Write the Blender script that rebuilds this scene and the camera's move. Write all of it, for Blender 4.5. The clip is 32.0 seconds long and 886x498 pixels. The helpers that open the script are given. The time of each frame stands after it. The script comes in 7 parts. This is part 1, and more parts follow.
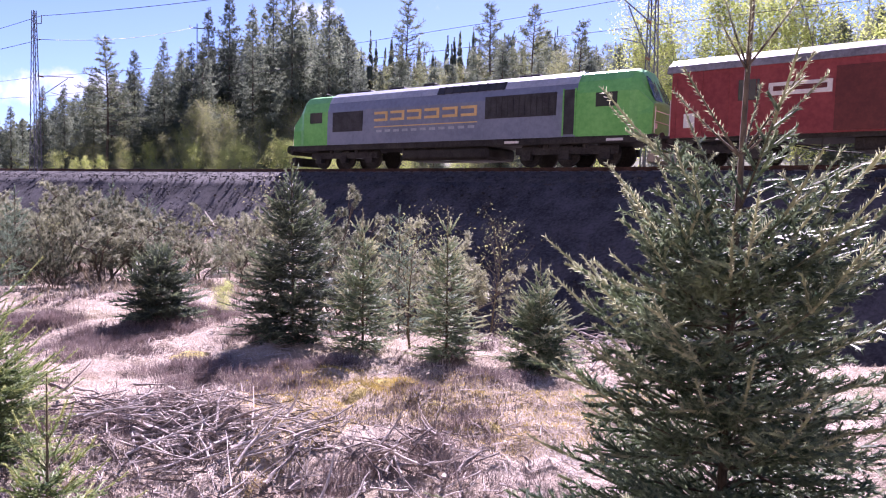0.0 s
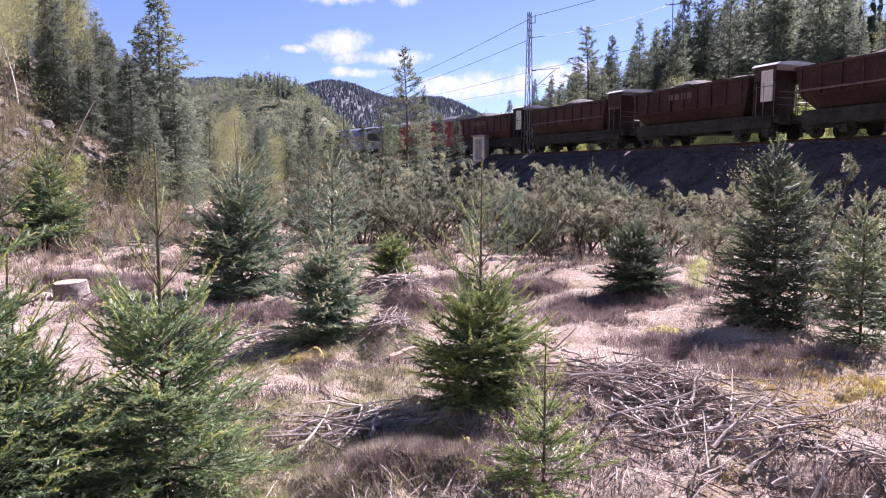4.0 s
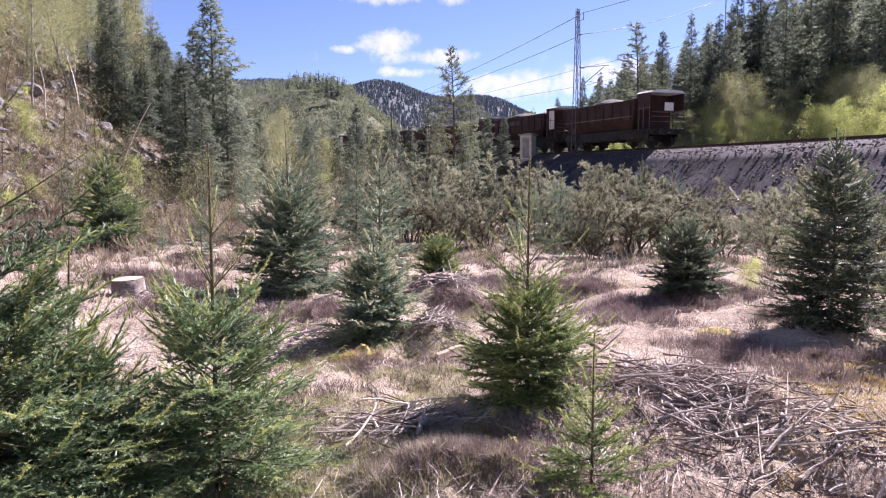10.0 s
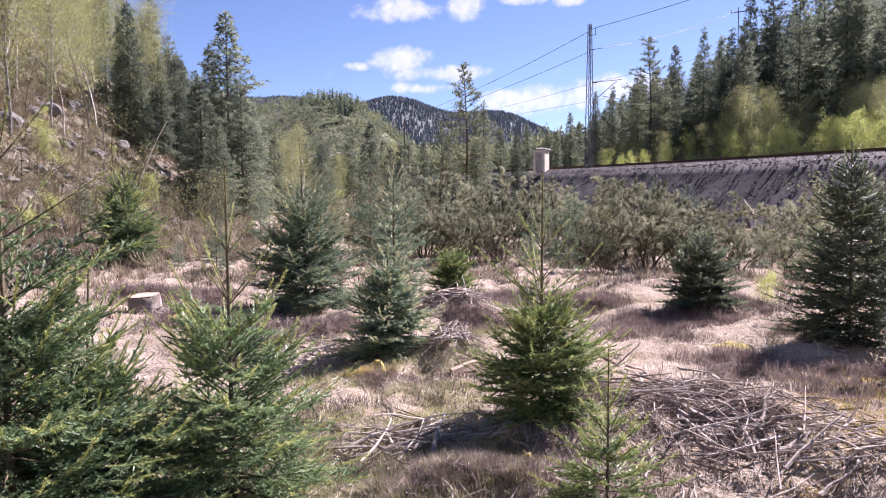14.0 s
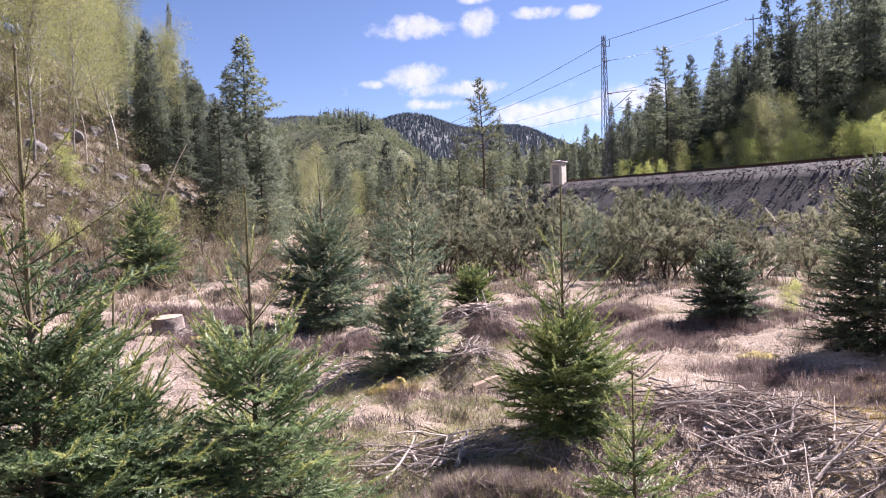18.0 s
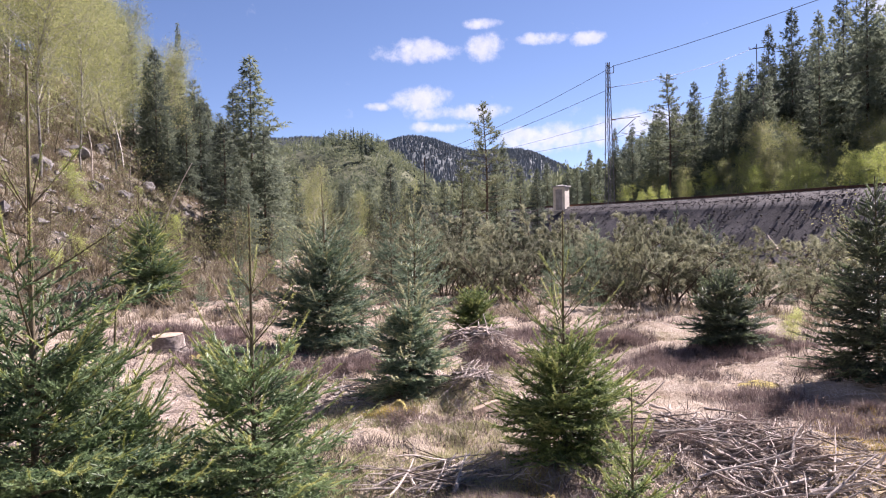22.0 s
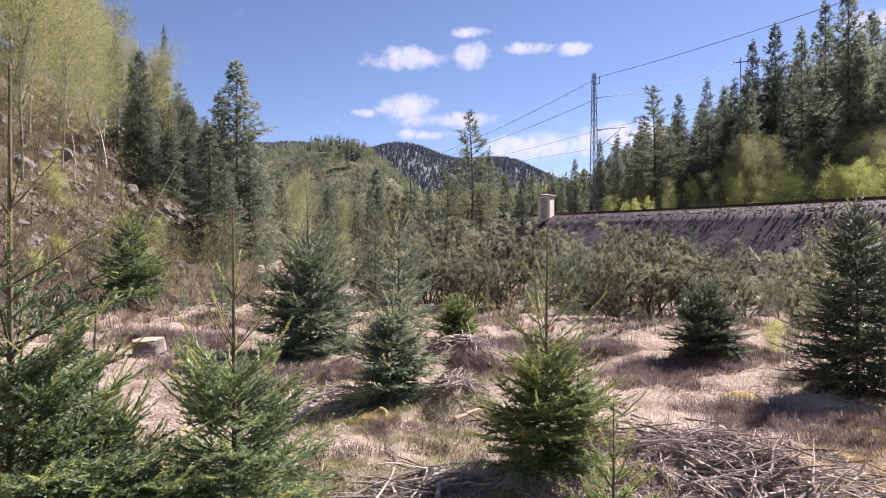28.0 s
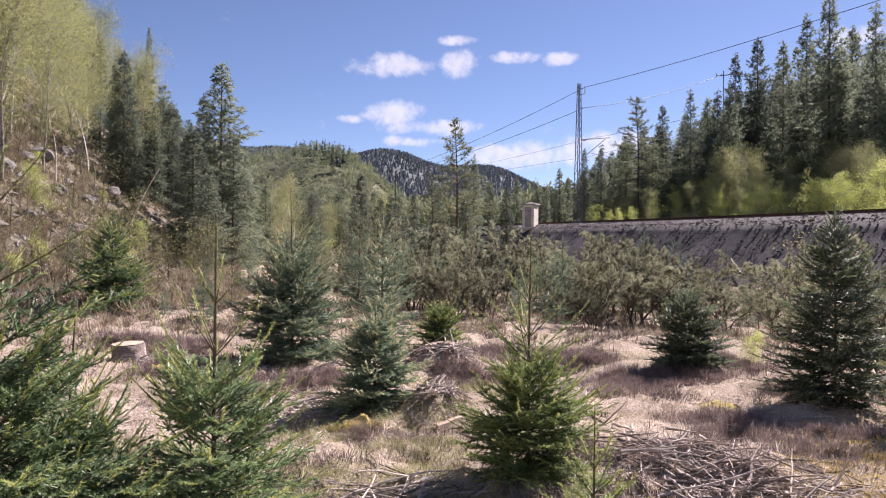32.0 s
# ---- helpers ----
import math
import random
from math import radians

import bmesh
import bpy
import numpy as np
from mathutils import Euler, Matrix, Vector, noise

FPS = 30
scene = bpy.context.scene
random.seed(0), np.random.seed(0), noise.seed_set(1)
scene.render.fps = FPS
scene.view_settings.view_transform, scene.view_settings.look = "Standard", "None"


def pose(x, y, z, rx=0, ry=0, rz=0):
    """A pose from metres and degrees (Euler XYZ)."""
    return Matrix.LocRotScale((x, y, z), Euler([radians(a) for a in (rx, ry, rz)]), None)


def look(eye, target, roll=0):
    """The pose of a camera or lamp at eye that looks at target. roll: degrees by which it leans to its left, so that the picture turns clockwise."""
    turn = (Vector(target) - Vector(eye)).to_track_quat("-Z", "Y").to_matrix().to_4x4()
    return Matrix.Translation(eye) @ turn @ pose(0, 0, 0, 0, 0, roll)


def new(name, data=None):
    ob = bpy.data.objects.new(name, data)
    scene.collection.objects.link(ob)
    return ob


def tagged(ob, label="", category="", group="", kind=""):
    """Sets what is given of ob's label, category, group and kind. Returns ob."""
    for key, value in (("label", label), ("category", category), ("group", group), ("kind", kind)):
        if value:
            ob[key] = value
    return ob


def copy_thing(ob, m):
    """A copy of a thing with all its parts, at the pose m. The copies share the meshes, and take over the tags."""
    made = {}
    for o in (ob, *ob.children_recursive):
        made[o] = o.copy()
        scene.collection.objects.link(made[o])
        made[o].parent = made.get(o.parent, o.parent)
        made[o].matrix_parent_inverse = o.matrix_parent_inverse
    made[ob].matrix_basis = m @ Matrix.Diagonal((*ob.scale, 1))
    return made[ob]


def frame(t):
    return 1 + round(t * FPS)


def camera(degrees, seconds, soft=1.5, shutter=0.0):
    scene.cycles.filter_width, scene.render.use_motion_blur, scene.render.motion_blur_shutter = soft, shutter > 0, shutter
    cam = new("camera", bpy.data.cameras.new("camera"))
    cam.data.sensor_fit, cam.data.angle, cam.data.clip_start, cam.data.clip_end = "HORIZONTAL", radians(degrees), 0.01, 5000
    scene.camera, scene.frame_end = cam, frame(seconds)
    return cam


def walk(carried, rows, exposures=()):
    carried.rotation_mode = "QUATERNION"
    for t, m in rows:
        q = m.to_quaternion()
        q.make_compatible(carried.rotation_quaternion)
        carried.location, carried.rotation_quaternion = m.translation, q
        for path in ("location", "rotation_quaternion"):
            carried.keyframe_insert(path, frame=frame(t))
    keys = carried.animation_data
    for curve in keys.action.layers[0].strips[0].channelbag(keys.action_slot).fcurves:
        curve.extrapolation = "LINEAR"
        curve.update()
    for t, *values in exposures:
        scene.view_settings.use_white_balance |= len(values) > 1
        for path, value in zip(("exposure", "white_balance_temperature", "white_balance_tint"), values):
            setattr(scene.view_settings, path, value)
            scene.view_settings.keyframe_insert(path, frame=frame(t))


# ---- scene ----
cam = camera(62.91, 32.0, soft=1.1)
EYE = 1.6

# seconds, yaw to the right, pitch, roll, small sway of the hand-held camera in metres
PATH = [
    (0, 40.63, -3.06, 1.02, 0.053, -0.053, 0.009),
    (0.3, 33.26, -3.32, 1.60, 0.036, -0.045, 0.000),
    (0.5, 28.80, -3.53, 1.82, 0.031, -0.027, -0.006),
    (1, 18.91, -4.38, 1.96, 0.019, -0.007, -0.010),
    (1.5, 12.06, -5.15, 1.84, 0.003, 0.007, -0.011),
    (2, 7.90, -5.67, 1.39, 0.000, 0.013, -0.009),
    (2.5, 5.98, -5.79, 0.86, 0.002, 0.018, -0.008),
    (3, 5.21, -5.69, 0.26, 0.002, 0.019, -0.007),
    (3.5, 5.02, -5.39, 0.05, 0.003, 0.021, -0.007),
    (4, 4.68, -5.15, -0.11, 0.005, 0.028, -0.008),
    (4.5, 4.24, -4.97, 0.06, 0.004, 0.031, -0.008),
    (6.5, 4.22, -4.50, 0.73, 0.003, 0.028, -0.009),
    (7, 3.80, -4.54, 0.66, 0.004, 0.027, -0.009),
    (7.5, 2.97, -4.61, 0.44, 0.003, 0.029, -0.009),
    (8, 2.12, -4.64, 0.30, 0.003, 0.028, -0.010),
    (8.5, 1.51, -4.66, 0.11, 0.003, 0.027, -0.009),
    (9, 1.22, -4.72, -0.03, 0.002, 0.027, -0.008),
    (9.5, 1.10, -4.90, -0.21, 0.001, 0.026, -0.008),
    (10, 0.99, -5.22, -0.27, 0.001, 0.029, -0.009),
    (10.5, 0.75, -5.52, -0.42, 0.002, 0.033, -0.010),
    (11, 0.44, -5.69, -0.46, 0.003, 0.035, -0.011),
    (11.5, 0.21, -5.69, -0.45, 0.004, 0.034, -0.011),
    (12, 0.08, -5.52, -0.34, 0.003, 0.031, -0.010),
    (12.5, 0.03, -5.19, -0.36, 0.003, 0.026, -0.009),
    (13, 0.00, -4.79, -0.37, 0.002, 0.019, -0.008),
    (13.5, -0.02, -4.38, -0.51, 0.001, 0.012, -0.007),
    (14, -0.08, -4.02, -0.65, 0.000, 0.009, -0.005),
    (14.5, -0.24, -3.66, -0.73, -0.001, 0.010, -0.005),
    (15, -0.46, -3.35, -0.86, -0.001, 0.010, -0.004),
    (15.5, -0.69, -3.10, -1.05, -0.002, 0.007, -0.001),
    (17.5, -1.25, -2.87, -1.96, -0.002, 0.004, 0.001),
    (18, -1.54, -2.79, -2.09, -0.003, 0.002, 0.002),
    (18.5, -1.85, -2.67, -1.90, -0.004, 0.001, 0.001),
    (19, -2.18, -2.52, -1.77, -0.004, 0.000, 0.003),
    (19.5, -2.49, -2.30, -1.75, -0.003, -0.001, 0.006),
    (20, -2.70, -2.03, -1.73, -0.002, -0.005, 0.007),
    (20.5, -2.74, -1.73, -1.70, -0.001, -0.012, 0.009),
    (21, -2.59, -1.43, -1.54, -0.001, -0.019, 0.010),
    (21.5, -2.18, -1.19, -1.32, -0.001, -0.022, 0.011),
    (22, -1.67, -1.03, -1.12, -0.000, -0.018, 0.011),
    (22.5, -1.21, -0.95, -1.03, -0.001, -0.008, 0.008),
    (23, -1.04, -0.85, -0.95, -0.002, 0.000, 0.005),
    (23.5, -1.21, -0.72, -0.89, -0.003, -0.000, 0.007),
    (24, -1.51, -0.48, -0.86, -0.004, -0.008, 0.011),
    (24.5, -1.77, -0.25, -0.87, -0.004, -0.015, 0.013),
    (25, -1.72, -0.16, -0.88, -0.001, -0.017, 0.012),
    (25.5, -1.41, -0.24, -0.82, 0.001, -0.015, 0.011),
    (26, -1.05, -0.40, -0.78, 0.002, -0.015, 0.012),
    (26.5, -0.75, -0.56, -0.62, 0.001, -0.017, 0.014),
    (28.5, -0.33, -0.43, -0.16, -0.000, -0.019, 0.014),
    (29, -0.14, -0.40, 0.02, 0.002, -0.019, 0.013),
    (29.5, 0.12, -0.38, 0.03, 0.005, -0.016, 0.012),
    (30, 0.32, -0.38, 0.17, 0.007, -0.013, 0.012),
    (30.5, 0.47, -0.36, 0.21, 0.007, -0.015, 0.011),
    (31, 0.59, -0.25, 0.32, 0.005, -0.017, 0.011),
    (31.5, 0.70, -0.08, 0.47, 0.002, -0.018, 0.013),
    (32, 0.81, 0.10, 0.49, 0.000, -0.023, 0.014),
]


def gaze(yaw, pitch, roll, dx, dy, dz):
    return pose(dx, dy, EYE + dz, 90 + pitch, 0, -yaw) @ pose(0, 0, 0, 0, 0, roll)


walk(cam, [(t, gaze(*row)) for t, *row in PATH], exposures=[(0.0, 1.85, 5650, 48), (1.0, 1.72, 5800, 44), (4.0, 1.64, 5900, 39), (13.0, 1.6, 6000, 33), (32.0, 1.35, 6350, 28)])

# ---- light ----
SUN_BEARING, SUN_ELEVATION = 48.5, 42.0


def node(tree, kind, **values):
    n = tree.nodes.new(kind)
    for key, value in values.items():
        if key in n.inputs:
            n.inputs[key].default_value = value
    return n


def make_world():
    world = bpy.data.worlds.new("world")
    scene.world = world
    world.use_nodes = True
    t = world.node_tree
    t.nodes.clear()
    out = t.nodes.new("ShaderNodeOutputWorld")
    bg = t.nodes.new("ShaderNodeBackground")
    bg.inputs["Strength"].default_value = 0.051
    sky = t.nodes.new("ShaderNodeTexSky")
    sky.sky_type = "NISHITA"
    sky.sun_disc = False
    sky.sun_elevation = radians(SUN_ELEVATION)
    sky.sun_rotation = radians(SUN_BEARING)
    sky.air_density, sky.dust_density, sky.ozone_density = 0.68, 0.12, 2.4
    co = t.nodes.new("ShaderNodeTexCoord")
    # clouds: bearing, elevation, half width, half height (degrees)
    clouds = [(-3.3, 14.2, 3.0, 0.95), (2.1, 14.4, 1.5, 1.05), (1.6, 16.2, 1.4, 0.4), (6.5, 14.9, 1.8, 0.45), (9.9, 14.65, 1.3, 0.5),
              (-3.1, 10.7, 2.5, 0.95), (-6.7, 10.15, 0.9, 0.35), (0.0, 9.6, 3.6, 0.65), (-1.4, 8.5, 2.6, 0.45), (7.2, 7.4, 5.2, 1.0),
              (14.5, 8.2, 4.5, 1.1), (30.3, 14.6, 2.0, 0.8)]
    wob = node(t, "ShaderNodeTexNoise", Scale=30.0, Detail=7.0, Roughness=0.62)
    t.links.new(co.outputs["Generated"], wob.inputs["Vector"])
    fine = node(t, "ShaderNodeTexNoise", Scale=70.0, Detail=5.0, Roughness=0.6)
    t.links.new(co.outputs["Generated"], fine.inputs["Vector"])
    total = None
    for bearing, elev, wide, high in clouds:
        b, e = radians(bearing), radians(elev)
        ahead = Vector((math.sin(b) * math.cos(e), math.cos(b) * math.cos(e), math.sin(e)))
        right = Vector((math.cos(b), -math.sin(b), 0))
        up = right.cross(ahead)
        parts = []
        for axis, size in ((right, wide), (up, high)):
            dot = t.nodes.new("ShaderNodeVectorMath")
            dot.operation = "DOT_PRODUCT"
            dot.inputs[1].default_value = axis / radians(size)
            t.links.new(co.outputs["Generated"], dot.inputs[0])
            sq = t.nodes.new("ShaderNodeMath")
            sq.operation = "POWER"
            ab = t.nodes.new("ShaderNodeMath")
            ab.operation = "ABSOLUTE"
            t.links.new(dot.outputs["Value"], ab.inputs[0])
            t.links.new(ab.outputs[0], sq.inputs[0])
            sq.inputs[1].default_value = 2.0
            parts.append(sq)
        front = t.nodes.new("ShaderNodeVectorMath")
        front.operation = "DOT_PRODUCT"
        front.inputs[1].default_value = ahead
        t.links.new(co.outputs["Generated"], front.inputs[0])
        gate = t.nodes.new("ShaderNodeMath")
        gate.operation = "GREATER_THAN"
        gate.inputs[1].default_value = 0.5
        t.links.new(front.outputs["Value"], gate.inputs[0])
        add = t.nodes.new("ShaderNodeMath")
        add.operation = "ADD"
        t.links.new(parts[0].outputs[0], add.inputs[0])
        t.links.new(parts[1].outputs[0], add.inputs[1])
        inv = t.nodes.new("ShaderNodeMath")
        inv.operation = "SUBTRACT"
        inv.inputs[0].default_value = 1.0
        t.links.new(add.outputs[0], inv.inputs[1])
        m = t.nodes.new("ShaderNodeMath")
        m.operation = "MULTIPLY"
        t.links.new(gate.outputs[0], m.inputs[0])
        lift = t.nodes.new("ShaderNodeMath")
        lift.operation = "MAXIMUM"
        lift.inputs[1].default_value = -1.0
        t.links.new(inv.outputs[0], lift.inputs[0])
        up1 = t.nodes.new("ShaderNodeMath")
        up1.operation = "ADD"
        up1.inputs[1].default_value = 1.0
        t.links.new(lift.outputs[0], up1.inputs[0])
        t.links.new(up1.outputs[0], m.inputs[1])
        if total is None:
            total = m
        else:
            mx = t.nodes.new("ShaderNodeMath")
            mx.operation = "MAXIMUM"
            t.links.new(total.outputs[0], mx.inputs[0])
            t.links.new(m.outputs[0], mx.inputs[1])
            total = mx
    # soft ragged edge
    n1 = node(t, "ShaderNodeMapRange")
    n1.inputs["From Min"].default_value, n1.inputs["From Max"].default_value = 0.3, 0.7
    n1.inputs["To Min"].default_value, n1.inputs["To Max"].default_value = -1.1, 0.75
    t.links.new(wob.outputs["Fac"], n1.inputs["Value"])
    s1 = t.nodes.new("ShaderNodeMath")
    s1.operation = "ADD"
    t.links.new(total.outputs[0], s1.inputs[0])
    t.links.new(n1.outputs[0], s1.inputs[1])
    edge = node(t, "ShaderNodeMapRange")
    edge.interpolation_type = "SMOOTHSTEP"
    edge.inputs["From Min"].default_value, edge.inputs["From Max"].default_value = 0.45, 2.0
    edge.inputs["To Max"].default_value = 0.75
    t.links.new(s1.outputs[0], edge.inputs["Value"])
    shade = node(t, "ShaderNodeMixRGB")
    shade.inputs["Color1"].default_value = (5.2, 5.6, 6.4, 1)
    shade.inputs["Color2"].default_value = (9.2, 9.2, 9.3, 1)
    t.links.new(fine.outputs["Fac"], shade.inputs["Fac"])
    mix = t.nodes.new("ShaderNodeMixRGB")
    t.links.new(edge.outputs[0], mix.inputs["Fac"])
    t.links.new(sky.outputs["Color"], mix.inputs["Color1"])
    t.links.new(shade.outputs["Color"], mix.inputs["Color2"])
    t.links.new(mix.outputs["Color"], bg.inputs["Color"])
    t.links.new(bg.outputs[0], out.inputs["Surface"])


make_world()
sun_data = bpy.data.lights.new("sun", "SUN")
sun_data.energy, sun_data.angle, sun_data.color = 5.0, radians(0.53), (1.0, 0.93, 0.83)
sun = new("sun", sun_data)
_b, _e = radians(SUN_BEARING), radians(SUN_ELEVATION)
SUN_DIR = Vector((math.sin(_b) * math.cos(_e), math.cos(_b) * math.cos(_e), math.sin(_e)))
sun.matrix_world = look(SUN_DIR * 300, (0, 0, 0))

# ---- materials ----
def material(name, dark, light, scale=4.0, fine=40.0, rough=0.8, bump=0.3, metal=0.0, through_light=0.0, spec=0.3, spots=None, vary=0.0, stretch=(1, 1, 1)):
    """Two scales of noise between two colours, with fine relief. through_light: share of light that passes through thin leaves."""
    m = bpy.data.materials.new(name)
    m.use_nodes = True
    t = m.node_tree
    p = t.nodes["Principled BSDF"]
    out = t.nodes["Material Output"]
    co = t.nodes.new("ShaderNodeTexCoord")
    mp = t.nodes.new("ShaderNodeMapping")
    mp.inputs["Scale"].default_value = stretch
    t.links.new(co.outputs["Object"], mp.inputs["Vector"])
    a = node(t, "ShaderNodeTexNoise", Scale=scale, Detail=5.0, Roughness=0.6)
    b = node(t, "ShaderNodeTexNoise", Scale=fine, Detail=4.0, Roughness=0.65)
    for n in (a, b):
        t.links.new(mp.outputs["Vector"], n.inputs["Vector"])
    mixf = t.nodes.new("ShaderNodeMath")
    mixf.operation = "ADD"
    half = t.nodes.new("ShaderNodeMath")
    half.operation = "MULTIPLY_ADD"
    half.inputs[1].default_value, half.inputs[2].default_value = 1.5, -1.0
    t.links.new(b.outputs["Fac"], half.inputs[0])
    k = t.nodes.new("ShaderNodeMath")
    k.operation = "MULTIPLY_ADD"
    k.inputs[1].default_value, k.inputs[2].default_value = 1.7, -0.1
    t.links.new(a.outputs["Fac"], k.inputs[0])
    t.links.new(half.outputs[0], mixf.inputs[0])
    t.links.new(k.outputs[0], mixf.inputs[1])
    last = mixf
    if vary:
        info = t.nodes.new("ShaderNodeObjectInfo")
        v = t.nodes.new("ShaderNodeMath")
        v.operation = "MULTIPLY_ADD"
        v.inputs[1].default_value = vary
        t.links.new(info.outputs["Random"], v.inputs[0])
        t.links.new(mixf.outputs[0], v.inputs[2])
        sub = t.nodes.new("ShaderNodeMath")
        sub.operation = "SUBTRACT"
        sub.inputs[1].default_value = vary / 2
        t.links.new(v.outputs[0], sub.inputs[0])
        last = sub
    ramp = t.nodes.new("ShaderNodeValToRGB")
    ramp.color_ramp.elements[0].position, ramp.color_ramp.elements[1].position = 0.15, 0.85
    ramp.color_ramp.elements[0].color, ramp.color_ramp.elements[1].color = (*dark, 1), (*light, 1)
    if spots:
        e = ramp.color_ramp.elements.new(0.5)
        e.color = (*spots, 1)
    t.links.new(last.outputs[0], ramp.inputs["Fac"])
    t.links.new(ramp.outputs["Color"], p.inputs["Base Color"])
    p.inputs["Roughness"].default_value, p.inputs["Metallic"].default_value = rough, metal
    p.inputs["Specular IOR Level"].default_value = spec
    if bump:
        bp = node(t, "ShaderNodeBump", Strength=bump, Distance=0.02)
        t.links.new(b.outputs["Fac"], bp.inputs["Height"])
        t.links.new(bp.outputs[0], p.inputs["Normal"])
    if through_light:
        tr = t.nodes.new("ShaderNodeBsdfTranslucent")
        t.links.new(ramp.outputs["Color"], tr.inputs["Color"])
        ms = t.nodes.new("ShaderNodeMixShader")
        ms.inputs["Fac"].default_value = through_light
        t.links.new(p.outputs[0], ms.inputs[1])
        t.links.new(tr.outputs[0], ms.inputs[2])
        t.links.new(ms.outputs[0], out.inputs["Surface"])
    return m


def glass(name, tint):
    m = bpy.data.materials.new(name)
    m.use_nodes = True
    p = m.node_tree.nodes["Principled BSDF"]
    p.inputs["Base Color"].default_value = (*tint, 1)
    p.inputs["Roughness"].default_value = 0.08
    p.inputs["Specular IOR Level"].default_value = 0.8
    return m


M_NEEDLE = material("spruce_needles", (0.05, 0.095, 0.05), (0.36, 0.48, 0.23), 5, 45, 0.45, 0, through_light=0.42, spec=0.5, vary=0.2)
M_TIP = material("spruce_shoot_tips", (0.2, 0.27, 0.08), (0.6, 0.62, 0.26), 5, 45, 0.5, 0, through_light=0.48, spec=0.4, vary=0.2)
M_NEEDLE_YOUNG = material("young_spruce_needles", (0.07, 0.12, 0.05), (0.42, 0.51, 0.19), 5, 45, 0.5, 0, through_light=0.45, spec=0.4, vary=0.2)
M_NEEDLE_BLUE = material("blue_green_spruce_needles", (0.065, 0.11, 0.08), (0.36, 0.46, 0.3), 4, 35, 0.5, 0, through_light=0.42, spec=0.4, vary=0.2)
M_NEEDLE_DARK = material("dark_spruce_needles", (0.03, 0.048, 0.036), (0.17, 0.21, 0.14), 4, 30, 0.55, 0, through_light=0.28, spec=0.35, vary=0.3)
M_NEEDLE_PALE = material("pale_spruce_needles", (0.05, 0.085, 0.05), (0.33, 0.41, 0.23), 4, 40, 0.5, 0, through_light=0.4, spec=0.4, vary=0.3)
M_TIP_PALE = material("pale_shoot_tips", (0.24, 0.27, 0.15), (0.58, 0.59, 0.38), 4, 40, 0.55, 0, through_light=0.45, spec=0.3, vary=0.3)
M_FAR_NEEDLE = material("forest_needles", (0.085, 0.105, 0.085), (0.25, 0.29, 0.2), 0.6, 5, 0.8, 0, through_light=0.5, spec=0.1, vary=0.5)
M_PINE = material("pine_needles", (0.06, 0.08, 0.05), (0.22, 0.25, 0.14), 1, 8, 0.55, 0, through_light=0.4, vary=0.4)
M_SCRUB = material("scrub_needles", (0.06, 0.072, 0.045), (0.43, 0.44, 0.29), 3, 15, 0.5, 0, through_light=0.4, vary=0.5)
M_LEAF_YELLOW = material("yellow_green_leaves", (0.33, 0.4, 0.1), (0.66, 0.7, 0.25), 0.8, 8, 0.6, 0, through_light=0.5, vary=0.4)
M_LEAF_SOFT = material("grey_green_buds", (0.19, 0.22, 0.085), (0.46, 0.47, 0.21), 0.8, 8, 0.6, 0, through_light=0.5, vary=0.5)
M_BARK = material("spruce_bark", (0.045, 0.035, 0.027), (0.16, 0.125, 0.09), 6, 60, 0.9, 0.6, stretch=(1, 1, 0.3))
M_TWIG = material("young_bark", (0.06, 0.05, 0.032), (0.17, 0.14, 0.085), 9, 80, 0.8, 0.3)
M_BIRCH = material("birch_bark", (0.1, 0.09, 0.08), (0.5, 0.48, 0.44), 2, 14, 0.8, 0.2, stretch=(1, 1, 2.5))
M_GREYWOOD = material("weathered_wood", (0.14, 0.115, 0.1), (0.6, 0.53, 0.47), 5, 60, 0.85, 0.4, vary=0.6, stretch=(0.3, 1, 1))
M_STUMP = material("cut_wood", (0.3, 0.22, 0.16), (0.6, 0.48, 0.37), 8, 50, 0.85, 0.4)
M_GRASS = material("dry_grass", (0.37, 0.305, 0.235), (0.75, 0.66, 0.545), 0.7, 6, 0.8, 0, through_light=0.35, vary=0.2)
M_GRASS_GREEN = material("new_grass", (0.19, 0.2, 0.09), (0.48, 0.47, 0.24), 0.7, 6, 0.75, 0, through_light=0.35)
M_HEATHER = material("heather", (0.07, 0.053, 0.05), (0.32, 0.25, 0.225), 6, 14, 0.85, 0, through_light=0.2, vary=0.4)
M_MOSS_GRASS = material("ochre_moss", (0.3, 0.24, 0.075), (0.66, 0.53, 0.17), 5, 30, 0.9, 0, through_light=0.25)
M_UNDER = material("undergrowth", (0.13, 0.11, 0.075), (0.37, 0.31, 0.22), 1.5, 10, 0.85, 0, through_light=0.25)
M_MOSS = material("moss", (0.22, 0.18, 0.06), (0.5, 0.42, 0.15), 9, 60, 0.95, 1.0)
M_ROCK = material("rock", (0.08, 0.075, 0.072), (0.25, 0.235, 0.225), 1.2, 12, 0.9, 0.8)
M_BALLAST = material("ballast", (0.035, 0.032, 0.033), (0.12, 0.11, 0.108), 4, 22, 0.9, 1.0)
M_SLOPE = material("embankment_stone", (0.024, 0.023, 0.026), (0.095, 0.09, 0.096), 0.8, 9, 0.95, 1.0)
M_RAIL = material("rusty_rail", (0.05, 0.028, 0.018), (0.16, 0.08, 0.05), 3, 30, 0.6, 0.2, metal=0.5)
M_RAILTOP = material("polished_rail_head", (0.35, 0.34, 0.33), (0.6, 0.59, 0.58), 3, 30, 0.25, 0.0, metal=1.0)
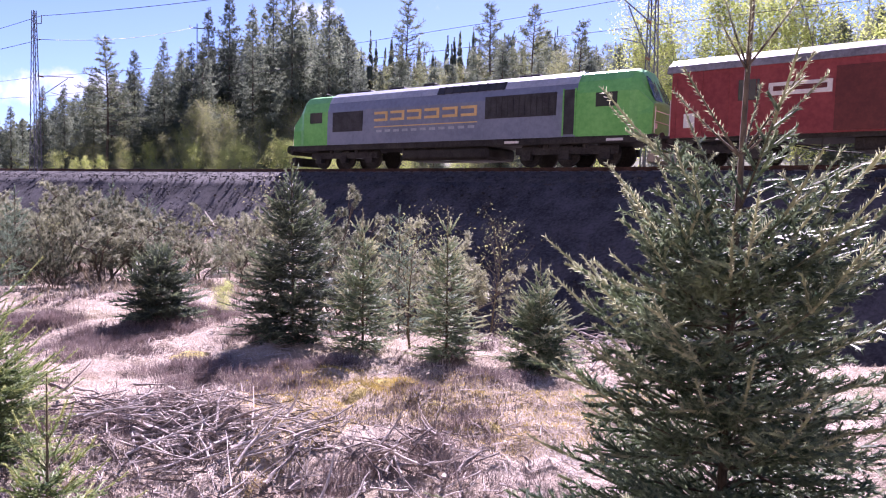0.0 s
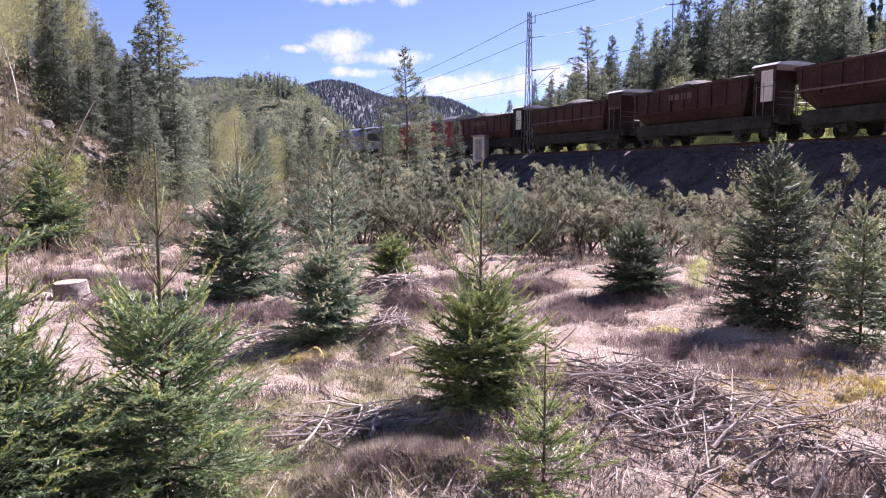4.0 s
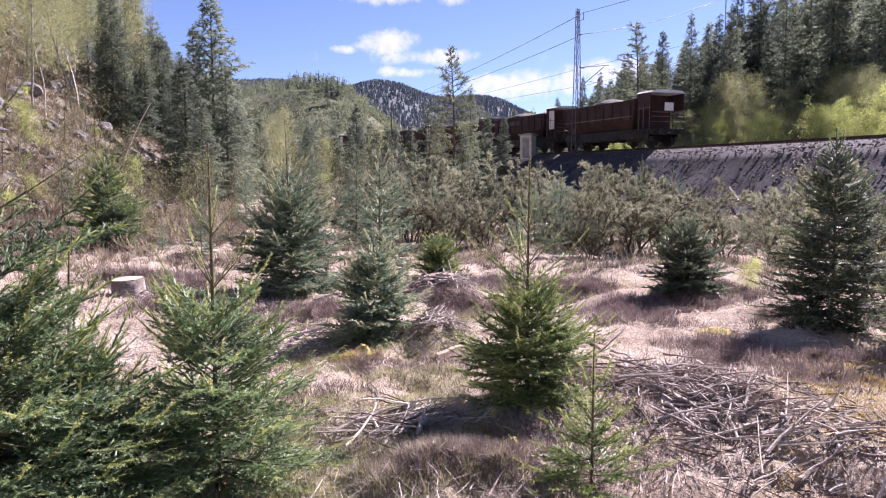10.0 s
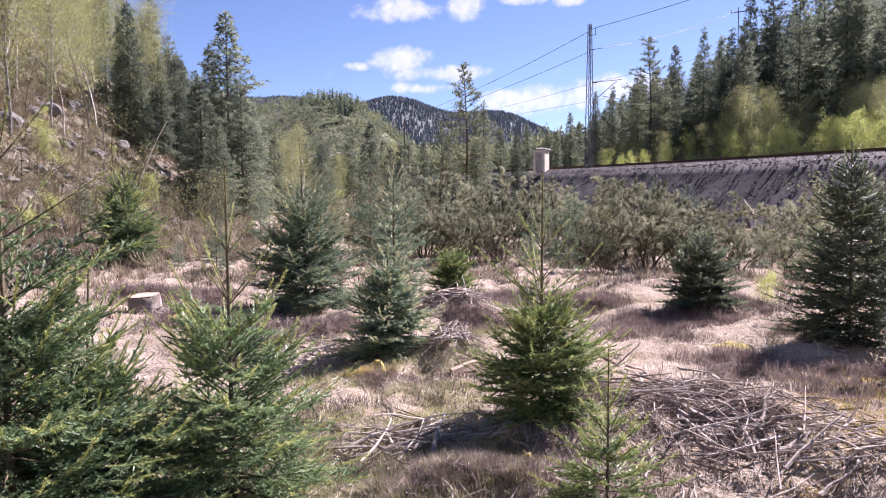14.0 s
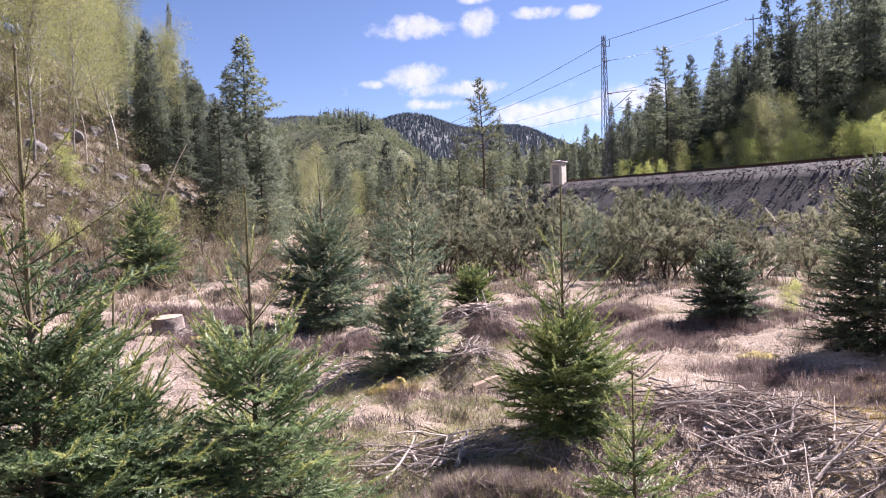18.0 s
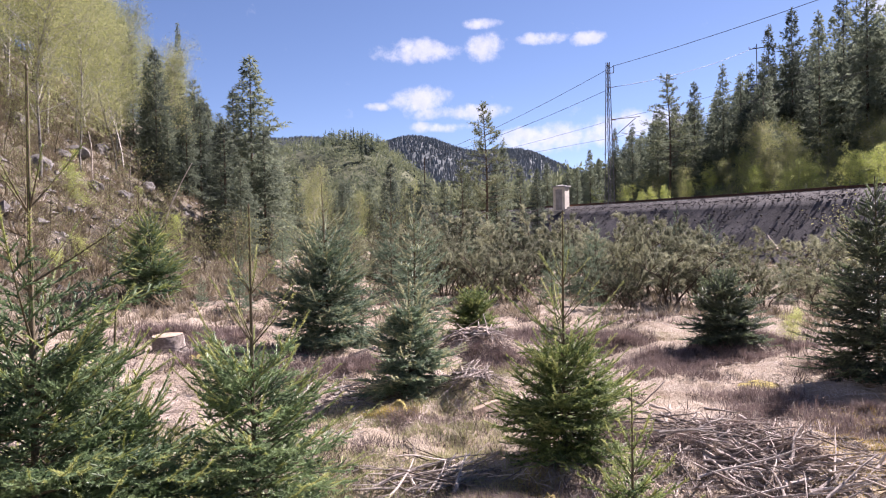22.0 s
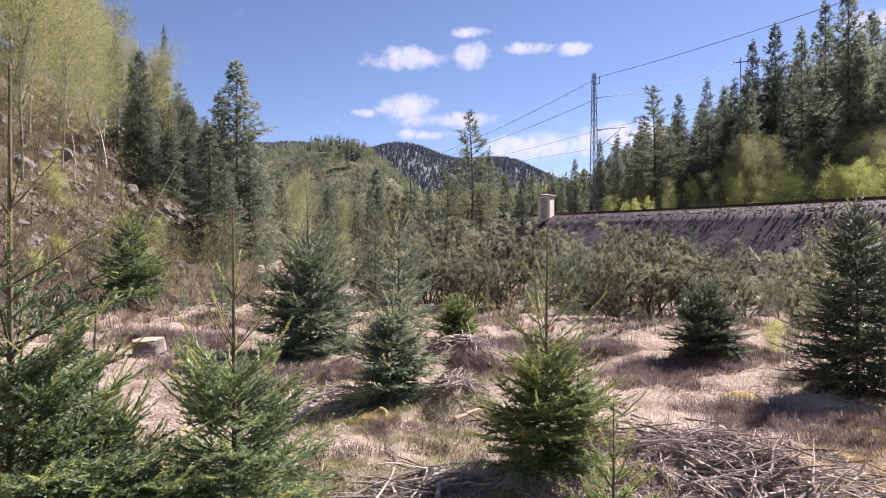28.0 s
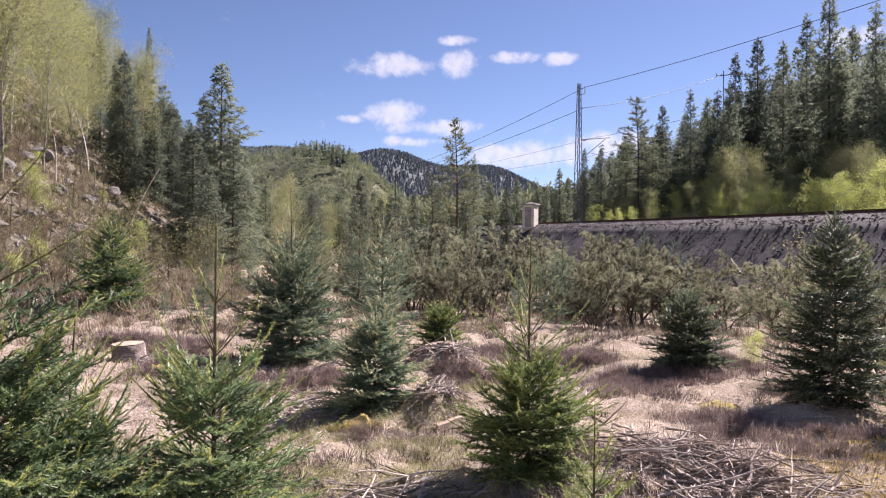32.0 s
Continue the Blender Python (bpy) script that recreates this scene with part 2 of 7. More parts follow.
M_CONCRETE = material("concrete", (0.3, 0.29, 0.27), (0.52, 0.5, 0.47), 2, 20, 0.9, 0.3)
M_SLEEPER = material("sleeper", (0.08, 0.07, 0.065), (0.25, 0.22, 0.2), 3, 25, 0.9, 0.5, vary=0.4)
M_STEEL = material("galvanised_steel", (0.09, 0.09, 0.1), (0.22, 0.22, 0.23), 4, 30, 0.6, 0.1, metal=0.2)
M_WIRE = material("wire", (0.06, 0.06, 0.065), (0.14, 0.14, 0.14), 4, 30, 0.5, 0, metal=0.5)
M_INSULATOR = material("insulator", (0.2, 0.1, 0.06), (0.3, 0.16, 0.1), 4, 30, 0.3, 0)
M_HUT = material("pale_painted_hut", (0.6, 0.55, 0.46), (0.8, 0.76, 0.67), 1, 12, 0.8, 0.2)
M_HUT_ROOF = material("grey_hut_roof", (0.28, 0.27, 0.26), (0.45, 0.43, 0.42), 2, 16, 0.8, 0.2)
M_GREEN = material("green_paint", (0.1, 0.38, 0.08), (0.18, 0.52, 0.13), 0.6, 5, 0.35, 0.02, spec=0.5)
M_GREY = material("blue_grey_paint", (0.15, 0.175, 0.25), (0.22, 0.25, 0.34), 0.5, 5, 0.4, 0.02, spec=0.5)
M_ROOFGREY = material("pale_roof_paint", (0.3, 0.33, 0.4), (0.45, 0.48, 0.55), 0.6, 6, 0.45, 0.02)
M_DARK = material("dark_underframe", (0.012, 0.011, 0.011), (0.05, 0.045, 0.04), 2, 15, 0.7, 0.2)
M_GRILLE = material("dark_grille", (0.02, 0.02, 0.023), (0.06, 0.06, 0.065), 2, 30, 0.6, 0.3)
M_YELLOW = material("orange_yellow_lettering_paint", (0.62, 0.4, 0.16), (0.75, 0.52, 0.24), 2, 12, 0.5, 0)
M_PALE = material("pale_paint", (0.62, 0.6, 0.56), (0.8, 0.78, 0.74), 1, 10, 0.6, 0.05)
M_TANK = material("dusty_tank", (0.25, 0.21, 0.16), (0.42, 0.37, 0.29), 1, 9, 0.7, 0.2)
M_RED = material("red_van_paint", (0.19, 0.03, 0.035), (0.29, 0.058, 0.058), 0.6, 6, 0.5, 0.05)
M_REDDARK = material("dark_red_door", (0.09, 0.02, 0.02), (0.15, 0.035, 0.03), 0.6, 6, 0.5, 0.05)
M_VANROOF = material("van_roof", (0.14, 0.13, 0.13), (0.3, 0.29, 0.29), 0.7, 7, 0.5, 0.1)
M_OXIDE = material("brown_oxide_paint", (0.028, 0.014, 0.013), (0.075, 0.04, 0.035), 0.7, 7, 0.65, 0.2, vary=0.5)
M_OXIDE_EDGE = material("worn_wagon_rim", (0.08, 0.062, 0.058), (0.18, 0.15, 0.14), 2, 12, 0.6, 0.2)
M_LOAD = material("crushed_stone_load", (0.06, 0.055, 0.055), (0.2, 0.19, 0.18), 2, 12, 0.95, 1.0)
M_GLASS = glass("dark_cab_glass", (0.02, 0.025, 0.03))
M_WHITE = material("white_roof_sheet", (0.55, 0.55, 0.55), (0.8, 0.8, 0.8), 1, 10, 0.45, 0.05)

# ---- helpers for meshes ----
rng = np.random.default_rng(7)


def raw_mesh(name, verts, faces, mats, index=None, smooth=False):
    """A mesh from arrays: faces all with the same number of corners."""
    verts, faces = np.asarray(verts, np.float32), np.asarray(faces, np.int32)
    me = bpy.data.meshes.new(name)
    n, k = faces.shape
    me.vertices.add(len(verts))
    me.vertices.foreach_set("co", verts.ravel())
    me.loops.add(n * k)
    me.loops.foreach_set("vertex_index", faces.ravel())
    me.polygons.add(n)
    me.polygons.foreach_set("loop_start", np.arange(0, n * k, k, dtype=np.int32))
    me.polygons.foreach_set("use_smooth", np.full(n, smooth))
    for m in mats:
        me.materials.append(m)
    if index is not None:
        me.polygons.foreach_set("material_index", np.asarray(index, np.int32))
    me.update(calc_edges=True)
    return me


def child(name, mesh, parent, label=""):
    ob = new(name, mesh)
    ob.parent = parent
    return tagged(ob, label) if label else ob


def part(name, bm, mat, parent, label="", bevel=0.0, smooth=False):
    """Links a bmesh as one mesh object under a thing or a part."""
    if bevel:
        bmesh.ops.bevel(bm, geom=[e for e in bm.edges], offset=bevel, segments=1, affect="EDGES", clamp_overlap=True)
    me = bpy.data.meshes.new(name)
    bm.to_mesh(me)
    bm.free()
    me.materials.append(mat)
    if smooth:
        me.polygons.foreach_set("use_smooth", np.full(len(me.polygons), True))
    return child(name, me, parent, label)


def box(bm, x0, x1, y0, y1, z0, z1):
    made = bmesh.ops.create_cube(bm, size=1.0)["verts"]
    bmesh.ops.transform(bm, matrix=Matrix.LocRotScale(((x0 + x1) / 2, (y0 + y1) / 2, (z0 + z1) / 2), None, (x1 - x0, y1 - y0, z1 - z0)), verts=made)
    return bm


def rod(bm, a, b, r0, r1=None, sides=6):
    a, b = Vector(a), Vector(b)
    d = b - a
    made = bmesh.ops.create_cone(bm, cap_ends=True, segments=sides, radius1=r0, radius2=r0 if r1 is None else r1, depth=d.length)["verts"]
    m = Matrix.Translation((a + b) / 2) @ d.to_track_quat("Z", "Y").to_matrix().to_4x4()
    bmesh.ops.transform(bm, matrix=m, verts=made)
    return bm


def bm_box(*a):
    return box(bmesh.new(), *a)


def sm(a, b, x):
    t = np.clip((np.asarray(x, float) - a) / (b - a), 0, 1)
    return t * t * (3 - 2 * t)


GRID = np.random.default_rng(3).random((256, 256))


def vnoise(x, y, size):
    """Smooth value noise, 0 to 1, with cells of the given size."""
    u, v = np.asarray(x, float) / size, np.asarray(y, float) / size
    i, j = np.floor(u).astype(int), np.floor(v).astype(int)
    f, g = u - i, v - j
    f, g = f * f * (3 - 2 * f), g * g * (3 - 2 * g)
    a, b = GRID[i % 256, j % 256], GRID[(i + 1) % 256, j % 256]
    c, d = GRID[i % 256, (j + 1) % 256], GRID[(i + 1) % 256, (j + 1) % 256]
    return (a * (1 - f) + b * f) * (1 - g) + (c * (1 - f) + d * f) * g


def spot(bearing, dist):
    b = radians(bearing)
    return dist * math.sin(b), dist * math.cos(b)


# ---- the line of the track ----
S = np.arange(-260.0, 700.0, 1.0)
_phi = np.radians(10) + np.clip(S, -20, 175) / 260
TX = np.concatenate([[0], np.cumsum(-np.sin(_phi[:-1]))])
TY = np.concatenate([[0], np.cumsum(np.cos(_phi[:-1]))])
TX += 25.3 - TX[260]
TY += 14.5 - TY[260]


def rail_z(s):
    return 3.4 + 0.0155 * np.minimum(s, 260)


def on_track(s, off=0.0):
    """Place on the track at s metres, off metres to the far side, and the heading left of north."""
    x, y, p = np.interp(s, S, TX), np.interp(s, S, TY), np.interp(s, S, _phi)
    return x + off * np.cos(p), y + off * np.sin(p), p


def to_track(x, y):
    """Signed distance from the track (positive on the far side) and the place along it."""
    x, y = np.atleast_1d(np.asarray(x, float)), np.atleast_1d(np.asarray(y, float))
    best, where = np.full(x.shape, 1e9), np.zeros(x.shape, int)
    if x.size < 40:
        where = ((x[:, None] - TX) ** 2 + (y[:, None] - TY) ** 2).argmin(1)
        p = _phi[where]
        return (x - TX[where]) * np.cos(p) + (y - TY[where]) * np.sin(p), S[where]
    for k in range(0, len(S), 3):
        d = (x - TX[k]) ** 2 + (y - TY[k]) ** 2
        m = d < best
        best[m], where[m] = d[m], k
    p = _phi[where]
    off = (x - TX[where]) * np.cos(p) + (y - TY[where]) * np.sin(p)
    return off, S[where]


HUMPS = [(*spot(b, d), h, w) for b, d, h, w in ((0.6, 7.35, 0.17, 0.42), (0.8, 9.8, 0.2, 0.5), (-6.5, 9.6, 0.18, 0.5), (1.0, 3.75, 0.12, 0.3), (8, 3.7, 0.08, 0.5), (14, 8.2, 0.12, 0.7),
                                                (21, 10.5, 0.1, 0.6), (26, 9.4, 0.15, 0.6), (37, 4.6, 0.16, 0.5), (18, 13.5, 0.1, 0.8), (-19, 9.9, 0.15, 0.7), (44, 6.0, 0.12, 0.6))]
RIDGE_B = [-180, -60, -30, -14, -10, -6, -2, 3, 8, 11, 16, 30, 60, 90, 180]
RIDGE_E = [5, 9, 8.6, 7.4, 7.8, 7.2, 7.3, 6.5, 5.3, 4.8, 6, 7, 7, 6, 5]


def land(x, y):
    """Height of the ground."""
    x, y = np.atleast_1d(np.asarray(x, float)), np.atleast_1d(np.asarray(y, float))
    r, b = np.hypot(x, y), np.degrees(np.arctan2(x, y))
    side = sm(-14, 8, b)
    z = 0.02 * np.clip(r - 6, 0, 40) * (1 - side)
    z = z - 0.24 * np.clip(r - 8.8, 0, 9) * sm(24, 36, b) * (1 - sm(78, 100, b))
    hill = np.clip(-x - (6.5 + 0.13 * np.clip(y, -60, 200)), 0, 70)
    z = z + 0.75 * hill * (1 - sm(75, 125, y)) * (1 + 0.25 * (vnoise(x, y, 9) - 0.5))
    z = z + 0.035 * np.clip(y - 75, 0, 500) * (b < 20)
    off, s = to_track(x, y)
    far_side = sm(1, 5, off) * sm(-170, -120, s)
    slope = 0.3 * np.clip(off - 13, 0, 44) * (1 - sm(62, 120, s)) * (1 + 0.5 * (vnoise(x + 50, y, 22) - 0.5))
    z = z * (1 - far_side) + (np.maximum(rail_z(s) - 1.2, 0) + slope) * far_side
    near_bed = sm(-14, -3, off) * (off < 5)
    z = z * (1 - near_bed) + np.minimum(z, rail_z(s) - 1.9) * near_bed
    # wooded knoll and the ridges behind the valley
    kx, ky = spot(-8.8, 330)
    z = np.where(r < 90, z, np.maximum(z, 43 * np.exp(-(((x - kx) / np.where(x < kx, 90, 44)) ** 2 + ((y - ky) / 60) ** 2)) + 6 * sm(150, 300, r) * (off < -4)))
    ridge = np.interp(b, RIDGE_B, RIDGE_E) + 1.1 * (vnoise(b * 1.0 + 400, 0 * b, 4.5) - 0.5)
    z = np.where(r < 400, z, np.maximum(z, np.tan(np.radians(ridge)) * r * sm(430, 1250, r) * (1 - 0.5 * sm(1500, 3500, r))))
    # hummocks
    near = 1 - sm(30, 60, r)
    z = z + near * sm(1.5, 4, r) * (0.22 * (vnoise(x, y, 1.7) - 0.5) + 0.14 * (vnoise(x + 9, y, 0.6) - 0.5) + 0.09 * (vnoise(x, y + 7, 0.2) - 0.5) + 0.05 * (vnoise(x + 3, y, 0.09) - 0.5))
    z = z + (1 - near) * (1 - 0.7 * sm(90, 160, r)) * 1.2 * (vnoise(x, y, 6) - 0.5)
    for hx, hy, h, w in HUMPS:
        z = z + h * np.exp(-((x - hx) ** 2 + (y - hy) ** 2) / w ** 2)
    return z


def ground_z(x, y):
    return float(land(x, y)[0])


def make_ground():
    ang = np.concatenate([np.arange(-78, 100, 0.6), np.arange(100, 282, 2.6)])
    rad = np.concatenate([[0.0], 0.6 * 1.04 ** np.arange(0, 37), np.geomspace(2.5, 20, 270)[:-1], 20 * 1.026 ** np.arange(0, 212)])
    a, r = np.meshgrid(np.radians(ang), rad, indexing="ij")
    x, y = r * np.sin(a), r * np.cos(a)
    z = land(x.ravel(), y.ravel())
    na, nr = a.shape
    i, j = np.meshgrid(np.arange(na), np.arange(nr - 1), indexing="ij")
    i2 = (i + 1) % na
    faces = np.stack([i * nr + j, i * nr + j + 1, i2 * nr + j + 1, i2 * nr + j], -1).reshape(-1, 4)
    m = bpy.data.materials.new("heath_ground")
    m.use_nodes = True
    t = m.node_tree
    p = t.nodes["Principled BSDF"]
    p.inputs["Roughness"].default_value = 0.95
    p.inputs["Specular IOR Level"].default_value = 0.1
    co = t.nodes.new("ShaderNodeTexCoord")
    def noise_of(scale, detail=6.0):
        n = node(t, "ShaderNodeTexNoise", Scale=scale, Detail=detail, Roughness=0.65)
        t.links.new(co.outputs["Object"], n.inputs["Vector"])
        return n
    def ramp_of(src, *stops):
        c = t.nodes.new("ShaderNodeValToRGB")
        while len(c.color_ramp.elements) < len(stops):
            c.color_ramp.elements.new(0.5)
        for e, (pos, col) in zip(c.color_ramp.elements, stops):
            e.position, e.color = pos, (*col, 1)
        t.links.new(src.outputs["Fac"], c.inputs["Fac"])
        return c
    big, mid, fine = noise_of(0.55), noise_of(3.5), noise_of(38.0, 4.0)
    base = ramp_of(mid, (0.3, (0.15, 0.105, 0.07)), (0.43, (0.36, 0.295, 0.23)), (0.56, (0.58, 0.5, 0.415)), (0.75, (0.7, 0.62, 0.535)))
    patch = ramp_of(big, (0.36, (0.2, 0.18, 0.07)), (0.47, (0.44, 0.36, 0.26)), (0.6, (0.6, 0.51, 0.42)), (0.72, (0.22, 0.15, 0.12)))
    grain = ramp_of(fine, (0.3, (0.45, 0.42, 0.4)), (0.62, (1, 1, 1)))
    m1 = t.nodes.new("ShaderNodeMixRGB")
    m1.inputs["Fac"].default_value = 0.45
    t.links.new(base.outputs[0], m1.inputs[1])
    t.links.new(patch.outputs[0], m1.inputs[2])
    m2 = t.nodes.new("ShaderNodeMixRGB")
    m2.blend_type = "MULTIPLY"
    m2.inputs["Fac"].default_value = 0.8
    t.links.new(m1.outputs[0], m2.inputs[1])
    t.links.new(grain.outputs[0], m2.inputs[2])
    t.links.new(m2.outputs[0], p.inputs["Base Color"])
    bp = node(t, "ShaderNodeBump", Strength=0.9, Distance=0.05)
    t.links.new(fine.outputs["Fac"], bp.inputs["Height"])
    t.links.new(bp.outputs[0], p.inputs["Normal"])
    woods = material("wooded_slopes", (0.05, 0.062, 0.038), (0.15, 0.155, 0.085), 0.04, 0.4, 0.95, 0.5)
    rubble = material("stony_hillside", (0.05, 0.043, 0.032), (0.18, 0.155, 0.115), 0.5, 5, 0.95, 1.0)
    # far slopes: the haze of distance is painted into this pale bluish colour
    slopes = material("haze_toned_slopes", (0.075, 0.09, 0.096), (0.11, 0.128, 0.134), 0.02, 0.2, 0.95, 0.3)
    rr = r[:, :-1].ravel()
    foff = to_track(x, y)[0].reshape(x.shape)[:, :-1].ravel()
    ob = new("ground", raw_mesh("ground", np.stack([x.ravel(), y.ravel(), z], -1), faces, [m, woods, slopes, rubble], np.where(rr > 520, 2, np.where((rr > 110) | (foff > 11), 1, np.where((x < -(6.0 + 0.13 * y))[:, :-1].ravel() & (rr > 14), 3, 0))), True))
    tagged(ob, "dry heath and mossy grass clearing between wooded valley slopes", "ground", kind="structure")


make_ground()


# ---- embankment, ballast, rails ----
def sweep(name, profile, s0, s1, step, mat, parent=None, rough=0.0, closed=False, smooth=True):
    s = np.arange(s0, s1 + 0.01, step)
    prof = np.array(profile, float)
    x, y, p = on_track(s)
    zz = rail_z(s)
    n, k = len(s), len(prof)
    off = np.repeat(prof[None, :, 0], n, 0)
    up = np.repeat(prof[None, :, 1], n, 0)
    if rough:
        w = np.clip((np.abs(off) - 2.4) / 3, 0, 1) * rough
        up = up + w * (vnoise(s[:, None] * 1.0 + off, off * 3, 0.9) - 0.5) * 1.2 + w * (vnoise(s[:, None], off, 4.0) - 0.5) * 1.5
    vx = x[:, None] + off * np.cos(p)[:, None]
    vy = y[:, None] + off * np.sin(p)[:, None]
    vz = zz[:, None] + up
    v = np.stack([vx, vy, vz], -1).reshape(-1, 3)
    i, j = np.meshgrid(np.arange(n - 1), np.arange(k if closed else k - 1), indexing="ij")
    j2 = (j + 1) % k
    f = np.stack([i * k + j, (i + 1) * k + j, (i + 1) * k + j2, i * k + j2], -1).reshape(-1, 4)
    me = raw_mesh(name, v, f, [mat], smooth=smooth)
    ob = new(name, me)
    if parent:
        ob.parent = parent
    return ob


_slope = [(-3.0 - 0.55 * k, -1.0 - 0.4 * k) for k in range(17, -1, -1)]
emb = sweep("embankment", _slope + [(-2.7, -0.72), (2.7, -0.72), (4.0, -1.1), (5.5, -1.7), (7, -2.6)], -150, 330, 0.5, M_SLOPE, rough=0.2)
tagged(emb, "dark stony railway embankment with loose scree", "embankment", kind="structure")
track = tagged(new("railway_track"), "single railway track of rusty rails on grey ballast", "railway track", kind="structure")
bal = sweep("ballast", [(-2.7, -0.75), (-1.75, -0.24), (1.75, -0.24), (2.7, -0.75)], -150, 330, 0.5, M_BALLAST, track)
for side in (-0.75, 0.75):
    sweep("rail", [(side - 0.07, -0.172), (side - 0.02, -0.15), (side - 0.036, -0.04), (side - 0.036, -0.004), (side + 0.036, -0.004), (side + 0.036, -0.04), (side + 0.02, -0.15), (side + 0.07, -0.172)],
          -150, 330, 1.0, M_RAIL, track, closed=True)
    sweep("rail_head", [(side - 0.03, -0.001), (side + 0.03, -0.001)], -150, 330, 1.0, M_RAILTOP, track)


def sleepers():
    vs, fs = [], []
    cube = np.array([(a, b, c) for a in (-1, 1) for b in (-1, 1) for c in (-1, 1)], float)
    cf = np.array([(0, 1, 3, 2), (4, 6, 7, 5), (0, 4, 5, 1), (2, 3, 7, 6), (0, 2, 6, 4), (1, 5, 7, 3)])
    for k, s in enumerate(np.arange(-150, 330, 0.62)):
        x, y, p = on_track(s)
        c = cube * (1.25, 0.12, 0.06)
        v = np.stack([x + c[:, 0] * np.cos(p) - c[:, 1] * np.sin(p), y + c[:, 0] * np.sin(p) + c[:, 1] * np.cos(p), rail_z(s) - 0.235 + c[:, 2]], -1)
        vs.append(v)
        fs.append(cf + 8 * k)
    tagged(child("sleepers", raw_mesh("sleepers", np.concatenate(vs), np.concatenate(fs), [M_SLEEPER]), track), kind="stuff")


sleepers()


def stones_on(name, label, count, place, size, mat):
    """Loose stones as one object: squashed uneven octahedra."""
    octa = np.array([(1, 0, 0), (-1, 0, 0), (0, 1, 0), (0, -1, 0), (0, 0, 1), (0, 0, -1)], float)
    of = np.array([(0, 2, 4), (2, 1, 4), (1, 3, 4), (3, 0, 4), (2, 0, 5), (1, 2, 5), (3, 1, 5), (0, 3, 5)])
    c = place(count)
    n = len(c)
    k = size[0] + (size[1] - size[0]) * rng.random(n) ** 2.5
    q = octa[None] * (0.6 + 0.8 * rng.random((n, 6, 1))) * k[:, None, None] * np.array([1, 1, 0.7])
    a = rng.random(n) * 6.3
    v = np.stack([q[..., 0] * np.cos(a)[:, None] - q[..., 1] * np.sin(a)[:, None], q[..., 0] * np.sin(a)[:, None] + q[..., 1] * np.cos(a)[:, None], q[..., 2]], -1) + c[:, None]
    f = of[None] + 6 * np.arange(n)[:, None, None]
    ob = new(name, raw_mesh(name, v.reshape(-1, 3), f.reshape(-1, 3), [mat]))
    return tagged(ob, label, "stones", kind="stuff")


def scree_places(n):
    s, o = rng.uniform(-15, 75, n), -rng.uniform(2.2, 11, n)
    x, y, p = on_track(s, o)
    return np.stack([x, y, rail_z(s) - np.where(-o < 2.7, 0.5, 0.74 + (-o - 2.7) * 0.727)], -1)


stones_on("scree", "loose dark stones lying on the embankment slope", 8000, scree_places, (0.03, 0.1), M_SLOPE)
stones_on("ballast_stones", "grey crushed ballast stones along the track edge", 6000,
          lambda n: (lambda s, o: np.stack([on_track(s, o)[0], on_track(s, o)[1], rail_z(s) - 0.24 - np.clip(-o - 1.75, 0, 1) * 0.53], -1))(rng.uniform(-10, 90, n), -rng.uniform(1.3, 2.8, n)), (0.03, 0.08), M_BALLAST)

# ---- trees ----
UP = np.array([0, 0, 1.0])


def flat_cross(a):
    """Cross product of a with the upward axis."""
    return np.array([a[1], -a[0], 0.0])


def tubes(segs, sides=4):
    """Prisms round many segments at once: rows of x0 y0 z0 x1 y1 z1 r0 r1."""
    s = np.asarray(segs, float)
    a, b = s[:, 0:3], s[:, 3:6]
    d = b - a
    d = d / np.maximum(np.linalg.norm(d, axis=1, keepdims=True), 1e-9)
    ref = np.where(np.abs(d[:, 2:3]) > 0.9, np.array([[1.0, 0, 0]]), np.array([[0, 0, 1.0]]))
    u = np.cross(d, ref)
    u = u / np.linalg.norm(u, axis=1, keepdims=True)
    w = np.cross(d, u)
    ang = np.arange(sides) * 2 * math.pi / sides
    ring = u[:, None] * np.cos(ang)[None, :, None] + w[:, None] * np.sin(ang)[None, :, None]
    v = np.concatenate([a[:, None] + ring * s[:, 6][:, None, None], b[:, None] + ring * s[:, 7][:, None, None]], 1)
    k = np.arange(sides)
    f = np.stack([k, (k + 1) % sides, (k + 1) % sides + sides, k + sides], -1)
    f = f[None] + (2 * sides * np.arange(len(s)))[:, None, None]
    return v.reshape(-1, 3), f.reshape(-1, 4)


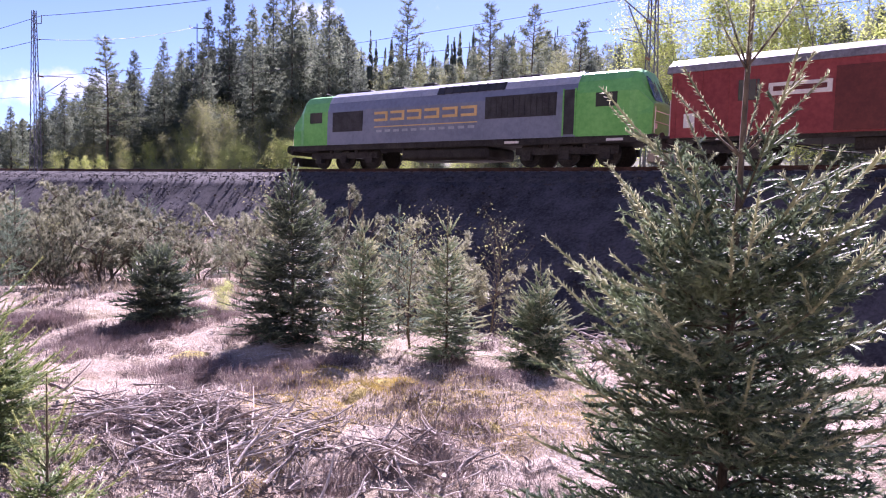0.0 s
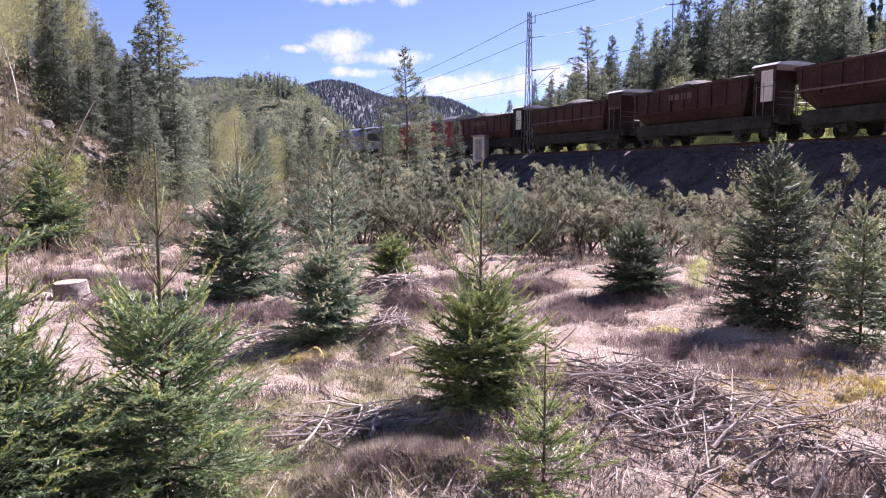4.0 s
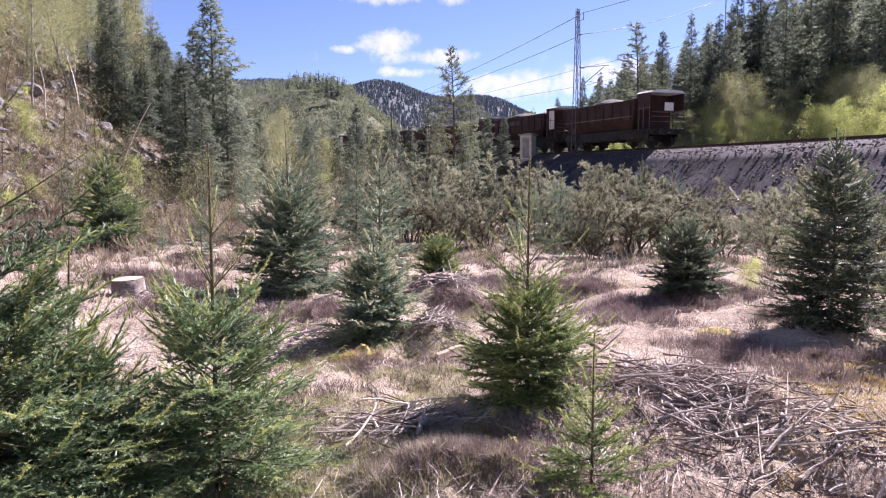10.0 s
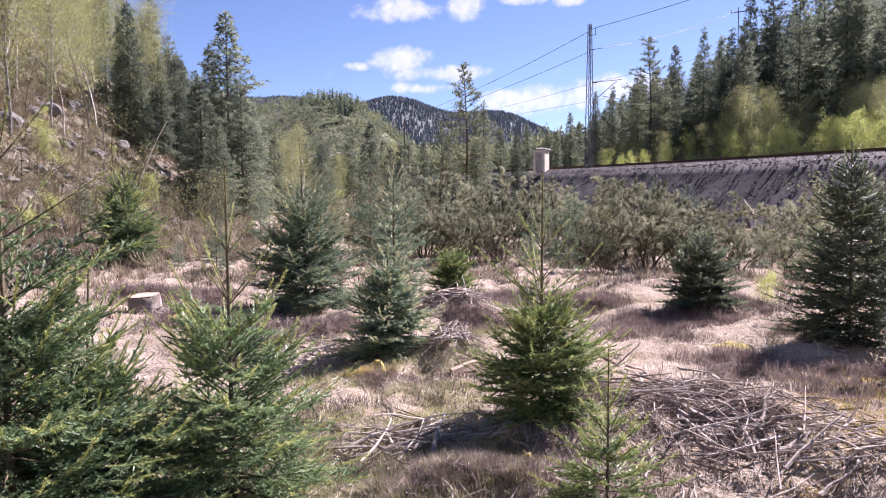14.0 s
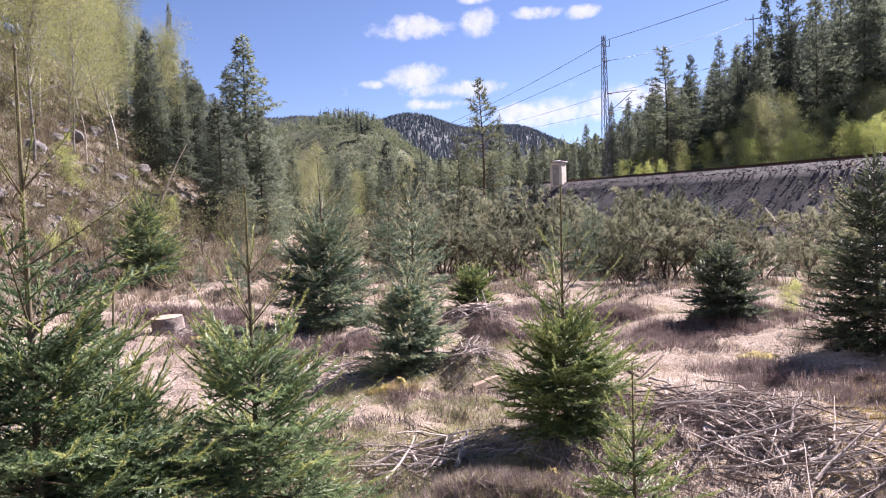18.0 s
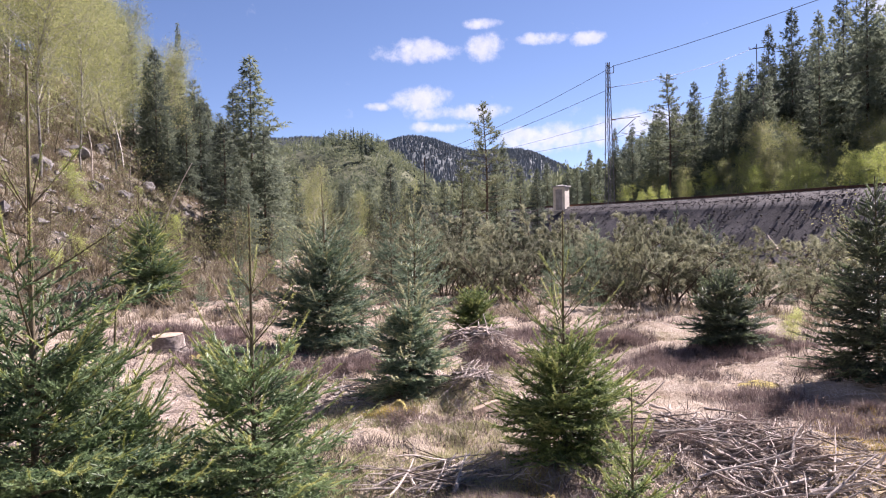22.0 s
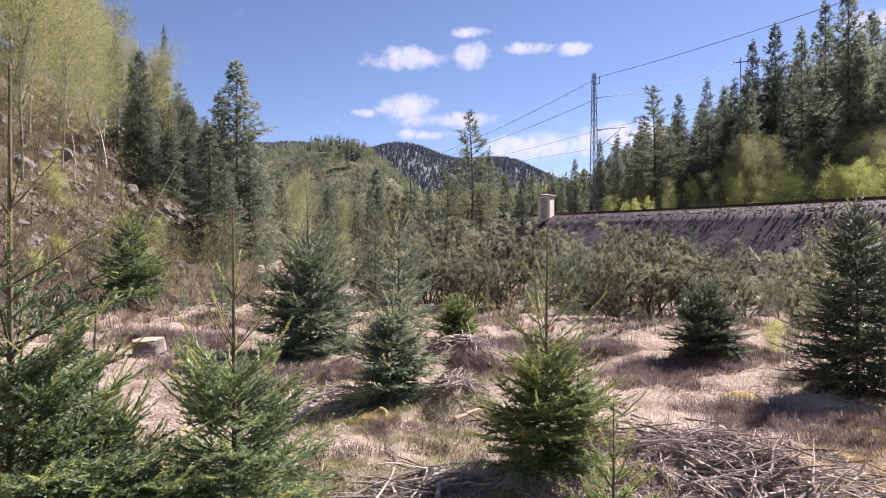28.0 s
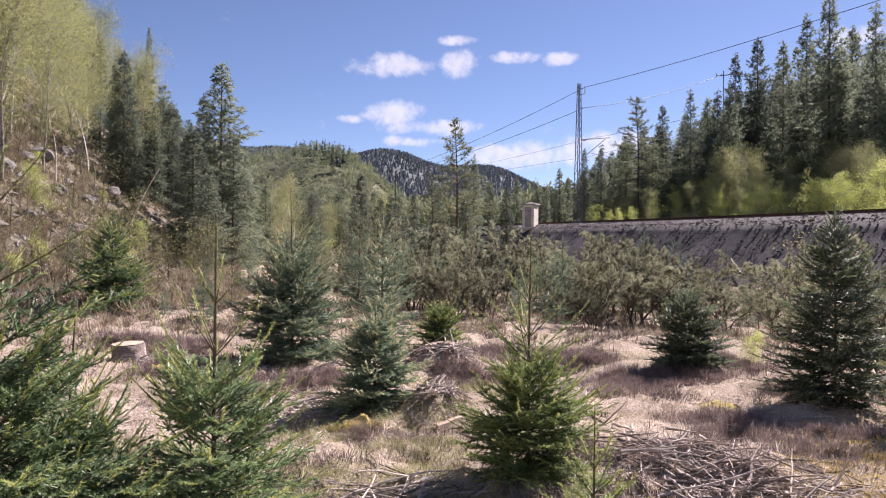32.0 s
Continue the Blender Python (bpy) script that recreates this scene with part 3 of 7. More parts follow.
def needles(shoots, r, per_m, length, width, lean=0.55, flat=0.0, owner=False):
    """Blades round shoots (rows of x0 y0 z0 x1 y1 z1)."""
    s = np.asarray(shoots, float)
    a, b = s[:, 0:3], s[:, 3:6]
    d = b - a
    ln = np.linalg.norm(d, axis=1)
    n = np.maximum(1, np.round(ln * per_m * (0.8 + 0.4 * r.random(len(s)))).astype(int))
    k = np.repeat(np.arange(len(s)), n)
    t = r.random(len(k))[:, None]
    base = a[k] + d[k] * t
    axis = d[k] / np.maximum(ln[k], 1e-9)[:, None]
    rad = r.normal(size=(len(k), 3))
    rad[:, 2] *= 1 - flat
    rad -= axis * (rad * axis).sum(1, keepdims=True)
    rad /= np.maximum(np.linalg.norm(rad, axis=1, keepdims=True), 1e-9)
    way = axis * lean + rad * (1 - 0.3 * lean)
    way /= np.linalg.norm(way, axis=1, keepdims=True)
    side = np.cross(way, r.normal(size=(len(k), 3)))
    side /= np.maximum(np.linalg.norm(side, axis=1, keepdims=True), 1e-9)
    l = (length * (0.7 + 0.6 * r.random(len(k))))[:, None]
    w = width * (0.8 + 0.4 * r.random(len(k)))[:, None]
    v = np.stack([base - side * w / 2, base + side * w / 2, base + way * l], 1)
    f = np.arange(3 * len(k)).reshape(-1, 3)
    return (v.reshape(-1, 3), f, k) if owner else (v.reshape(-1, 3), f)


def plant(name, label, category, group, meshes, mats, where, names=("trunk", "crown")):
    """A tree as a thing with its parts, at the pose where."""
    ob = tagged(new(name), label, category, group)
    ob.matrix_basis = where
    for n, me in zip(names, meshes):
        child(n, me, ob)
    return ob


def both(qv, qf, tv, tf):
    """Quads and triangles as one set of triangles."""
    f = np.concatenate([qf[:, [0, 1, 2]], qf[:, [0, 2, 3]], tf + len(qv)])
    return np.concatenate([qv, tv]), f


def conifer(seed, height, radius, bush=0.6, leader=0.4, gap=0.1, per=7, twig=0.06, core=0.003, needle=(0.016, 0.0034), per_m=420, spikes=5, sub=True, bare=0.1, base=0.85, tip=0.45, rise=0.4, low=0.03, thin=1.0, tops=1.0, step=1.0):
    """A young spruce: a dense bush of needled shoots below, upswept spikes and a bare leader above. Gives wood, crown and which crown faces are outer shoots."""
    r = np.random.default_rng(seed)
    wood, shoots, outer = [], [], []
    rb0 = 0.0065 * height + 0.005
    bend = r.normal(0, 0.01 * height, 2)

    def axis(z):
        k = z / height
        return np.array([bend[0] * k * k, bend[1] * k * k, z])

    def shoot(a, b, rad, tip_share):
        shoots.append((*a, *b, rad, rad * 0.55))
        outer.append(tip_share)

    zs = np.linspace(-0.08, height, 14)
    for z0, z1 in zip(zs[:-1], zs[1:]):
        wood.append((*axis(z0), *axis(z1), rb0 * (1 - 0.72 * max(z0, 0) / height), rb0 * (1 - 0.72 * z1 / height)))
    wood.append((*axis(height), *(axis(height) + (0, 0, 0.025)), rb0 * 0.5, rb0 * 0.15))

    def bough(p, turn, length, el, dense, curl):
        out = np.array([math.cos(turn), math.sin(turn), 0])
        pts, steps = [p], 4
        for q in range(steps):
            e = el + curl * (((q + 0.5) / steps) ** 1.5 - 0.2)
            pts.append(pts[-1] + (out * math.cos(e) + np.array([0, 0, math.sin(e)])) * length / steps)
        rb = rb0 * 0.16 + 0.004 * length
        for q in range(steps):
            wood.append((*pts[q], *pts[q + 1], rb * (1 - 0.18 * q), rb * (0.82 - 0.18 * q)))
            if q >= 1:
                shoot(pts[q], pts[q + 1], core * (0.95 if dense else 0.75), q == 3 or not dense)
        if not dense:
            return
        last = (pts[-1] - pts[-2]) / np.linalg.norm(pts[-1] - pts[-2])
        shoot(pts[-1], pts[-1] + (last + np.array([0, 0, 0.15])) * (0.08 * radius + 0.1 * length) * (0.6 + 0.8 * r.random()), core * 0.8, True)
        t, flip = bare * length + twig * r.random(), 1
        while t < length * 0.97:
            f = t / length * steps
            q = min(int(f), steps - 1)
            b = pts[q] + (pts[q + 1] - pts[q]) * (f - q)
            along = (pts[q + 1] - pts[q]) / np.linalg.norm(pts[q + 1] - pts[q])
            lat = flat_cross(along)
            lat /= max(np.linalg.norm(lat), 1e-6)
            tl = (0.4 * (length - t) + 0.07 * radius + 0.03) * (0.6 + 0.6 * r.random()) * dense
            way = along * 0.8 + lat * flip * 0.72 + np.array([0, 0, r.normal(0.08, 0.17)])
            way /= np.linalg.norm(way)
            far = t / length > 0.55
            shoot(b, b + way * tl, core * (0.8 + 0.4 * r.random()), far and r.random() < 0.28)
            if sub and tl > 2.2 * twig:
                for g in np.arange(0.22, 0.95, 1.1 * twig / tl):
                    sl = 0.42 * tl * (1.1 - g) + 0.3 * twig
                    for fl in (-1, 1):
                        w2 = way * 0.75 + flat_cross(way) * fl * 0.68 + np.array([0, 0, r.normal(0.05, 0.35)])
                        w2 /= np.linalg.norm(w2)
                        sb = b + way * tl * g
                        shoot(sb, sb + w2 * sl, core * (0.75 + 0.4 * r.random()), g > 0.6 and r.random() < 0.15)
            flip = -flip
            t += twig * (0.7 + 0.6 * r.random())

    shoot(axis(height - leader), axis(height), rb0 * 0.5, True)
    z, i = height - leader, 0
    turn = r.random() * 6
    while z > bush * height:
        for c in range(spikes + (i > 1)):
            turn += 2 * math.pi / (spikes + (i > 1)) + r.normal(0, 0.2)
            ln = leader * tops * (0.6 + 0.3 * i) * (0.7 + 0.5 * r.random())
            ln = min(ln, radius * 1.25 * (1 - z / height) + 0.09)
            bough(axis(z + r.normal(0, 0.012)), turn, ln, 0.95 - 0.17 * i + r.normal(0, 0.12), 0 if i < 2 and step >= 1 and leader > 0.43 else min(0.9, 0.35 + 0.25 * i) * thin, 0.1)
        z -= max(gap * 1.3, leader * step * (0.5 - 0.12 * i)) * (0.85 + 0.3 * r.random())
        i += 1
    z = min(z, bush * height)
    while z > low * height:
        f = z / (bush * height)
        reach = radius * float(np.interp(f, [0, 0.2, 0.5, 1], [base, 1, 0.82, tip]))
        count = max(4, int(round(per * (0.8 + 0.4 * r.random()))))
        for c in range(count):
            turn += 2 * math.pi / count + r.normal(0, 0.25)
            bough(axis(max(z + r.normal(0, gap * 0.25), 0.02)), turn, reach * (0.6 + 0.5 * r.random()), rise * 1.6 * f ** 1.3 - 0.3 * (1 - f) ** 2 + r.normal(0, 0.18), 1.0, 0.22 + 0.23 * f)
        z -= gap * (0.7 + 0.6 * r.random())
    wv, wf = tubes(wood, 5)
    sh = np.array(shoots)
    qv, qf = tubes(sh, 3)
    nv, nf, own = needles(sh, r, per_m, *needle, lean=0.75, flat=0.35, owner=True)
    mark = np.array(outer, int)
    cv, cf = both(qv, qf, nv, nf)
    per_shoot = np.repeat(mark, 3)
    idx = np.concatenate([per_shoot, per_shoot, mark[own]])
    return wv, wf, cv, cf, idx


def spruce(label, seed, bearing, dist, height, radius, mats=None, wood_mat=None, sink=0.03, name="young_spruce", group="young spruces in the clearing", **kw):
    wv, wf, nv, nf, idx = conifer(seed, height, radius, **kw)
    x, y = spot(bearing, dist)
    me1 = raw_mesh("trunk", wv, wf, [wood_mat or M_TWIG], smooth=True)
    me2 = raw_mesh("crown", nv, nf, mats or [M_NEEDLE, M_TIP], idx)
    return plant(name, label, "spruce tree", group, (me1, me2), None, pose(x, y, ground_z(x, y) - sink, 0, 0, seed * 37 % 360))


NEAR = dict(gap=0.07, per=8, twig=0.052, core=0.0048, needle=(0.018, 0.0046), per_m=300)
MID = dict(gap=0.085, per=10, twig=0.07, core=0.008, needle=(0.027, 0.009), per_m=105)
PALE = [M_NEEDLE_PALE, M_TIP_PALE]

spruce("young green spruce with a long bare leading shoot", 1, -16.7, 4.0, 1.88, 0.7, leader=0.46, bush=0.52, tip=0.5, **NEAR)
spruce("tall young spruce with dense dark green lower boughs", 2, -31.6, 3.5, 2.4, 0.88, leader=0.6, bush=0.5, tip=0.4, **NEAR)
spruce("small bushy spruce growing against a taller one", 3, -26.8, 3.8, 1.42, 0.68, leader=0.32, bush=0.58, tip=0.5, rise=0.5, **NEAR)
spruce("young yellow-green spruce with a wispy leading shoot", 4, 7.65, 5.0, 1.66, 0.58, mats=[M_NEEDLE_YOUNG, M_TIP], leader=0.5, bush=0.42, tip=0.5, base=1.05, thin=0.6, rise=0.4, step=1.0, spikes=5, **{**NEAR, "per": 11, "gap": 0.05})
spruce("knee-high thin spruce seedling with a bushy green foot", 5, 12.8, 3.45, 0.78, 0.36, mats=[M_NEEDLE_YOUNG, M_TIP], leader=0.26, bush=0.5, tip=0.5, rise=0.5, thin=0.6, **{**NEAR, "gap": 0.06, "per": 7, "twig": 0.05})
spruce("large spruce with pale shaggy boughs close to the path", 6, 63.7, 2.85, 2.75, 0.92, mats=PALE, wood_mat=M_BARK, leader=0.55, bush=0.6, tip=0.5, base=0.9, rise=0.4, tops=0.95, thin=0.8, step=1.1, **{**NEAR, "gap": 0.08, "per": 8, "twig": 0.06, "core": 0.0065, "needle": (0.021, 0.005)})
spruce("young blue-green spruce beside a heather hump", 7, -4.5, 7.55, 1.3, 0.6, mats=[M_NEEDLE_BLUE, M_TIP_PALE], leader=0.3, bush=0.68, tip=0.35, base=1.05, thin=0.8, **{**MID, "twig": 0.052, "per": 10, "gap": 0.055})
spruce("slim grey-green spruce behind a smaller one", 16, -4.0, 9.9, 2.15, 0.46, mats=[M_NEEDLE_BLUE, M_TIP_PALE], leader=0.35, bush=0.7, tip=0.35, thin=0.8, **{**MID, "per": 8, "gap": 0.11})
spruce("broad young spruce with a grey-green top", 8, -10.9, 10.6, 2.45, 1.05, mats=[M_NEEDLE_BLUE, M_TIP_PALE], leader=0.5, bush=0.56, tip=0.45, base=0.95, thin=0.7, **MID)
spruce("small round yellow-green spruce in dry grass", 9, 0.7, 11.8, 0.92, 0.52, mats=[M_NEEDLE_YOUNG, M_TIP], leader=0.16, bush=0.8, tip=0.5, base=1.0, **{**MID, "gap": 0.048, "twig": 0.048, "core": 0.007, "per": 9})
spruce("green conical spruce on the slope edge", 10, -23.7, 18.0, 2.4, 1.05, leader=0.3, bush=0.82, tip=0.22, **{**MID, "gap": 0.12, "twig": 0.1, "core": 0.013, "per": 10, "needle": (0.035, 0.014), "per_m": 90})
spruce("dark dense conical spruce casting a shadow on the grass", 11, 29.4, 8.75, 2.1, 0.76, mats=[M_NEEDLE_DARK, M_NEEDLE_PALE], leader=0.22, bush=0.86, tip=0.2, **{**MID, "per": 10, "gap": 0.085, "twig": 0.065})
spruce("pale slim young spruce in a row before the embankment", 12, 34.9, 8.0, 1.6, 0.46, mats=PALE, leader=0.3, bush=0.76, tip=0.3, **{**MID, "gap": 0.085, "twig": 0.065})
spruce("slim young spruce with a bare top in a row", 13, 41.6, 7.7, 1.63, 0.43, mats=PALE, leader=0.3, bush=0.76, tip=0.3, **{**MID, "gap": 0.085, "twig": 0.065})
spruce("low spreading pale spruce at the end of a row", 14, 49.0, 7.5, 1.17, 0.5, mats=PALE, leader=0.22, bush=0.7, tip=0.35, base=1.0, **{**MID, "gap": 0.048, "twig": 0.048, "core": 0.007, "per": 9})
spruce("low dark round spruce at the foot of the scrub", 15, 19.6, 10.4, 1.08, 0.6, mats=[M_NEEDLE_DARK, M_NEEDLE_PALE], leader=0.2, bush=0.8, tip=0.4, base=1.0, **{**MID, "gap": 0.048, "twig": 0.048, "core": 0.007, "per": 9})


def bush_meshes(seed, height, radius, stems=5, branches=6, tufts=4, needle=(0.07, 0.02), per_m=60, tuft=0.13, wild=0.35):
    """A crooked many-stemmed shrub with tufts at the ends of its branches."""
    r = np.random.default_rng(seed)
    wood, shoots = [], []
    for _ in range(stems):
        a = r.random() * 6.28
        p = np.array([math.cos(a), math.sin(a), 0]) * 0.08 * radius
        way = np.array([math.cos(a) * 0.5, math.sin(a) * 0.5, 1.0])
        rad = 0.011 * height + 0.006
        steps = 6
        top = height * (0.65 + 0.35 * r.random())
        for q in range(steps):
            way = way / np.linalg.norm(way)
            n = p + way * top / steps * 1.1
            wood.append((*p, *n, rad * (1 - q / steps * 0.75), rad * (1 - (q + 1) / steps * 0.75)))
            if q >= 1:
                for _b in range(max(1, round(branches / (steps - 1) + r.normal(0, 0.5)))):
                    b = r.random() * 6.28
                    bl = radius * (0.35 + 0.5 * r.random()) * (1.1 - 0.1 * q)
                    bw = np.array([math.cos(b), math.sin(b), 0.25 + 0.5 * r.random()])
                    bp = p + (n - p) * r.random()
                    for u in range(3):
                        bw = bw / np.linalg.norm(bw) + r.normal(0, wild, 3) * 0.6 + np.array([0, 0, 0.12])
                        bw = bw / np.linalg.norm(bw)
                        bn = bp + bw * bl / 3
                        wood.append((*bp, *bn, rad * 0.35 * (1 - u * 0.25), rad * 0.35 * (0.75 - u * 0.25)))
                        for _t in range((0, 1, tufts + 1)[u]):
                            c = bp + (bn - bp) * (0.4 + 0.7 * r.random())
                            big = 0.6 + 0.9 * r.random()
                            for _s in range(8):
                                d = bw * 0.6 + r.normal(0, 0.75, 3) + np.array([0, 0, 0.55])
                                d = d / np.linalg.norm(d)
                                shoots.append((*c, *(c + d * tuft * big * (0.7 + 0.5 * r.random()))))
                        bp = bn
            way = way + r.normal(0, wild, 3) * np.array([1, 1, 0.3])
            p = n
    wv, wf = tubes(wood)
    nv, nf = needles(shoots, r, per_m, *needle, lean=0.6)
    return raw_mesh("trunk", wv, wf, [M_BARK], smooth=True), nv, nf


def birch_meshes(seed, height, radius, leaf=0.3, count=1500, limbs=16, wood_mat=None, low=0.25):
    """A slim tree with rising limbs and small spring leaves."""
    r = np.random.default_rng(seed)
    wood, ends = [], []
    p, way = np.zeros(3), np.array([0.0, 0, 1])
    steps, rb = 9, 0.0075 * height + 0.01
    trunk = [p]
    for q in range(steps):
        way = way + r.normal(0, 0.06, 3)
        way = way / np.linalg.norm(way)
        trunk.append(trunk[-1] + way * height / steps)
        wood.append((*trunk[-2], *trunk[-1], rb * (1 - 0.93 * q / steps), rb * (1 - 0.93 * (q + 1) / steps)))
    for c in range(limbs):
        f = low + (0.97 - low) * (c + r.random()) / limbs
        q = min(int(f * steps), steps - 1)
        b = trunk[q] + (trunk[q + 1] - trunk[q]) * (f * steps - q)
        a = c * 2.4 + r.normal(0, 0.4)
        ln = radius * (0.45 + 0.75 * math.sin(min(1, (1.08 - f) * 1.5) * 1.57)) * (0.7 + 0.5 * r.random())
        w = np.array([math.cos(a), math.sin(a), 0.8 + 0.5 * r.random()])
        for u in range(3):
            w = w / np.linalg.norm(w) + r.normal(0, 0.16, 3)
            w = w / np.linalg.norm(w)
            n = b + w * ln / 3
            wood.append((*b, *n, rb * 0.28 * (1 - u * 0.3), rb * 0.28 * (0.7 - u * 0.3)))
            for _ in range(3):
                e = b + (n - b) * r.random() + r.normal(0, 0.16, 3) * ln
                wood.append((*(b + (n - b) * 0.4), *e, rb * 0.07, rb * 0.03))
                ends.append(e)
            b = n
    ends = np.array(ends)
    k = r.integers(0, len(ends), count)
    c = ends[k] + r.normal(0, 0.13 * radius, (count, 3))
    u = r.normal(size=(count, 3))
    u /= np.linalg.norm(u, axis=1, keepdims=True)
    v = np.cross(u, r.normal(size=(count, 3)))
    v /= np.linalg.norm(v, axis=1, keepdims=True)
    s = leaf * (0.5 + 0.8 * r.random(count))[:, None]
    lv = np.stack([c - u * s * 0.6, c + v * s * 0.5, c + u * s * 0.6], 1).reshape(-1, 3)
    lf = np.arange(3 * count).reshape(-1, 3)
    wv, wf = tubes(wood, 3)
    return raw_mesh("trunk", wv, wf, [wood_mat or M_BIRCH], smooth=True), lv, lf


def pine_meshes(seed, height, radius):
    """A tall pine: bare lower trunk, open crown of clumps."""
    r = np.random.default_rng(seed)
    wood, shoots = [], []
    zs = np.linspace(0, height, 12)
    bend = r.normal(0, 0.02 * height, 2)
    def ax(z):
        k = z / height
        return np.array([bend[0] * math.sin(k * 3), bend[1] * k, z])
    rb = 0.011 * height + 0.02
    for a, b in zip(zs[:-1], zs[1:]):
        wood.append((*ax(a), *ax(b), rb * (1 - 0.9 * a / height), rb * (1 - 0.9 * b / height)))
    z, turn = 0.3 * height, 0.0
    while z < height * 0.99:
        k = 1 - z / height
        turn += 2.4 + r.normal(0, 0.5)
        ln = radius * min(1, 0.1 + 1.7 * k, 1.9 - 1.6 * k) * (0.4 + 0.6 * r.random())
        w = np.array([math.cos(turn), math.sin(turn), 0.05 + 0.45 * (1 - k) ** 2 + r.normal(0, 0.12)])
        b = ax(z)
        for u in range(4):
            w = w / np.linalg.norm(w) + r.normal(0, 0.14, 3)
            w = w / np.linalg.norm(w)
            n = b + w * ln / 4
            wood.append((*b, *n, rb * 0.2 * (1 - u * 0.22), rb * 0.2 * (0.78 - u * 0.22)))
            if u >= 1:
                for _t in range(int(4 + 8 * ln / radius)):
                    d = w + r.normal(0, 0.7, 3) * (1, 1, 0.5) + np.array([0, 0, 0.25])
                    d = d / np.linalg.norm(d)
                    c = b + (n - b) * r.random() + r.normal(0, 0.04, 3) * ln * (1, 1, 0.5)
                    shoots.append((*c, *(c + d * 0.26 * (0.5 + r.random()))))
            b = n
        z += height * (0.006 + 0.01 * r.random())
    nv, nf = needles(shoots, r, 24, 0.15, 0.04, lean=0.7)
    wv, wf = tubes(wood, 5)
    return raw_mesh("trunk", wv, wf, [M_BARK], smooth=True), nv, nf


# ---- woods ----
def grown(maker, mat, name, label, category, *a, **kw):
    """A tree built once at the origin, to be copied."""
    me, v, f = maker(*a, **kw)
    ob = tagged(new(name), label, category)
    child("trunk", me, ob)
    child("crown", raw_mesh("crown", v, f, [mat]), ob)
    return ob


def forest_spruce(seed, height, radius, coarse=False):
    """A slim tall spruce: tiers of drooping boughs, each with a fringe of hanging twigs."""
    r = np.random.default_rng(seed)
    wood, fronds, twigs = [], [], []
    rb = 0.009 * height + 0.02
    zs = np.linspace(0, height, 7)
    for a, b in zip(zs[:-1], zs[1:]):
        wood.append((0, 0, a, 0, 0, b, rb * (1 - 0.9 * a / height), rb * (1 - 0.9 * b / height)))
    twigs.append((0, 0, height - 1.2, 0, 0, height))
    z, turn = 0.07 * height, r.random() * 6
    while z < height - 0.25:
        k = 1 - z / height
        reach = radius * min(1.05, 1.3 * k ** 0.75) + 0.08
        lone = 0.75 + 0.4 * r.random()
        for c in range(8 if k > 0.3 else 6):
            turn += 0.82 + r.normal(0, 0.35)
            ln = reach * lone * (0.5 + 0.55 * r.random())
            el = 0.5 - 0.95 * min(1, 1.5 * k) + r.normal(0, 0.18)
            out = np.array([math.cos(turn), math.sin(turn), 0])
            lat = np.array([-out[1], out[0], 0])
            p0 = np.array([0, 0, z + r.normal(0, 0.22)])
            p1 = p0 + (out * math.cos(el) + UP * math.sin(el)) * ln * 0.6
            p2 = p1 + (out * math.cos(el + 0.4) + UP * math.sin(el + 0.4)) * ln * 0.45
            fronds.append((*p0, *p1, 0.02, 0.014))
            fronds.append((*p1, *p2, 0.014, 0.005))
            twigs.append((*p1, *p2))
            n = max(2, int(ln / 0.24))
            for q in range(n):
                f = 0.18 + 0.8 * (q + r.random()) / n
                b = p0 + (p1 - p0) * f / 0.6 if f < 0.6 else p1 + (p2 - p1) * (f - 0.6) / 0.4
                way = out * 0.5 + lat * (1 if q % 2 else -1) * 0.75 + UP * r.normal(-0.25, 0.22)
                tl = (0.22 + 0.3 * ln * (1.1 - f)) * (0.6 + 0.7 * r.random())
                twigs.append((*b, *(b + way * tl)))
        z += (0.26 + 0.014 * height * k) * (0.7 + 0.6 * r.random())
    wv, wf = tubes(wood, 4)
    qv, qf = tubes(np.array(fronds), 3)
    nv, nf = needles(np.array(twigs), r, *((6, 0.3, 0.16) if coarse else (17, 0.24, 0.085)), lean=0.75)
    nv[:, 2] -= 0.03
    if coarse:
        return nv, nf
    v, f = both(qv, qf, nv, nf)
    return raw_mesh("trunk", wv, wf, [M_BARK], smooth=True), v, f


class Stand:
    """Copies of a few model trees; the first use of a model moves it, later ones copy it."""

    def __init__(self, models, heights):
        self.models, self.heights, self.used = models, heights, [False] * len(models)

    def put(self, x, y, height, label="", group="", turn=None, squeeze=1.0, sink=0.1, pick=None):
        k = int(rng.integers(len(self.models))) if pick is None else pick
        f = height / self.heights[k]
        m = pose(x, y, ground_z(x, y) - sink, 0, 0, float(rng.random() * 360) if turn is None else turn) @ Matrix.Diagonal((f * squeeze, f * squeeze, f, 1))
        if self.used[k]:
            ob = copy_thing(self.models[k], m)
            ob.matrix_basis = m
        else:
            ob = self.models[k]
            ob.matrix_basis = m
            self.used[k] = True
        return tagged(ob, label, group=group)


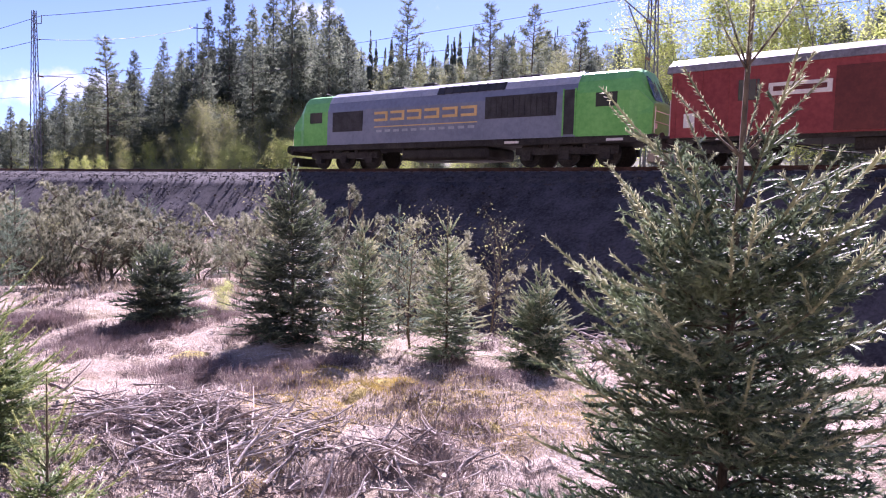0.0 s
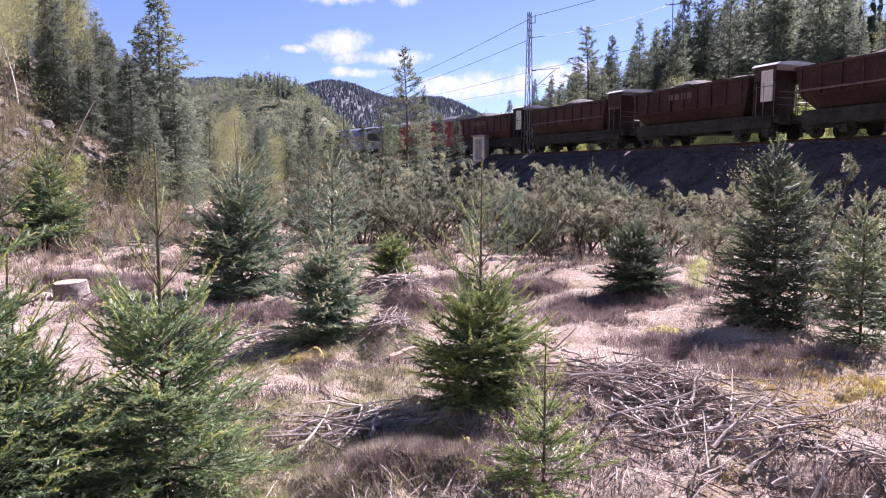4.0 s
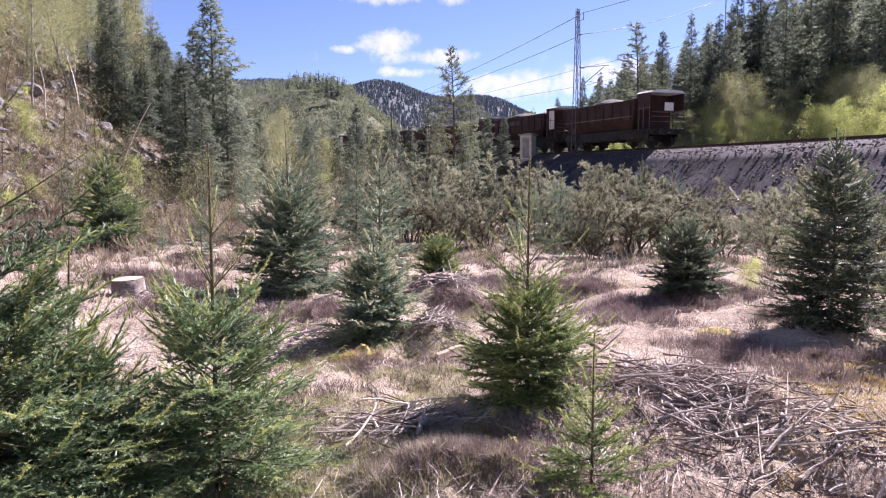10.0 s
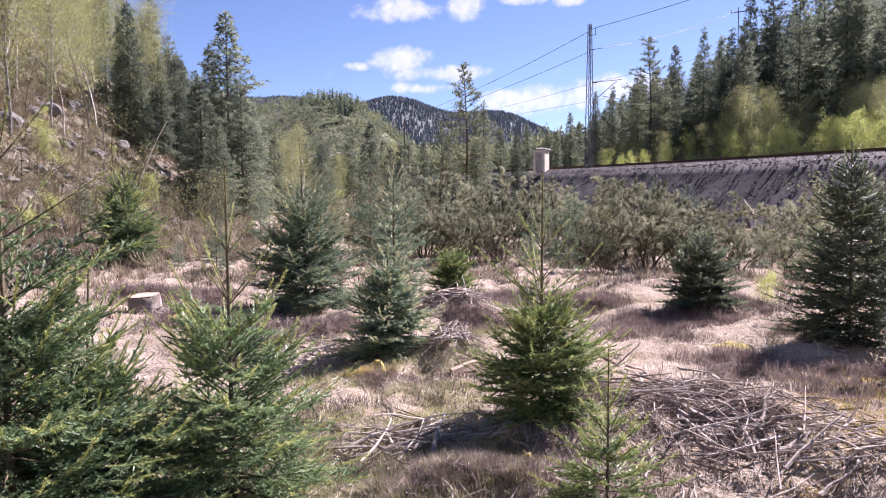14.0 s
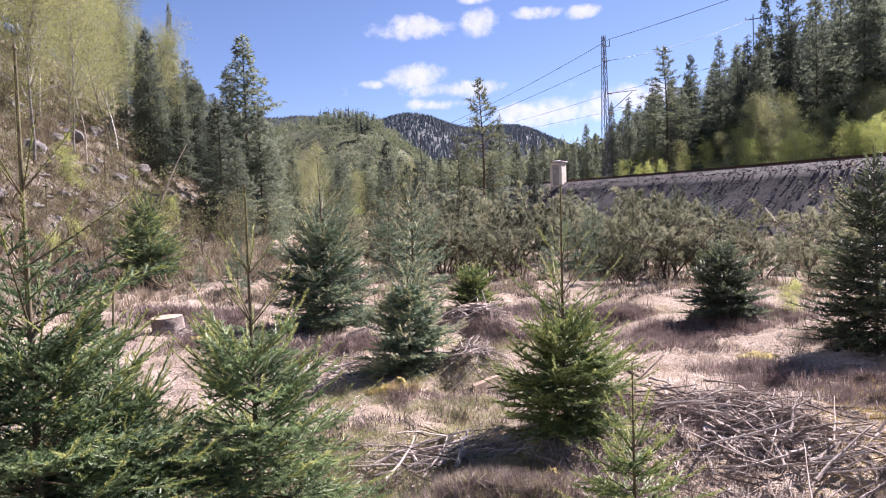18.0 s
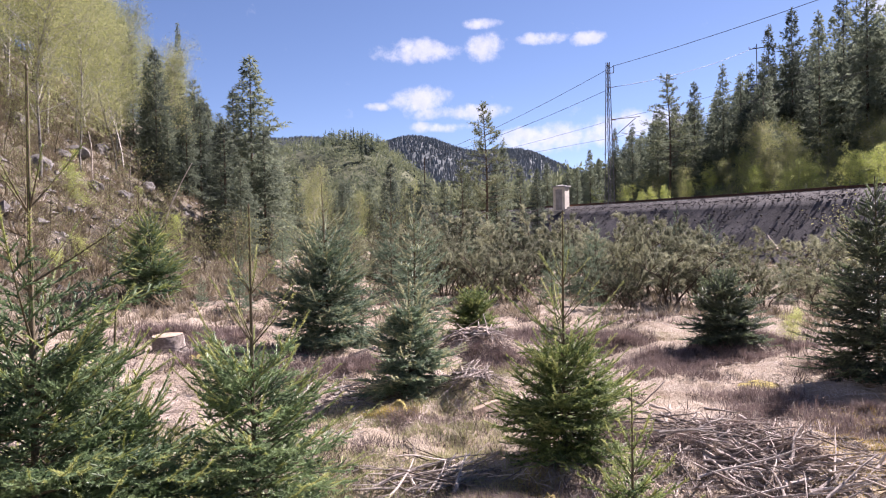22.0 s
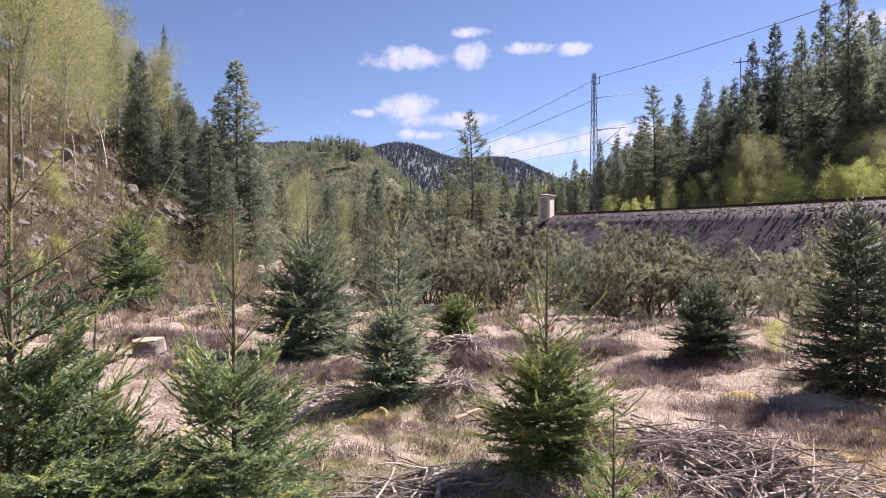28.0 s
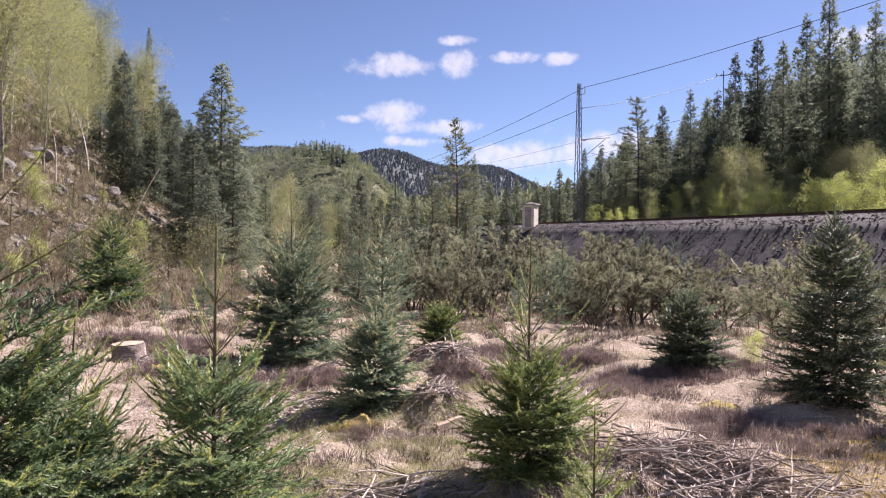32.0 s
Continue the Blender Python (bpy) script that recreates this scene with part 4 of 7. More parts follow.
class WoodMass:
    """Far spruces past the countable ones, joined into one object."""

    def __init__(self):
        self.models, self.verts, self.faces, self.n = [forest_spruce(180 + k, 12.0, 2.2, True) for k in range(3)], [], [], 0

    def put(self, x, y, height, squeeze=1.0):
        v, f = self.models[int(rng.integers(3))]
        a, k = float(rng.random() * 6.28), height / 12.0
        w = k * squeeze
        self.verts.append(np.stack([x + w * (v[:, 0] * math.cos(a) - v[:, 1] * math.sin(a)), y + w * (v[:, 0] * math.sin(a) + v[:, 1] * math.cos(a)), ground_z(x, y) + k * v[:, 2]], -1))
        self.faces.append(f + self.n)
        self.n += len(v)

    def build(self, name, label):
        tagged(new(name, raw_mesh(name, np.concatenate(self.verts), np.concatenate(self.faces), [M_FAR_NEEDLE])), label, "woods", kind="stuff")


mass = WoodMass()
SP_H = [13.0, 13.0, 12.0, 14.0]
stand_spruce = Stand([grown(forest_spruce, M_FAR_NEEDLE, "spruce", "tall dark forest spruce on the valley side", "spruce tree", 100 + k, h, w) for k, (h, w) in enumerate(zip(SP_H, (2.2, 1.9, 2.5, 1.7)))], SP_H)
stand_birch = Stand([grown(birch_meshes, M_LEAF_SOFT, "birch", "slim birch in pale spring leaf on the hillside", "birch tree", 120 + k, 11.0, 2.4, 0.08, 14000, 38) for k in range(3)], [11.0] * 3)
stand_yellow = Stand([grown(birch_meshes, M_LEAF_YELLOW, "birch", "bright yellow-green young birch behind the track", "birch tree", 130 + k, 6.0, 1.5, 0.09, 6500, 26, low=0.06) for k in range(3)], [6.0] * 3)
stand_pine = Stand([grown(pine_meshes, M_PINE, "pine", "tall pine with a bare trunk and open crown", "pine tree", 140 + k, 10.0, 3.0) for k in range(2)], [10.0] * 2)
def scrub(seed, *a):
    return bush_meshes(seed, *a)


stand_scrub = Stand([grown(scrub, M_SCRUB, "scrub_pine", "crooked grey-green scrub pine below the embankment", "shrub", 150 + k, 3.0, 1.4, 6, 17, 3, (0.06, 0.016), 75, 0.13) for k in range(4)], [3.0] * 4)
stand_bare = Stand([grown(birch_meshes, M_LEAF_SOFT, "bare_shrub", "thin grey shrub with few spring buds", "shrub", 160 + k, 3.0, 1.1, 0.05, 500, 26, M_TWIG, 0.08) for k in range(2)], [3.0] * 2)


def small_spruce(seed):
    wv, wf, nv, nf, idx = conifer(seed, 3.2, 1.0, bush=0.7, tip=0.3, gap=0.2, per=8, twig=0.13, core=0.006, needle=(0.045, 0.018), per_m=90, leader=0.45)
    return raw_mesh("trunk", wv, wf, [M_TWIG], smooth=True), nv, nf


stand_small = Stand([grown(small_spruce, M_NEEDLE_BLUE, "small_spruce", "small spruce among scrub on the valley floor", "spruce tree", 170 + k) for k in range(3)], [3.2] * 3)

# skyline of the tree tops: bearing, elevation
SKY_B = [9, 11.5, 13, 15, 18.5, 22, 24, 26, 28, 32, 34, 36.5, 42, 47.5, 50, 58, 62, 75]
SKY_E = [5, 7, 8, 9.5, 10, 12.5, 14.5, 14.5, 16, 15.5, 12.3, 12.5, 12.3, 14.5, 13.5, 13.3, 13.0, 15]
RIGHT = "spruce wood behind the track"
for b, e, off in ((11.8, 8.0, 9), (13.1, 8.3, 12), (17.6, 11.1, 22), (19.6, 12.1, 24), (20.8, 11.4, 26), (22.7, 14.5, 22), (24.2, 15.4, 24), (21.5, 11.9, 17), (22.3, 12.2, 16), (25.9, 15.0, 20), (27.4, 16.6, 22), (28.8, 17.6, 20), (30.2, 15.5, 26), (31.6, 16.6, 20), (33, 13.5, 26), (45.5, 13.6, 30)):
    dist = next(d for d in np.arange(30, 160, 0.5) if to_track(*spot(b, d))[0][0] > off)
    x, y = spot(b, dist)
    h = EYE + math.tan(radians(e)) * dist - ground_z(x, y)
    stand_spruce.put(x, y, h, "tall dark spruce standing out on the skyline", RIGHT, squeeze=0.85)
for b, e, off in ((15.7, 11.5, 14), (37.3, 15.8, 34), (44.4, 15.7, 36), (47.6, 15.6, 30), (51, 14.4, 30)):
    dist = next(d for d in np.arange(30, 160, 0.5) if to_track(*spot(b, d))[0][0] > off)
    x, y = spot(b, dist)
    stand_pine.put(x, y, EYE + math.tan(radians(e)) * dist - ground_z(x, y), "tall open pine rising over the spruce wood", RIGHT)
taken = []


def free(x, y, gap):
    if any((x - a) ** 2 + (y - b) ** 2 < gap * gap for a, b in taken):
        return False
    taken.append((x, y))
    return True


made = 0
for _ in range(4000):
    s, off = rng.uniform(-45, 95), 18 + 57 * rng.random() ** 1.1
    x, y, _p = on_track(s, off)
    b, d = math.degrees(math.atan2(x, y)), math.hypot(x, y)
    if not 8 < b < 80 or made >= 255 or not free(x, y, 2.7):
        continue
    g = ground_z(x, y)
    room = EYE + math.tan(radians(float(np.interp(b, SKY_B, SKY_E)))) * d - g
    h = min(rng.uniform(9, 16) if b < 33 else rng.uniform(11, 21), room * rng.uniform(0.7, 0.98))
    if h < 4:
        continue
    if rng.random() < (0.3 if b > 34 else 0.04):
        stand_birch.put(x, y, h * 0.9, "slim birch in spring leaf among dark spruces", "birches behind the track")
    elif off > 42:
        mass.put(x, y, h, 1.35)
    else:
        stand_spruce.put(x, y, h, group=RIGHT, squeeze=1.35)
    made += 1
# closed canopy of the slope: crowns one above the other up to the skyline
for b in np.arange(12.2, 34, 0.95):
    top = float(np.interp(b, SKY_B, SKY_E))
    for e in np.arange(4.6, top * 0.95, 1.35):
        bb, ee = b + rng.normal(0, 0.3), e + rng.normal(0, 0.4)
        off = 20 + 32 * (ee - 4) / 12 + rng.uniform(-2, 4)
        dist = next((d for d in np.arange(30, 200, 0.5) if to_track(*spot(bb, d))[0][0] > off), None)
        if dist is None:
            continue
        x, y = spot(bb, dist)
        h = EYE + math.tan(radians(ee)) * dist - ground_z(x, y)
        if 2.5 < h < 20:
            mass.put(x, y, h, float(np.clip(11 / h, 1.0, 1.7)))
for b, e, off, w in ((10.3, 3.4, 6, 1.2), (12.4, 3.6, 6, 1.3), (13.6, 3.1, 6, 1), (14.6, 3.3, 6, 1), (15.5, 3.4, 7, 0.9), (17.2, 3.9, 8, 1), (18.8, 4.6, 11, 1), (20.8, 5.8, 14, 0.9), (22, 4.6, 9, 1.1), (23.2, 4.3, 8, 1.2), (24.5, 4.9, 8, 1.2),
                     (25.3, 4.5, 9, 1.1), (27.6, 5.4, 10, 1.1), (28.8, 5.0, 9, 1.2), (30, 5.4, 9, 1.2), (31.5, 6.2, 10, 1.2), (33, 5.2, 9, 1.1), (35, 6.4, 12, 1), (38, 6, 10, 1.1), (42, 7, 11, 1), (48, 8.5, 14, 1), (53, 10, 15, 1),
                     (56, 14.8, 20, 1.1), (58, 15.6, 21, 1.2), (60, 15.2, 20, 1.3), (62, 15.6, 20, 1.2), (64, 16.3, 20, 1.2), (66.5, 16, 19, 1.2), (69, 16.5, 19, 1.2), (72, 16.5, 18, 1.2)):
    dist = next(d for d in np.arange(26, 160, 0.25) if to_track(*spot(b, d))[0][0] > off)
    x, y = spot(b, dist)
    h = EYE + math.tan(radians(e)) * dist - ground_z(x, y)
    stand_yellow.put(x, y, max(1.6, h), group="yellow-green birches behind the track", squeeze=w)

for _ in range(70):
    b = rng.uniform(12, 52)
    off = rng.uniform(12, 26)
    dist = next((d for d in np.arange(26, 160, 0.5) if to_track(*spot(b, d))[0][0] > off), None)
    if dist:
        stand_birch.put(*spot(b, dist), rng.uniform(2.2, 4.2), "low grey-green birch shrub on the slope behind the track", "shrubs on the slope", squeeze=1.4)

for _ in range(26):
    b = rng.uniform(21, 38)
    off = rng.uniform(13, 20)
    dist = next((d for d in np.arange(26, 160, 0.5) if to_track(*spot(b, d))[0][0] > off), None)
    if dist:
        x, y = spot(b, dist)
        h = EYE + math.tan(radians(rng.uniform(5.5, 8.0))) * dist - ground_z(x, y)
        stand_birch.put(x, y, max(2.5, h), "birch in pale spring leaf at the forest edge", "birches at the forest edge", squeeze=1.3)

mass.build("slope_woods", "closed dark spruce canopy on the slope behind the track")

# left hillside
SKL_B = [-60, -34, -27, -24, -22.5, -21.5, -20.5, -19, -17.5, -14]
SKL_E = [30, 26, 21, 16.8, 15.2, 13.8, 12.5, 11.0, 9.5, 6.5]
made = 0
for _ in range(5000):
    b, d = rng.uniform(-46, -16.5), 24 + 70 * rng.random() ** 0.9
    x, y = spot(b, d)
    g = ground_z(x, y)
    if made >= 170 or g < (4.6 if b > -27 else 3.5) or not free(x, y, 2.1):
        continue
    room = EYE + math.tan(radians(float(np.interp(b + 0.8, SKL_B, SKL_E)))) * d - g
    h = min(rng.uniform(7, 14), room * rng.uniform(0.75, 1.0))
    if h < 3.5:
        continue
    if rng.random() < (0.86 if b < -24 else 0.93 * max(0.1, (-b - 20.5) / 4)):
        stand_birch.put(x, y, h, group="birches on the hillside")
    elif b < -24 or rng.random() < 0.3:
        stand_pine.put(x, y, h, "pine with a bare trunk on the stony hillside", "pines on the hillside")
    else:
        stand_spruce.put(x, y, h, "dark spruce on the stony hillside", "spruces on the hillside", squeeze=0.85)
    made += 1
for b, d, e, q in ((-16.3, 40, 14.0, 1.15), (-17.6, 43, 11.6, 1.1), (-18.6, 36, 9.0, 1.3), (-18.3, 35, 9.2, 1.7), (-17.2, 33, 6.6, 1.2), (-15.4, 38, 9.0, 1.2), (-22.8, 48, 13.6, 1), (-21.9, 52, 12.8, 1.1), (-21.0, 46, 10.5, 1.2), (-23.6, 45, 12.6, 1.1), (-20.4, 55, 11.2, 1.1), (-19.4, 50, 9.6, 1.2), (-22.3, 42, 9.5, 1.2), (-24.6, 50, 14.6, 1.1), (-14.6, 46, 7.5, 1.3), (-21.4, 62, 15.8, 0.55), (-20.0, 48, 10.5, 1.2)):
    x, y = spot(b, d)
    stand_spruce.put(x, y, EYE + math.tan(radians(e)) * d - ground_z(x, y), "tall dark spruce at the foot of the hillside", "spruces at the hillside foot", squeeze=q)
# brush on the cleared part of the hillside
for _ in range(46):
    b, d = rng.uniform(-33, -17.5), rng.uniform(19, 37)
    x, y = spot(b, d)
    if _ % 7:
        stand_bare.put(x, y, rng.uniform(0.9, 2.4), "bare grey bush on the stony hillside", "brush on the hillside", squeeze=1.3)
    else:
        stand_yellow.put(x, y, rng.uniform(0.5, 1.0), "low bush in new leaf on the stony hillside", "brush on the hillside", squeeze=1.9)
# valley floor
for b, d, e, q in ((1.7, 41, 10.2, 0), (-0.2, 44, 6.0, 1)):
    x, y = spot(b, d)
    stand_pine.put(x, y, EYE + math.tan(radians(e)) * d - ground_z(x, y), "lone tall pine with an open crown in the valley", "pines in the valley", pick=q, squeeze=0.9)
for b, d, e in ((3.2, 47, 7.3), (4.5, 50, 5.6), (2.6, 50, 6.0), (5.8, 60, 5.2), (-5.7, 36, 6.3), (-6.2, 40, 4.4), (-1.5, 48, 4.6), (0.4, 52, 5.0), (-9.5, 60, 4.6), (6.6, 75, 5.6), (9.9, 74, 6.5), (8.9, 80, 5.2), (-13, 55, 5), (-12, 70, 4.6)):
    x, y = spot(b, d)
    stand_spruce.put(x, y, EYE + math.tan(radians(e)) * d - ground_z(x, y), "dark spruce on the valley floor beyond the clearing", "spruces in the valley", squeeze=1.25)
for b, d, e, w in ((-11.6, 45, 5.6, 1), (-10.8, 52, 4.2, 1.2), (-8.5, 58, 3.6, 1.2), (-7.4, 70, 3.4, 1.2), (-4.4, 64, 3.8, 1.2), (-3.6, 72, 4.2, 1.2), (-12.8, 60, 4.8, 1.1)):
    x, y = spot(b, d)
    stand_birch.put(x, y, EYE + math.tan(radians(e)) * d - ground_z(x, y), "birch in yellow-green leaf on the valley floor", "birches in the valley", squeeze=w)
for b, d, h in ((-8.2, 52, 1.6), (21.4, 42.5, 1.3), (4.4, 58, 1.5), (-21.8, 31, 1.3), (24.0, 10.9, 0.55), (-23, 26, 1.2), (-28, 27, 1.6), (-6, 60, 1.5), (33, 28, 1.2)):
    x, y = spot(b, d)
    stand_yellow.put(x, y, h, "small bright yellow-green bush in new leaf", "bright bushes", squeeze=1.5)
x, y = spot(38.7, 8.1)
stand_bare.put(x, y, 1.4, "thin shrub with pale new buds beside a spruce", "thin grey shrubs", squeeze=1.2)
for _ in range(26):
    b, d = rng.uniform(-11, 8), rng.uniform(42, 95)
    x, y = spot(b, d)
    if abs(to_track(x, y)[0][0]) < 7 or (b > 5.8 and d < 68):
        continue
    e = rng.uniform(3.0, 5.0)
    stand_spruce.put(x, y, EYE + math.tan(radians(e)) * d - ground_z(x, y), "dark spruce on the valley floor beyond the clearing", "spruces in the valley", squeeze=1.6)
for _ in range(16):
    b, d = rng.uniform(-11, 3), rng.uniform(17, 34)
    x, y = spot(b, d)
    stand_scrub.put(x, y, rng.uniform(1.2, 2.2), "crooked grey-green scrub pine on the valley floor", "scrub on the valley floor", squeeze=1.1)
# scrub below the embankment
for b, d, e in ((3.5, 24, 1.6), (6.8, 16.5, -1.2), (9.8, 16.2, -1.0), (12.6, 15.6, -1.2), (15.6, 16.6, 0.6), (17.8, 17.0, 0.2), (22.4, 17.2, -0.8), (25.6, 16.2, -2.2), (-1.6, 17.5, 0.8), (1.8, 16.6, 0.0), (13.6, 18, 1.0), (10.2, 19, 1.2), (28, 27, 1.0), (30.5, 24, 0.5), (35, 22, 0.2), (40, 19, -0.5), (5.5, 21, 1.2), (7.2, 25, 1.6), (9, 21, 1.3), (10.6, 23, 1.7), (12.2, 20, 1.0), (13.4, 24, 1.6), (14.6, 19.5, 1.6), (16.2, 20.5, 2.3), (17.4, 19, 1.5), (18.6, 22, 1.2), (23.6, 18, -1.6), (25, 19.5, -1.8), (26.6, 21, -1.0),
                (1.0, 26, 2.2), (-0.8, 24, 1.6), (2.2, 20, 0.2), (8.2, 18.5, 0.0), (11.2, 17.5, -1.0), (32.0, 15.5, 0.8), (37.5, 14, 0.4), (20.8, 24, 0), (6.4, 30, 2.2), (15.4, 27, 1.6), (-2.4, 28, 2.4), (4.4, 17.2, -0.6)):
    x, y = spot(b, d)
    h = max(0.9, EYE + math.tan(radians(e + rng.normal(0.45, 0.35))) * d - ground_z(x, y))
    if rng.random() < 0.2:
        stand_small.put(x, y, h, group="small spruces among scrub", squeeze=float(rng.uniform(0.8, 1.1)))
    else:
        stand_scrub.put(x, y, h, group="scrub pines below the embankment", squeeze=float(rng.uniform(0.7, 1.2)))
for b, d, e in ((-9.0, 15, 0.6), (-7.5, 19, 2.0), (-13.6, 14.5, 0.5), (-15.5, 17, 1.5), (-18, 19, 0.6), (-10.5, 24, 2.4), (-3.8, 18.5, 2.4), (13.0, 17, -0.8), (21.5, 17, -0.5), (24.4, 16.5, -1.6), (31, 12.8, -0.8), (44.8, 10.4, -0.4), (-24.5, 25, 6.5), (-26.5, 21, 4), (-29, 24, 6), (-12, 20, 1.6), (-6.2, 24, 2.6), (28.5, 22, 1.5), (38, 20, 0)):
    x, y = spot(b, d)
    stand_bare.put(x, y, max(0.7, EYE + math.tan(radians(e)) * d - ground_z(x, y)), group="thin grey shrubs")
for b, d, e in ((-3.0, 12.5, 2.6), (-2.2, 20, 1.5), (-5.8, 16, 3.4), (0.2, 19, 0.6), (-17.5, 15.2, 0.0), (-8.8, 27, 3.0), (-14.2, 22, 2.0), (2.0, 29, 2.4), (-1.0, 32, 3.4), (-20.2, 16.2, -2.2), (-26.3, 23, 1.8), (-11, 29, 3), (20.5, 15.8, -3.4)):
    x, y = spot(b, d)
    stand_small.put(x, y, max(0.6, EYE + math.tan(radians(e)) * d - ground_z(x, y)), group="small spruces among scrub")


def far_woods(name, label, mat, count, rule, high, wide, reach=1800, tiers=3):
    """Distant trees as one mass: slim stacked cones, or loose clumps of leafy facets."""
    r = np.random.default_rng(len(name))
    b, d = r.uniform(*((28, 80) if reach == 260 else (-19, 13.5)), count * 8), 95 * (reach / 95) ** r.random(count * 8)
    x, y = d * np.sin(np.radians(b)), d * np.cos(np.radians(b))
    z = land(x, y)
    keep = rule(x, y, z, d, b, r)
    x, y, z, d = x[keep][:count], y[keep][:count], z[keep][:count], d[keep][:count]
    n = len(x)
    h = high * (0.55 + 0.75 * r.random(n))
    if tiers > 2:
        k = 9 * tiers
        f = r.random((n, k)) ** 1.3
        a = r.random((n, k)) * 6.28
        w = wide * h[:, None] * (1.04 - f) * (0.35 + 0.75 * r.random((n, k)))
        out = np.stack([np.cos(a), np.sin(a), 0 * a], -1)
        side = np.stack([-np.sin(a), np.cos(a), 0 * a], -1)
        c = np.stack([x, y, z], -1)[:, None] + UP * (h[:, None] * f)[..., None]
        s = (h[:, None] * (0.055 + 0.05 * (1 - f)))[..., None]
        tri = np.stack([c - side * s * (1.15 - f[..., None]) + UP * s * 0.6, c + side * s * (1.15 - f[..., None]) + UP * s * 0.6, c + out * w[..., None] - UP * s * (0.3 + r.random((n, k, 1)))], 2)
    elif tiers:
        rows, sides = [], 5
        for q in range(tiers):
            z0, z1 = q / tiers * 0.85, min(1.0, (q + 1.55) / tiers)
            w = wide * h * (1.05 - q / tiers)
            a = r.random(n)[:, None] * 6.28 + np.arange(sides) * 6.28 / sides
            k = w[:, None] * (0.5 + 0.9 * r.random((n, sides)))
            ring = np.stack([x[:, None] + k * np.cos(a), y[:, None] + k * np.sin(a), z[:, None] + h[:, None] * (z0 + 0.05 * r.random((n, sides)))], -1)
            apex = np.stack([x, y, z + h * z1], -1)[:, None] + r.normal(size=(n, 1, 3)) * 0.02 * h[:, None, None]
            rows.append(np.stack([ring, np.roll(ring, -1, 1), np.repeat(apex, sides, 1)], 2))
        tri = np.concatenate(rows, 1)
    else:
        k = 70
        u = r.normal(size=(n, k, 3))
        u /= np.linalg.norm(u, axis=-1, keepdims=True)
        c = np.stack([x, y, z + 0.55 * h], -1)[:, None] + u * (r.random((n, k, 1)) ** 0.4) * h[:, None, None] * (wide, wide, 0.45)
        size = (0.042 * h[:, None] * (0.6 + 0.8 * r.random((n, k))))[..., None]
        v, w = r.normal(size=(n, k, 3)), r.normal(size=(n, k, 3))
        tri = np.stack([c - v * size, c + v * size * 0.6 + w * size * 0.7, c + UP * size * 1.6], 2)
    t = tri.reshape(-1, 3)
    ob = new(name, raw_mesh(name, t, np.arange(len(t)).reshape(-1, 3), [mat]))
    tagged(ob, label, "woods", kind="stuff")


def far_rule(share, thick, start):
    def rule(x, y, z, d, b, r):
        off, s = to_track(x, y)
        return (np.abs(off) > 9) & (d > start) & (r.random(len(x)) < share * (0.2 + vnoise(x, y, 40 + d.mean() * 0.02) * 1.6 > thick)) & ~((b < -17) & (d < 120)) & ~((b > 12) & (d < 150) & (off < 60))
    return rule


# knoll conifers: distance haze put into the colour, lighter and bluer than near needles
M_FARWOOD = material("haze_toned_conifers", (0.06, 0.085, 0.075), (0.14, 0.17, 0.14), 0.05, 0.5, 0.9, 0, through_light=0.2)
M_FARLEAF = material("distant_birches", (0.13, 0.16, 0.1), (0.32, 0.345, 0.2), 0.05, 0.5, 0.9, 0, through_light=0.3)
# ridge trees: haze painted into the base colour, pale blue-grey like their slopes
M_RIDGE_HAZE = material("haze_toned_ridge_conifers", (0.19, 0.215, 0.23), (0.26, 0.285, 0.295), 0.05, 0.5, 0.9, 0, through_light=0.5)
far_woods("conifer_woods", "dark conifer woods over the knoll in the valley", M_FARWOOD, 3000, far_rule(1.0, 0.75, 210), 7.0, 0.3, 480, tiers=4)
far_woods("ridge_woods", "conifer woods over the distant ridges, haze put into their colour", M_RIDGE_HAZE, 24000, far_rule(1.0, 0.3, 500), 8.0, 0.22, tiers=2)
far_woods("birch_woods", "distant yellow-green birch woods over the valley slopes", M_FARLEAF, 4200, far_rule(1.0, 0.3, 115), 6.0, 0.36, 480, 0)
def hill_rule(x, y, z, d, b, r):
    off, s = to_track(x, y)
    return (off > 48) & (d < 210) & (b > 28) & (s < 90)


far_woods("hilltop_woods", "dark conifer woods along the hilltop behind the track", M_FAR_NEEDLE, 700, hill_rule, 9.0, 0.22, 260, tiers=9)
x, y = spot(-7.9, 300)
stand_spruce.put(x, y, EYE + math.tan(radians(7.9)) * 300 - ground_z(x, y), "dark spruce alone on top of the knoll", "spruces in the valley", squeeze=1.2)


